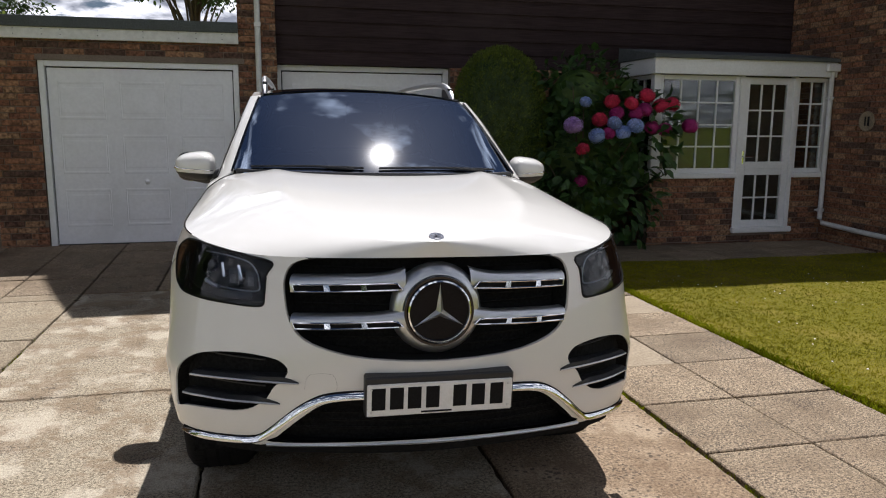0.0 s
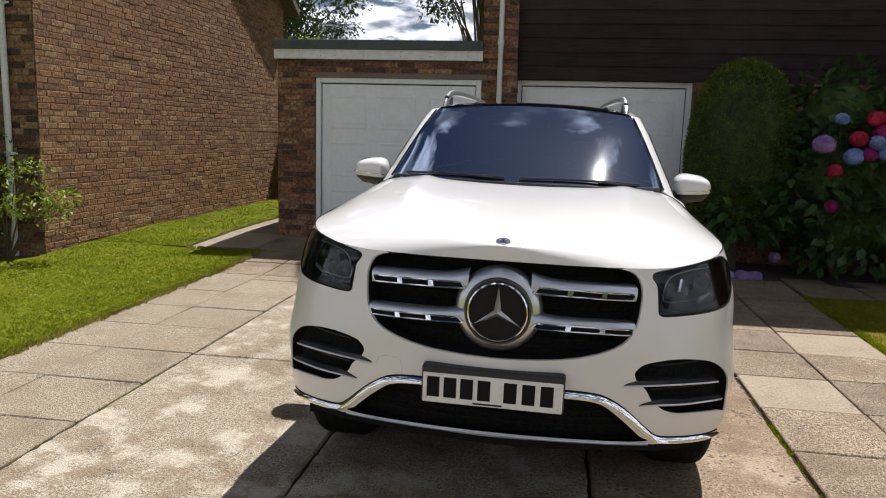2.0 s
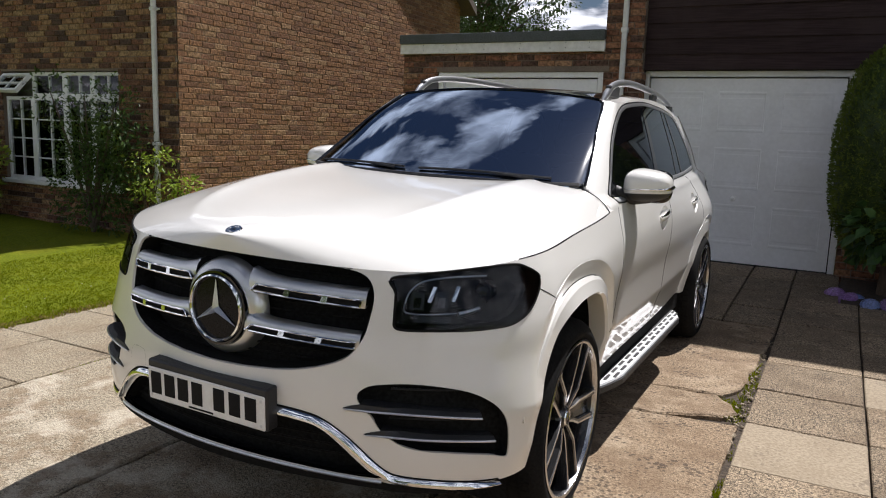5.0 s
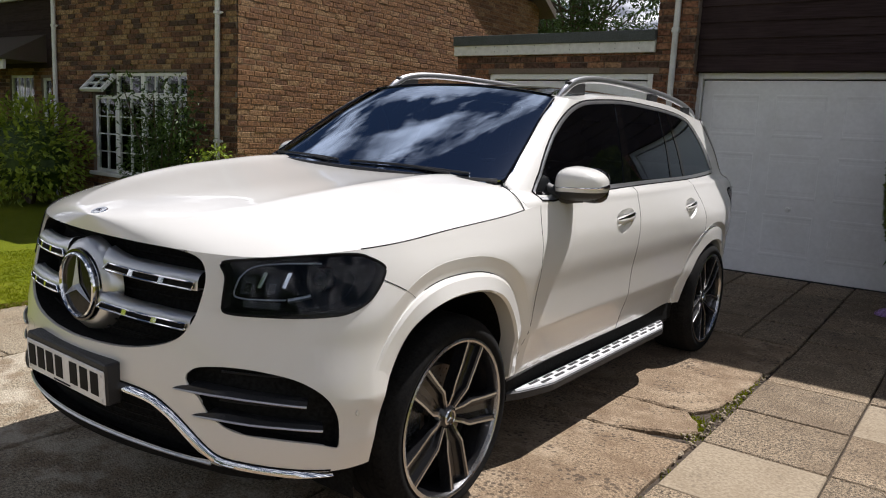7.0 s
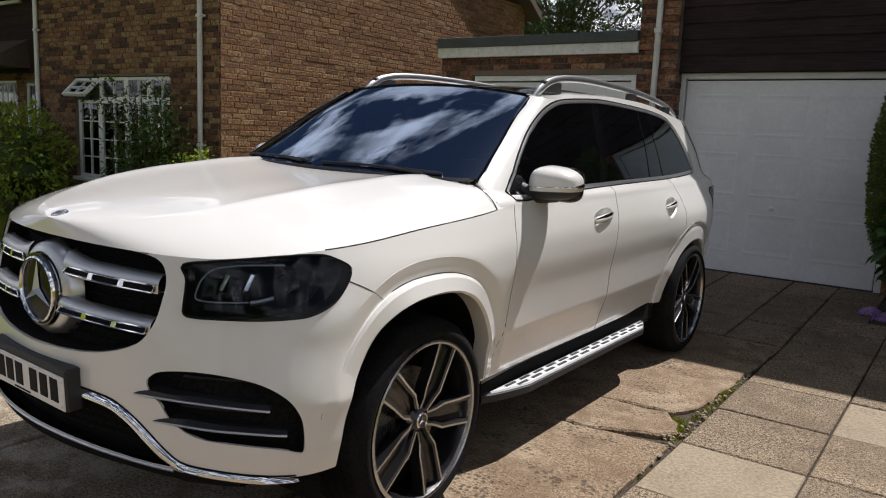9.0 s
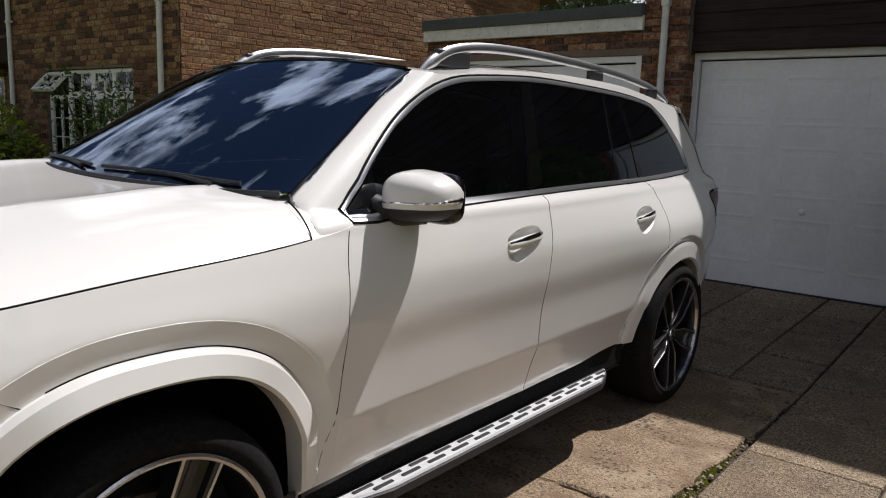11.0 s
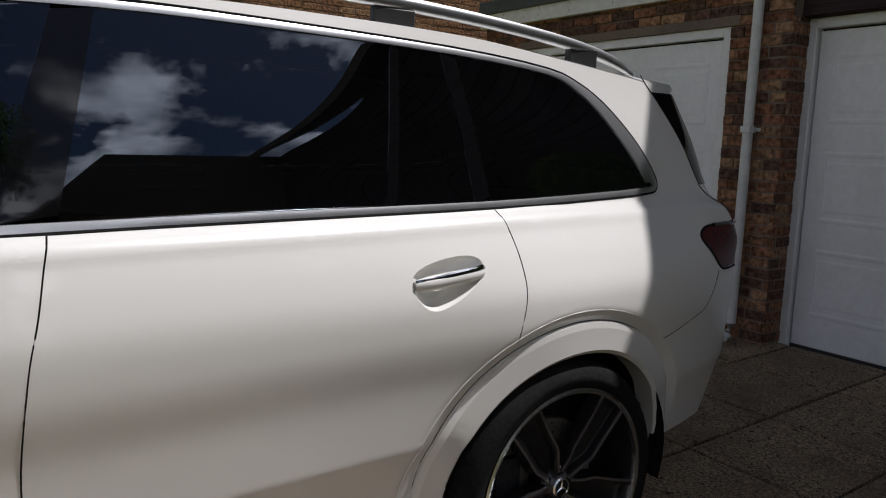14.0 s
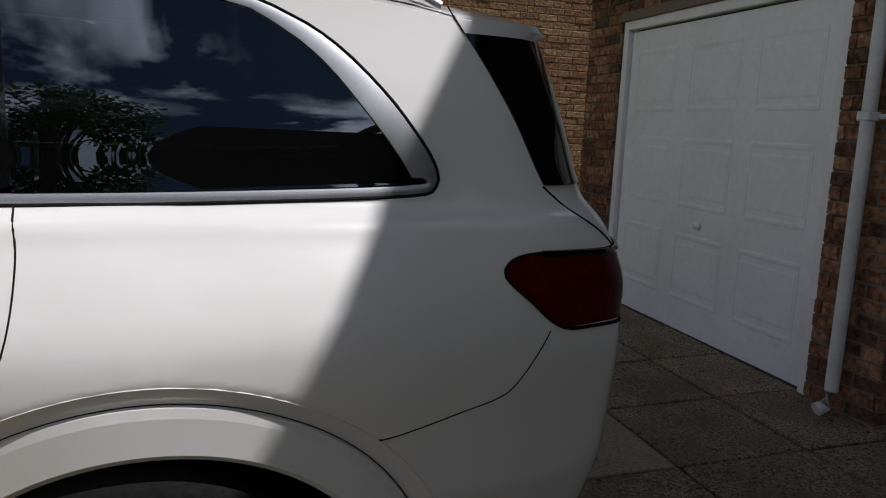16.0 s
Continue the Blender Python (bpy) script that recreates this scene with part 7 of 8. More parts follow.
    for i in range(5):
        t = math.pi / 2 + 2 * math.pi * (i + 0.5) / 5 + turn
        v, f = lathe_data([(0.0, 0.004), (0.007, 0.004), (0.009, -0.012)], 8, "x")
        solid("wheel_bolt", flip([(a - 0.040, b + 0.054 * math.cos(t), c + 0.058 * math.sin(t)) for a, b, c in v]), f, SILVER, cap, smooth=True)
    v, f = lathe_data([(0.07, -0.10), (0.195, -0.10), (0.196, -0.125), (0.07, -0.125)], 40, "x")
    disc = solid("brake_disc", flip(v), f, DISC, hub, smooth=False)
    holes = []
    for i in range(24):
        for r in (0.12, 0.15, 0.178):
            t = 2 * math.pi * (i + r * 9) / 24
            c, s = math.cos(t), math.sin(t)
            holes.append(([(-0.0985, r * c + 0.004 * math.cos(u), r * s + 0.004 * math.sin(u)) for u in np.linspace(0, 2 * math.pi, 6, endpoint=False)], [tuple(range(6))]))
    v, f = joined(holes)
    tagged(solid("disc_hole", flip(v), f, BLACK_DEEP, disc), kind="stuff")
    v, f = box_data((-0.155, -0.215, -0.11), (-0.075, -0.125, 0.11))
    solid("brake_caliper", flip(v), f, LAMP_BEZEL, disc)
    v, f = lathe_data([(0.0, -0.13), (0.31, -0.13)], 36, "x")
    solid("wheel_back", flip(v), f, BLACK_DEEP, hub)
    return hub


for sx in (1, -1):
    wheel_at(sx * 0.945, HUB_F, sx, 0.275, -0.412)
    wheel_at(sx * 0.938, HUB_R, sx, 0.30, -0.65)
# the body leans a little on its springs
lean = Matrix.Translation((0.8, 0, 0.8)) @ Matrix.Rotation(radians(1.1), 4, "Y") @ Matrix.Translation((-0.8, 0, -0.8))
for ob in car.children:
    if not ob.name.startswith("wheel") or ob.name.startswith("wheel_"):
        ob.matrix_basis = lean @ ob.matrix_basis

# ---- plants ----
def leaf_cloud(points, normals, size, rng, wide=0.5, fold=0.18, droop=0.35, jitter=0.5, large=False):
    """Many single leaves, each with a fold along its rib, standing out from the given points."""
    verts, faces = [], []
    for p, n in zip(points, normals):
        n = Vector(n)
        d = (n + Vector((rng.gauss(0, jitter), rng.gauss(0, jitter), rng.gauss(0, jitter) - droop))).normalized()
        u = (n + Vector((rng.gauss(0, 0.3), rng.gauss(0, 0.3), 0.7 + rng.gauss(0, 0.3)))).normalized()
        s = d.cross(u)
        if s.length < 1e-4:
            continue
        s.normalize()
        w = s.cross(d).normalized()
        L = size * rng.uniform(0.6, 1.25)
        W = L * wide * 0.5
        p = Vector(p)
        b = len(verts)
        if large:
            for a, q, h in ((0.0, 0.0, 0.0), (0.25, -0.85, 0.06), (0.25, 0.85, 0.06), (0.62, -0.92, 0.03), (0.62, 0.92, 0.03), (0.30, 0.0, 0.0), (0.65, 0.0, -0.04), (1.0, 0.0, -0.16)):
                verts.append(p + d * (L * a) + s * (W * q) + w * (L * h))
            faces += [(b, b + 5, b + 1), (b, b + 2, b + 5), (b + 1, b + 5, b + 6, b + 3), (b + 5, b + 2, b + 4, b + 6), (b + 3, b + 6, b + 7), (b + 6, b + 4, b + 7)]
        else:
            verts += [p, p + d * (L * 0.45) + s * W + w * (L * fold), p + d * L, p + d * (L * 0.45) - s * W + w * (L * fold)]
            faces += [(b, b + 2, b + 1), (b, b + 3, b + 2)]
    return verts, faces


def blob_points(rng, count, centre, half, power=2.2, depth=0.25, low=-1.0, lumps=0.12, seed=0.0):
    """Points in the outer layer of a lumpy rounded mass, with their outward directions."""
    pts, nor = [], []
    while len(pts) < count:
        v = Vector((rng.gauss(0, 1), rng.gauss(0, 1), rng.gauss(0, 1)))
        if v.length < 1e-3:
            continue
        v.normalize()
        if v.z < low:
            continue
        k = (abs(v.x) ** power + abs(v.y) ** power + abs(v.z) ** power) ** (-1 / power)
        r = k * (1 - depth * rng.random() ** 1.6) * (1 + lumps * noise.noise(v * 2.6 + Vector((seed, seed, 0))))
        pts.append((centre[0] + half[0] * v.x * r, centre[1] + half[1] * v.y * r, centre[2] + half[2] * v.z * r))
        nor.append((v.x, v.y, v.z))
    return pts, nor


def core_data(centre, half, power=2.2, n=20, m=12, lumps=0.12, seed=0.0, shrink=0.8):
    verts, faces = [], []
    for i in range(m + 1):
        f = -math.pi / 2 + math.pi * i / m
        for j in range(n):
            t = 2 * math.pi * j / n
            v = Vector((math.cos(f) * math.cos(t), math.cos(f) * math.sin(t), math.sin(f)))
            k = (abs(v.x) ** power + abs(v.y) ** power + abs(v.z) ** power) ** (-1 / power) * shrink * (1 + lumps * noise.noise(v * 2.6 + Vector((seed, seed, 0))))
            verts.append((centre[0] + half[0] * v.x * k, centre[1] + half[1] * v.y * k, centre[2] + half[2] * v.z * k))
    for i in range(m):
        for j in range(n):
            faces.append((i * n + j, i * n + (j + 1) % n, (i + 1) * n + (j + 1) % n, (i + 1) * n + j))
    return verts, faces


def stems(parent, foot, tips, r0, material=BARK, name="stem"):
    for i, t in enumerate(tips):
        a, b = Vector(foot), Vector(t)
        mid = (a + b) / 2 + Vector((0, 0, 0.12 * (b - a).length))
        pts = [a * (1 - s) ** 2 + mid * 2 * s * (1 - s) + b * s * s for s in (0, 0.25, 0.5, 0.75, 1)]
        tube(name, pts, [r0, r0 * 0.8, r0 * 0.6, r0 * 0.45, r0 * 0.25], material, parent, n=6)


# clipped conifer dome beside the garage door
rng = random.Random(11)
hedge = thing("clipped_bush", "tall clipped dome of dense green conifer beside the garage", "bush")
tube("trunk", [(2.30, 6.62, -0.02), (2.30, 6.62, 0.5), (2.31, 6.6, 1.2)], [0.08, 0.06, 0.04], BARK, hedge)
hc, hh = (2.30, 6.60, 1.40), (0.60, 0.52, 1.10)
# solid core, its darker colour standing in for shade between the leaves
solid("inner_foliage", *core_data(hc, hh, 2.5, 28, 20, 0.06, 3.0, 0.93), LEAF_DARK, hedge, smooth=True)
p, n = blob_points(rng, 30000, hc, hh, 2.5, 0.10, -0.9, 0.06, 3.0)
tagged(solid("foliage", *leaf_cloud(p, n, 0.034, rng, 0.42, 0.1, -0.4, 0.6), LEAF_YEW, hedge), kind="stuff")

# hydrangea with red, magenta, blue and lilac heads
hyd = thing("hydrangea", "large hydrangea bush with red, blue and lilac flower heads", "bush")
tips = [(rng.uniform(2.75, 4.4), rng.uniform(5.95, 6.8), rng.uniform(0.7, 2.2)) for _ in range(26)]
stems(hyd, (3.5, 6.65, -0.01), tips, 0.022)
pts, nor = [], []
for c, h, k, sd in (((3.55, 6.55, 1.15), (0.88, 0.58, 1.0), 620, 1.0), ((3.35, 6.45, 1.95), (0.62, 0.45, 0.50), 330, 2.0), ((3.05, 6.2, 1.15), (0.50, 0.32, 0.55), 230, 3.0),
                    ((4.15, 6.25, 1.45), (0.48, 0.35, 0.55), 200, 4.0), ((2.30, 6.03, 0.72), (0.42, 0.16, 0.34), 150, 5.0), ((3.6, 6.15, 0.55), (0.75, 0.35, 0.5), 260, 6.0)):
    a, b = blob_points(rng, k, c, h, 2.2, 0.35, -0.8, 0.2, sd)
    pts += a
    nor += b
lv, lf = leaf_cloud(pts, nor, 0.155, rng, 0.62, 0.15, 0.25, 0.45, True)
tagged(solid("leaves", lv, lf, LEAF_HYD, hyd), kind="stuff")
# solid cores in the dark leaf colour, painted shade behind the big leaves
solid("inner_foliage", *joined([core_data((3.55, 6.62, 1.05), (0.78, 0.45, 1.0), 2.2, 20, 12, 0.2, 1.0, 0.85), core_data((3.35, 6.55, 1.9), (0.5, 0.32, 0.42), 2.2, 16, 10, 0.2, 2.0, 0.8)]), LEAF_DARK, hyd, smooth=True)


def flower_mesh(name, material, r, rng, count=95):
    verts, faces = [], []
    for i in range(count):
        z = 1 - 1.75 * (i + 0.5) / count
        t = i * 2.39996
        q = math.sqrt(max(0, 1 - z * z))
        n = Vector((q * math.cos(t), q * math.sin(t), z))
        s = n.cross(Vector((0.3, 0.2, 1))).normalized()
        u = n.cross(s)
        c = n * r * rng.uniform(0.90, 1.04)
        a0 = rng.uniform(0, 1.5)
        for k in range(4):
            a = a0 + k * math.pi / 2
            d, e = s * math.cos(a) + u * math.sin(a), -s * math.sin(a) + u * math.cos(a)
            b = len(verts)
            w = r * 0.15
            verts += [c, c + d * w * 0.9 + e * w * 0.6 + n * 0.003, c + d * w * 1.6 + n * 0.001, c + d * w * 0.9 - e * w * 0.6 + n * 0.003]
            faces.append((b, b + 1, b + 2, b + 3))
    b = len(verts)
    cv, cf = core_data((0, 0, 0), (r * 0.9, r * 0.9, r * 0.85), 2.0, 12, 8, 0.0, 0.0, 1.0)
    return mesh_of(name, verts + cv, faces + [tuple(i + b for i in q) for q in cf], material)


heads = {k: [flower_mesh("flower_head", m, 0.100, random.Random(s)) for s in (1, 2)] for k, m in (("r", PETAL_RED), ("m", PETAL_PINK), ("b", PETAL_BLUE), ("l", PETAL_LILAC))}
for i, (c, x, y, z, s) in enumerate((("r", 4.03, 6.02, 1.93, 1.0), ("l", 3.0, 5.86, 1.56, 1.15), ("b", 3.31, 5.86, 1.44, 1.0), ("m", 4.66, 6.05, 1.56, 1.05), ("b", 3.18, 5.93, 1.84, 0.72), ("l", 2.70, 6.2, 0.26, 0.65), ("m", 3.19, 6.02, 0.88, 0.85),
                                     ("r", 3.53, 5.95, 1.85, 0.95), ("r", 3.79, 5.95, 1.83, 0.9), ("r", 4.24, 6.05, 1.81, 1.0), ("r", 4.40, 6.05, 1.83, 0.95), ("r", 3.37, 5.93, 1.63, 0.95), ("b", 3.55, 5.90, 1.59, 0.9), ("b", 3.67, 5.90, 1.48, 0.95),
                                     ("b", 3.82, 5.88, 1.56, 1.05), ("r", 3.14, 5.88, 1.28, 0.85), ("m", 3.50, 5.95, 1.47, 0.85), ("m", 3.62, 5.99, 1.71, 0.95), ("m", 3.87, 5.99, 1.71, 0.95), ("m", 4.0, 6.0, 1.76, 0.9), ("m", 4.13, 6.05, 1.54, 0.9), ("m", 4.31, 6.05, 1.52, 0.9))):
    ob = new("flower_head", heads[c][i % 2])
    ob.parent, ob.location, ob.scale = hyd, (x, y, z), (s, s, s * 0.9)
    ob.rotation_euler = (rng.uniform(0.1, 0.7), rng.uniform(-0.3, 0.3), rng.uniform(0, 6))
for c, x, y, s in (("l", 1.86, 6.35, 0.95), ("l", 1.98, 6.18, 0.9), ("b", 2.16, 6.02, 0.85), ("l", 2.33, 6.02, 0.95), ("l", 2.46, 6.05, 0.9), ("b", 2.06, 6.28, 0.7)):
    ob = tagged(new("fallen_flower_head", heads[c][0]), "faded lilac flower head lying on the paving edge", "flower", "fallen flower heads")
    ob.location, ob.scale = (x, y, 0.05 * s), (s, s, s * 0.75)
    ob.rotation_euler = (rng.uniform(-0.4, 0.4), rng.uniform(-0.4, 0.4), rng.uniform(0, 6))

# neighbour's shrubs
shrub = thing("shrub", "round yellow green shrub on the neighbour's lawn", "bush")
stems(shrub, (-9.95, 4.35, -0.02), [(rng.uniform(-10.8, -9.1), rng.uniform(3.9, 4.7), rng.uniform(0.6, 1.4)) for _ in range(12)], 0.03)
p, n = blob_points(rng, 2600, (-9.95, 4.30, 0.80), (1.25, 0.75, 0.90), 2.0, 0.45, -0.85, 0.25, 7.0)
tagged(solid("leaves", *leaf_cloud(p, n, 0.11, rng, 0.5, 0.15, 0.2, 0.5), LEAF_GOLD, shrub), kind="stuff")
# shade within the shrub, put into a solid core's dark colour
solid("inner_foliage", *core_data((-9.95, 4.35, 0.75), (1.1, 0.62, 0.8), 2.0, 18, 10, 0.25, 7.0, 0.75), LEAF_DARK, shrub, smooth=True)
climber = thing("shrub", "dark feathery shrub growing against the brick front", "bush")
tips = [(rng.uniform(-7.35, -6.1), rng.uniform(4.4, 4.95), rng.uniform(0.7, 2.0)) for _ in range(16)]
stems(climber, (-7.0, 4.75, -0.02), tips, 0.025)
p, n = [], []
for t in tips:
    a, b = blob_points(rng, 170, (t[0], t[1], t[2] - 0.1), (0.42, 0.26, 0.40), 2.0, 0.7, -1.0, 0.3, t[0])
    p, n = p + a, n + b
a, b = blob_points(rng, 1500, (-6.8, 4.65, 0.60), (0.80, 0.38, 0.62), 2.0, 0.5, -0.9, 0.3, 3.0)
tagged(solid("leaves", *leaf_cloud(p + a, n + b, 0.07, rng, 0.42, 0.15, 0.15, 0.6), LEAF_DARK, climber), kind="stuff")
gold = thing("shrub", "sparse yellow leaved shrub at the wall corner", "bush")
tips = [(-5.55 + rng.uniform(-0.45, 0.3), 4.72 + rng.uniform(-0.25, 0.15), rng.uniform(0.5, 1.2)) for _ in range(11)]
stems(gold, (-6.0, 4.8, -0.02), tips, 0.014)
p, n = [], []
for t in tips:
    a, b = blob_points(rng, 42, t, (0.20, 0.16, 0.13), 2.0, 0.8, -1.0, 0.2, t[0])
    p, n = p + a, n + b
tagged(solid("leaves", *leaf_cloud(p, n, 0.075, rng, 0.5, 0.15, 0.2, 0.5), LEAF_GOLD, gold), kind="stuff")


def tree(label, x, y, trunk_h, crown, count, size, material, seed, r=0.16):
    """A tapered trunk, limbs and a ragged crown of single leaves round the limbs' ends."""
    rng = random.Random(seed)
    ob = thing("tree", label, "tree", "trees behind the garage")
    tube("trunk", [(x, y, -0.1), (x + 0.05, y, trunk_h * 0.5), (x - 0.04, y, trunk_h), (x, y, crown[2] * 0.95)], [r, r * 0.8, r * 0.62, r * 0.25], BARK, ob, n=9)
    ends = []
    for i in range(46):
        t = rng.uniform(0, 2 * math.pi)
        f = rng.uniform(-0.5, 1.0)
        q = math.sqrt(max(0, 1 - f * f)) * rng.uniform(0.55, 1.0)
        ends.append((x + crown[0] * q * math.cos(t), y + crown[0] * q * math.sin(t), crown[2] + crown[1] * f))
    base = [Vector((x, y, trunk_h * 0.8 + (crown[2] - trunk_h * 0.8) * rng.random())) for _ in ends]
    for b0, e in zip(base, ends):
        mid = (b0 + Vector(e)) / 2 + Vector((0, 0, 0.25))
        tube("limb", [b0, mid, e], [r * 0.30, r * 0.18, r * 0.06], BARK, ob, n=5)
    p, n = [], []
    for e in ends:
        a, b = blob_points(rng, count // 46, e, (crown[0] * 0.30, crown[0] * 0.30, crown[1] * 0.20), 2.0, 0.85, -1.0, 0.3, e[0])
        p, n = p + a, n + b
    tagged(solid("crown", *leaf_cloud(p, n, size, rng, 0.55, 0.15, 0.3, 0.6), material, ob), kind="stuff")
    return ob


tree("tall dark leafed tree behind the garage roof", -9.3, 21.3, 2.6, (2.6, 2.9, 5.9), 20000, 0.14, LEAF_TREE, 21)
tree("tall dark leafed tree behind the garage roof", -2.6, 22.6, 2.8, (1.75, 2.4, 6.6), 12000, 0.14, LEAF_TREE, 22)
tree("leafy tree behind the neighbour house", -13.5, 24.0, 2.4, (2.8, 2.6, 5.0), 6000, 0.22, LEAF_TREE, 23)
tree("small bright green tree behind the fence", -6.55, 16.2, 1.2, (1.3, 1.3, 2.4), 6000, 0.11, LEAF_GOLD, 24, 0.07)

tree("leafy tree standing on the lawn before the wing", 9.6, 3.3, 5.2, (1.5, 1.5, 7.4), 4200, 0.16, LEAF_TREE, 25, 0.12)
# unseen trees, added so that porch panes and bumper reflect less sky
for x, seed in ((-7.0, 31), (1.5, 32), (9.0, 33), (17.0, 34)):
    tree("broad unseen tree added to darken the reflections of the front", x, -24.0 - (seed % 2), 2.2, (4.3, 3.4, 5.0), 3600, 0.42, LEAF_TREE, seed, 0.22)

# conifer column in front of the neighbour's boarded wing
col = thing("conifer", "tall green conifer of several columns in the neighbour's garden", "tree")
p, n, cores = [], [], []
for x, y, r, h, k in ((-15.3, 3.72, 0.72, 3.2, 6500), (-15.5, 2.75, 0.80, 2.9, 6000), (-15.1, 4.30, 0.40, 2.6, 3200), (-15.0, 3.20, 0.45, 2.9, 3200)):
    tube("trunk", [(x, y, -0.1), (x, y, 1.0), (x, y, h)], [0.1, 0.08, 0.03], BARK, col)
    a, b = blob_points(rng, k, (x, y, h - 0.05), (r, r, h), 2.6, 0.16, -0.95, 0.22, x + y)
    p, n = p + a, n + b
    cores.append(core_data((x, y, h - 0.05), (r, r, h), 2.6, 18, 22, 0.22, x + y, 0.86))
tagged(solid("foliage", *leaf_cloud(p, n, 0.095, rng, 0.38, 0.1, -1.0, 0.35), LEAF_CONIFER, col), kind="stuff")
# cores darker than the outer foliage: shade inside the columns as colour
solid("inner_foliage", *joined(cores), LEAF_YEW, col, smooth=True)

# timber fence between the garage and the neighbour's wall
gate = thing("garden_gate", "brown timber fence closing the side path", "gate")
WOOD = surface("weathered_brown_timber", (0.12, 0.07, 0.04), (0.22, 0.135, 0.08), fine=20, coarse=3, rough=0.85, bump=0.4, stretch=(8, 8, 0.6), rand=0.2)
for i in range(15):
    x = -5.70 + 0.135 * i
    box("gate_board", (x, 13.02, 0.0), (x + 0.125, 13.045, 2.0 + 0.01 * (i % 3)), WOOD, gate, r=0.004)
for z in (0.3, 1.6):
    box("gate_rail", (-5.70, 13.048, z), (-3.70, 13.098, z + 0.09), WOOD, gate, r=0.004)


# grass blades, weeds in the joints, litter
def blades(name, spots, height, rng, parent, material=GRASS, label="", per=4):
    verts, faces = [], []
    for x, y, z in spots:
        for _ in range(per):
            a, h = rng.uniform(0, 6.283), height * rng.uniform(0.5, 1.2)
            dx, dy, lean = math.cos(a), math.sin(a), rng.uniform(0.1, 0.8)
            px, py = x + rng.uniform(-0.018, 0.018), y + rng.uniform(-0.018, 0.018)
            w = 0.0022 + height * 0.03
            b = len(verts)
            verts += [(px - dy * w, py + dx * w, z), (px + dy * w, py - dx * w, z), (px + dx * h * lean * 0.5, py + dy * h * lean * 0.5, z + h * 0.7), (px + dx * h * lean, py + dy * h * lean, z + h * (1 - 0.25 * lean))]
            faces += [(b, b + 1, b + 2), (b, b + 2, b + 3)]
    ob = solid(name, verts, faces, material, parent)
    return tagged(ob, label, kind="stuff")


g = random.Random(77)
hgt = lambda x, y, seed: noise.noise(Vector((x * 0.8, y * 0.8, seed))) * (0.03 if seed == 6 else 0.02) + (0.0 if seed == 6 else 0.018) + rise(x, y)
spots = []
while len(spots) < 20000:
    x, y = 2.76 + g.random() ** 1.5 * 4.5, -0.5 + 5.72 * g.random()
    spots.append((x, y, hgt(x, y, 6) - 0.002))
blades("grass", spots, 0.019, g, lawn_r, GRASS_OLIVE, per=4)
spots = []
while len(spots) < 19000:
    x, y = -3.45 - g.random() ** 1.2 * 2.27, 1.2 + 4.78 * g.random()
    spots.append((x, y, hgt(x, y, 3) - 0.002))
blades("grass", spots, 0.019, g, lawn_l, per=4)
spots = []
while len(spots) < 7000:
    x, y = -4.47 - g.random() * 1.25, 6.0 + g.random() ** 1.4 * 6.0
    spots.append((x, y, hgt(x, y, 4) - 0.002))
blades("grass", spots, 0.021, g, lawn_l2, per=4)
fringe = []
for _ in range(1100):
    y = g.uniform(-2.0, 5.95)
    fringe.append((-3.44 + g.gauss(0, 0.022), y, rise(-3.4, y)))
for _ in range(220):
    fringe.append((g.uniform(-4.44, -3.45), 6.0 + g.gauss(0, 0.02), 0.04))
for _ in range(400):
    y = g.uniform(6.0, 12.5)
    fringe.append((-4.46 + g.gauss(0, 0.02), y, rise(-4.4, y)))
blades("dry_edge_grass", fringe, 0.040, g, lawn_l, GRASS_DRY, per=4)
spots = [(x + g.gauss(0, 0.01), y + g.gauss(0, 0.03), z) for x, y, z in fringe[:700]]
for _ in range(900):
    spots.append((2.765 + g.gauss(0, 0.018), g.uniform(-1.0, 5.2), -0.01))
blades("edge_grass", spots, 0.045, g, drive, per=4)
weeds = []
for x0, y0, sx_, sy_, k in ((1.34, 2.66, 0.05, 0.04, 80), (1.39, 2.50, 0.03, 0.05, 40), (1.42, 3.2, 0.02, 0.25, 90), (1.455, 0.9, 0.006, 0.5, 60), (1.46, 1.35, 0.01, 0.12, 60), (-2.268, 1.15, 0.012, 0.14, 90), (-2.268, 0.35, 0.01, 0.10, 40), (-3.3, 1.90, 0.05, 0.02, 30),
                            (-2.268, 2.9, 0.01, 0.25, 40), (1.455, -0.2, 0.008, 0.3, 60)):
    for _ in range(k):
        weeds.append((x0 + g.gauss(0, sx_), y0 + g.gauss(0, sy_), -0.03))
blades("weed", weeds, 0.032, g, drive, GRASS, per=4)
litter_v, litter_f = [], []
for _ in range(330):
    x, y = g.uniform(-2.6, 2.0), 7.3 - 3.0 * g.random() ** 1.3
    a, s = g.uniform(0, 6.28), g.uniform(0.007, 0.024)
    b = len(litter_v)
    c, d = math.cos(a) * s, math.sin(a) * s
    h = rise(x, y) + 0.006
    litter_v += [(x - c, y - d, h), (x + d * 0.5, y - c * 0.5, h + 0.006), (x + c, y + d, h + 0.002), (x - d * 0.5, y + c * 0.5, h + 0.006)]
    litter_f += [(b, b + 1, b + 2), (b, b + 2, b + 3)]
pebble_v, pebble_f = [], []
for _ in range(150):
    x, y, r = 1.425 + g.gauss(0, 0.022), g.uniform(1.9, 4.3), g.uniform(0.005, 0.014)
    pv, pf = core_data((x, y, -0.012), (r, r * g.uniform(0.7, 1.3), r * 0.7), 2.0, 6, 4, 0.3, x * 9, 1.0)
    pebble_f += [tuple(i + len(pebble_v) for i in q) for q in pf]
    pebble_v += pv
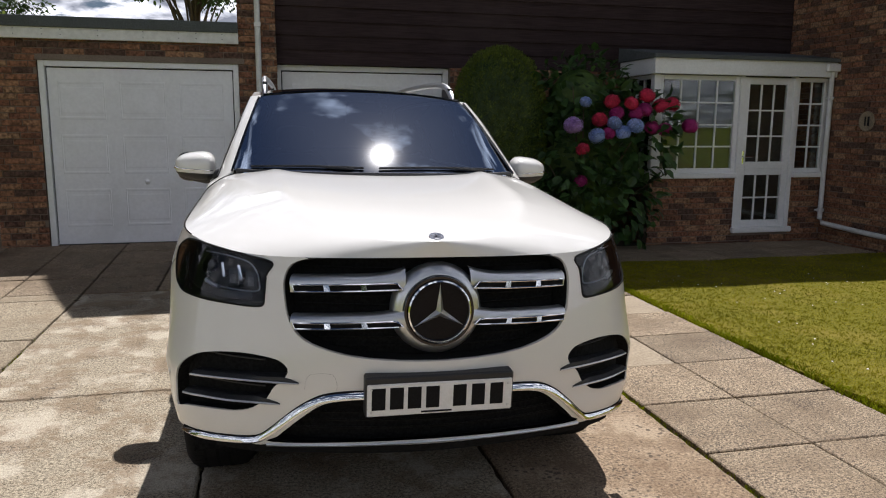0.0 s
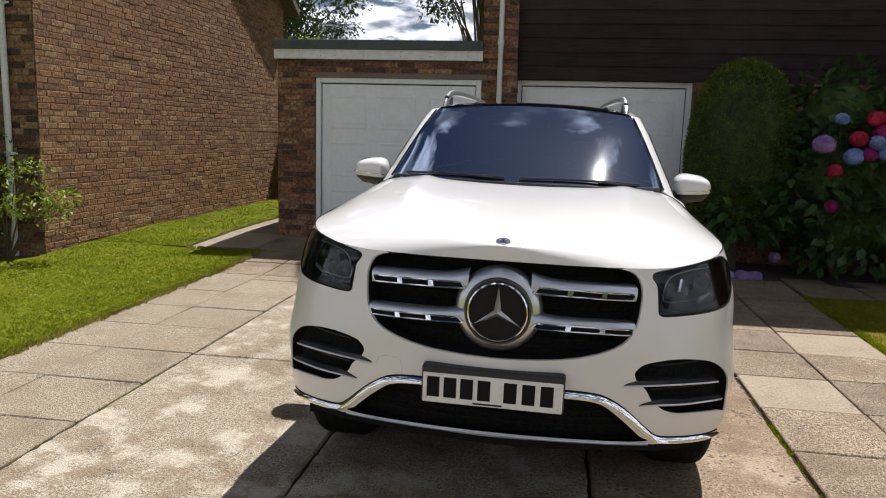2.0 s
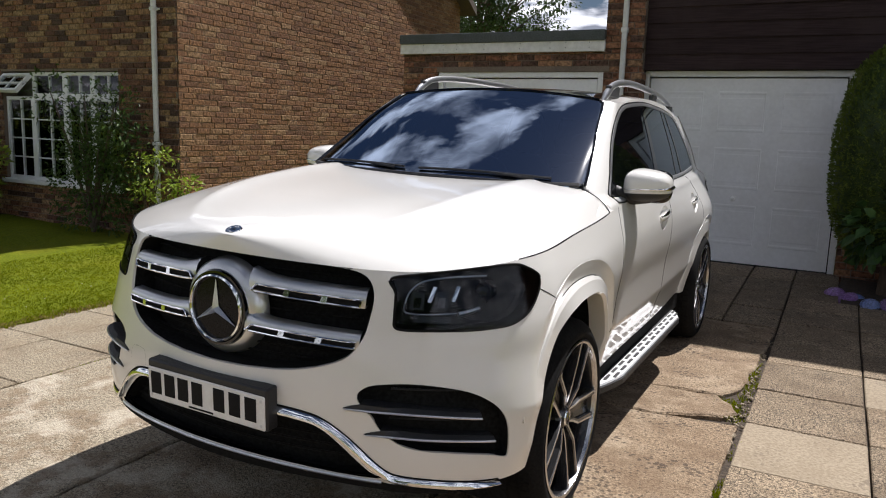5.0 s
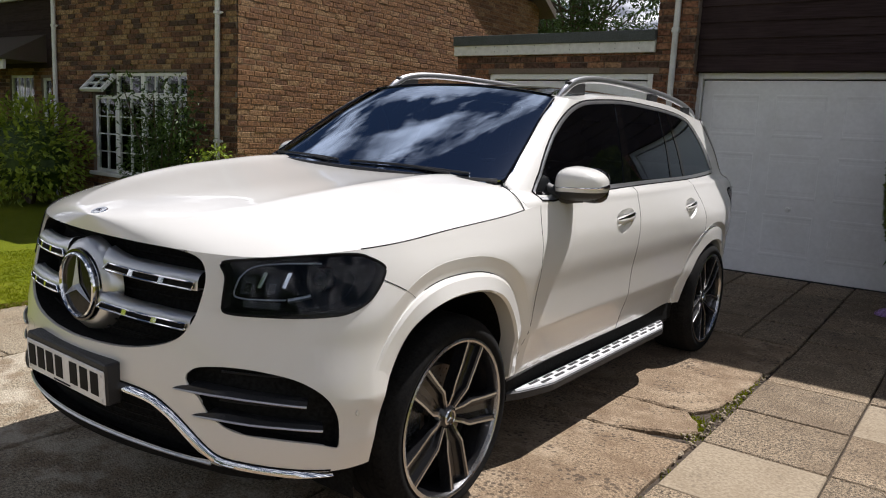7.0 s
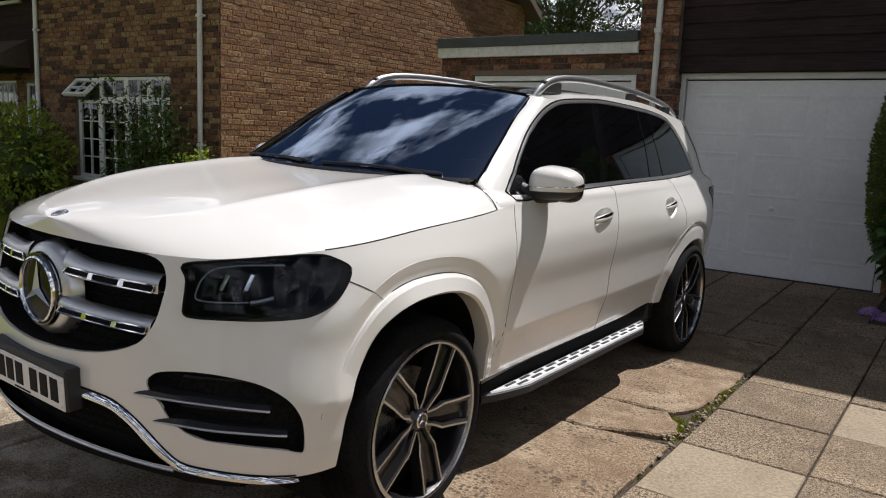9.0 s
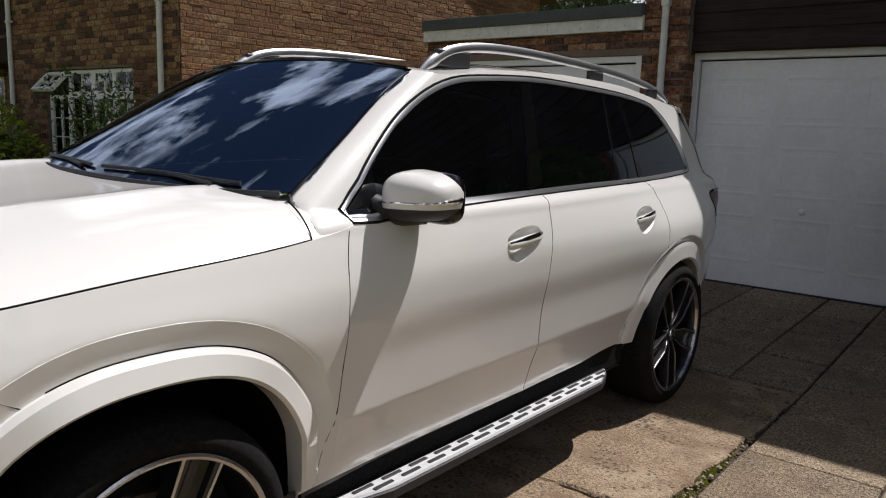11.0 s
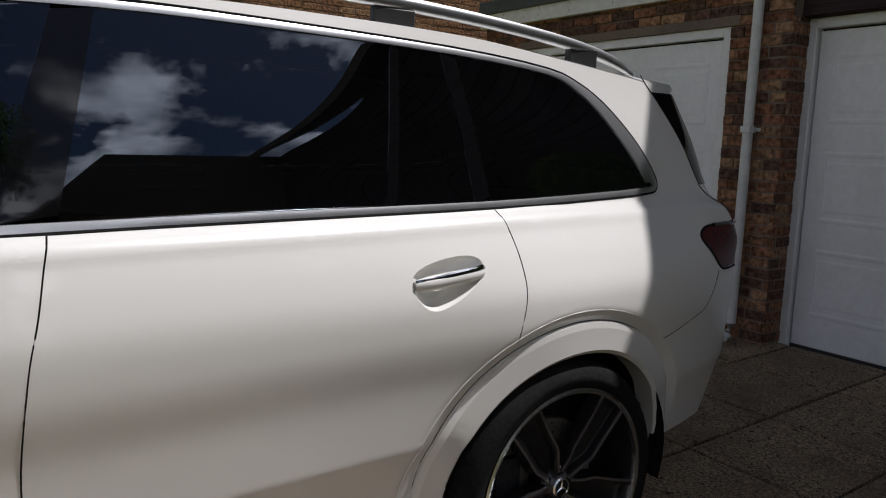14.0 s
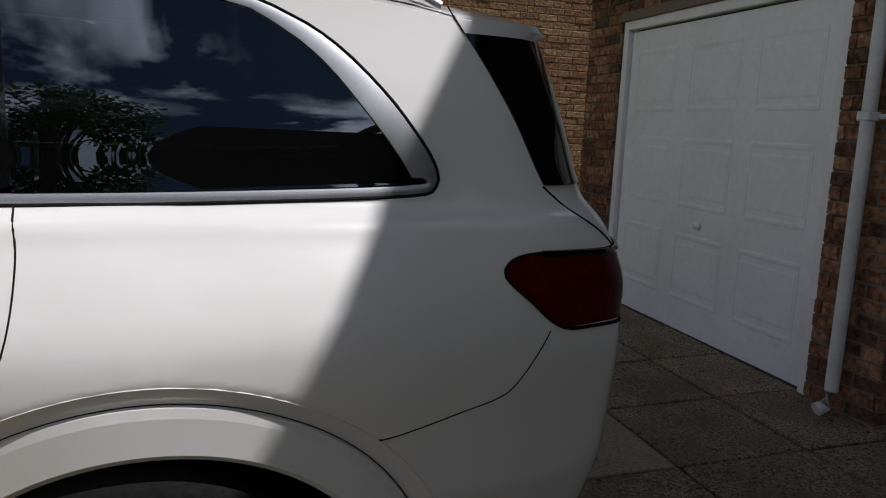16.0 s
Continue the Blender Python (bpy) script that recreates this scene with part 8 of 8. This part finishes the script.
tagged(solid("pebbles", pebble_v, pebble_f, SLAB_PLAIN), "small buff pebbles along the broken concrete edge", "pebbles", "", "stuff")
tagged(solid("leaf_litter", litter_v, litter_f, SOIL), "dry dark leaf bits scattered on the paving", "leaf litter", "", "stuff")
daisy_v, daisy_f = [], []
for _ in range(120):
    x, y = (g.uniform(2.9, 6.0), g.uniform(0.3, 4.5)) if g.random() < 0.6 else (g.uniform(-5.5, -3.7), g.uniform(1.5, 5.0))
    z = hgt(x, y, 6 if x > 0 else 3) + 0.026
    b, s = len(daisy_v), 0.008
    daisy_v += [(x - s, y, z), (x, y - s, z), (x + s, y, z + 0.002), (x, y + s, z + 0.002)]
    daisy_f.append((b, b + 1, b + 2, b + 3))
tagged(solid("daisies", daisy_v, daisy_f, PLATE), "tiny white daisies in the lawn", "flowers", "", "stuff")

# ---- paving, laid slab by slab ----
def plate_mesh(name, w, d, h, material, cut=0.006):
    bm = bevel_box((-w / 2, -d / 2, -h), (w / 2, d / 2, 0), cut)
    me = bpy.data.meshes.new(name)
    bm.to_mesh(me)
    bm.free()
    me.materials.append(material)
    return me


slab_rng = random.Random(5)
slab_meshes = {}


def lay_slabs(parent, xs, ys, gap=0.012, plain=(), z=0.0, stone=None):
    for i in range(len(xs) - 1):
        for j in range(len(ys) - 1):
            w, d = round(xs[i + 1] - xs[i] - gap, 3), round(ys[j + 1] - ys[j] - gap, 3)
            mt = SLAB_PLAIN if (i, j) in plain else stone or SLAB
            key = (w, d, mt.name)
            if key not in slab_meshes:
                slab_meshes[key] = plate_mesh("slab", w, d, 0.045, mt)
            ob = new("slab", slab_meshes[key])
            ob.parent = parent
            cx, cy = (xs[i] + xs[i + 1]) / 2, (ys[j] + ys[j + 1]) / 2
            ob.location = (cx + slab_rng.uniform(-0.002, 0.002), cy, z + rise(cx, cy) + slab_rng.uniform(-0.003, 0.003))
            ob.rotation_euler = (rise(cx, cy + 0.5) - rise(cx, cy - 0.5) + slab_rng.uniform(-0.004, 0.004), slab_rng.uniform(-0.004, 0.004), slab_rng.uniform(-0.004, 0.004))


steps = lambda a, b, p: [round(a + p * i, 4) for i in range(int(round((b - a) / p)) + 1)]
lay_slabs(drive, [-3.60, -2.935, -2.275], steps(-11.605, 4.52, 0.645), 0.009, stone=SLAB_PALE)
right_rows = steps(-11.8, 5.0, 0.645)
k0 = min(range(len(right_rows)), key=lambda i: abs(right_rows[i] - 1.745))
right_rows = [y + 1.745 - right_rows[k0] for y in right_rows]
lay_slabs(drive, [1.465, 2.065, 2.735], right_rows, plain={(0, k0), (1, k0 + 2)})
y_ap = right_rows[-1]
lay_slabs(drive, [-3.60, -2.935, -2.275, -1.62, -0.97, -0.31, 0.36, 1.02], [4.755, 5.41, 6.07, 6.735, 7.395], 0.018, plain={(4, 1)})
lay_slabs(drive, [1.02, 1.465], [4.755, 5.41, 6.07, 6.735, 7.395], 0.018)
lay_slabs(drive, [1.465, 2.065, 2.735], [y_ap, 5.52, 5.97])
lay_slabs(drive, [1.465, 1.90], [5.97, 6.6, 7.395])
lay_slabs(path_bed, [-4.44, -3.61], [6.03, 6.69, 7.35], stone=SLAB_PALE)
lay_slabs(path_bed, [-4.44, -3.70], steps(7.35, 13.0, 0.66), stone=SLAB_PALE)
lay_slabs(porch_bed, steps(2.80, 6.95, 0.69), [5.27, 5.82, 6.34])
lay_slabs(drive, [-3.60, -2.935, -2.275], [4.52, 4.755], stone=SLAB_PALE)


def concrete_bay(parent, poly, z=0.0, rough_edge=0.006, seed=0, thick=0.05, mix=CONCRETE):
    """A cast concrete bay with chipped, uneven edges."""
    rng = random.Random(seed)
    pts = []
    for i, p in enumerate(poly):
        q = poly[(i + 1) % len(poly)]
        n = max(1, int(math.dist(p, q) / 0.05))
        for k in range(n):
            t = k / n
            pts.append((p[0] + (q[0] - p[0]) * t + rng.uniform(-1, 1) * rough_edge, p[1] + (q[1] - p[1]) * t + rng.uniform(-1, 1) * rough_edge))
    inner = grow(pts, -0.012)
    k = len(pts)
    verts = [(x, y, z) for x, y in inner] + [(x, y, z - 0.010) for x, y in pts] + [(x, y, z - thick) for x, y in pts]
    faces = [tuple(range(k))]
    for r in range(2):
        for i in range(k):
            faces.append((r * k + i, (r + 1) * k + i, (r + 1) * k + (i + 1) % k, r * k + (i + 1) % k))
    solid("concrete_bay", verts, faces, mix, parent)


bays_y = [-12.0, -8.4, -4.9, -1.6, 1.935, 4.745]
for i, (xa, xb) in enumerate(((-2.262, -0.92), (-0.905, 0.402), (0.418, 1.45))):
    for j in range(5):
        ya, yb = bays_y[j], bays_y[j + 1] - 0.014
        if i == 2 and j == 3:
            concrete_bay(drive, [(xa, ya), (xb, ya), (xb - 0.01, 1.93), (1.44, 2.30), (1.20, 2.27), (0.95, 2.23), (0.70, 2.24), (xa, 2.20)], seed=31, mix=CONCRETE_BROWN)
        elif i == 2 and j == 4:
            concrete_bay(drive, [(xa, 2.225), (0.72, 2.26), (1.0, 2.25), (1.14, 2.32), (1.34, 2.39), (1.42, 2.50), (1.37, 2.63), (1.28, 2.745), (1.02, 2.74), (0.74, 2.70), (xa, 2.68)], rough_edge=0.010, seed=32, mix=CONCRETE_BROWN)
            concrete_bay(drive, [(xa, 2.695), (0.76, 2.715), (1.03, 2.755), (1.29, 2.775), (1.38, 2.93), (1.41, 3.15), (1.40, 3.32), (1.425, 3.55), (1.41, 3.75), (1.44, 4.0), (xb, yb), (xa, yb)], rough_edge=0.010, seed=33, mix=CONCRETE_BROWN)
        else:
            concrete_bay(drive, [(xa, ya), (xb, ya), (xb, yb), (xa, yb)], seed=i * 7 + j, mix=CONCRETE_BROWN if i == 2 else CONCRETE)


# ---- bricks ----
def lay_bricks(job):
    ob, length, height, holes, material, near = job
    L, H, J = 0.215, 0.065, 0.010
    rng = random.Random(hash(round(length * 1000)) % 1000)
    meshes = {}
    verts, faces, singles = [], [], 0
    course = 0
    z = 0.004
    while z < height - 0.02:
        z1 = min(z + H, height)
        spans = [(0.0, length)]
        for h in holes:
            if h[2] < z1 - 0.01 and h[3] > z + 0.01:
                spans = [s for a, b in spans for s in ((a, min(b, h[0])), (max(a, h[1]), b)) if s[1] - s[0] > 0.02]
        for a, b in spans:
            u = -((L + J) / 2) * (course % 2) - (0.03 * ((course * 7) % 3))
            while u < b:
                u0, u1 = max(a, u), min(b, u + L)
                u += L + J
                if u1 - u0 < 0.03:
                    continue
                p = rng.uniform(-0.003, 0.004)
                dz = rng.uniform(-0.0025, 0.0025)
                if near and near[0] <= u0 and u1 <= near[1] and near[2] <= z and z1 <= near[3] and singles < 300:
                    key = round(u1 - u0, 3)
                    if key not in meshes:
                        w, h2, c = key / 2, (z1 - z) / 2, 0.004
                        vv = [(-w + c, 0, -h2 + c), (w - c, 0, -h2 + c), (w - c, 0, h2 - c), (-w + c, 0, h2 - c), (-w, 0.004, -h2), (w, 0.004, -h2), (w, 0.004, h2), (-w, 0.004, h2), (-w, 0.02, -h2), (w, 0.02, -h2), (w, 0.02, h2), (-w, 0.02, h2)]
                        ff = [(0, 1, 2, 3)] + [(r * 4 + j, r * 4 + 4 + j, r * 4 + 4 + (j + 1) % 4, r * 4 + (j + 1) % 4) for r in range(2) for j in range(4)]
                        meshes[key] = mesh_of("brick", vv, ff, material)
                    k = new("brick", meshes[key])
                    k.parent = ob
                    k.location = ((u0 + u1) / 2, -p, (z + z1) / 2 + dz)
                    singles += 1
                else:
                    b0, c = len(verts), 0.004
                    verts += [(u0 + c, -p, z + c + dz), (u1 - c, -p, z + c + dz), (u1 - c, -p, z1 - c + dz), (u0 + c, -p, z1 - c + dz), (u0, -p + 0.004, z + dz), (u1, -p + 0.004, z + dz), (u1, -p + 0.004, z1 + dz), (u0, -p + 0.004, z1 + dz),
                              (u0, 0.02, z + dz), (u1, 0.02, z + dz), (u1, 0.02, z1 + dz), (u0, 0.02, z1 + dz)]
                    faces.append((b0, b0 + 1, b0 + 2, b0 + 3))
                    for r in (0, 4):
                        faces += [(b0 + r + j, b0 + r + 4 + j, b0 + r + 4 + (j + 1) % 4, b0 + r + (j + 1) % 4) for j in range(4)]
        z += H + J
        course += 1
    rest = solid("brickwork", verts, faces, material, ob)
    rest["kind"] = "stuff"


for job in brick_jobs:
    lay_bricks(job)
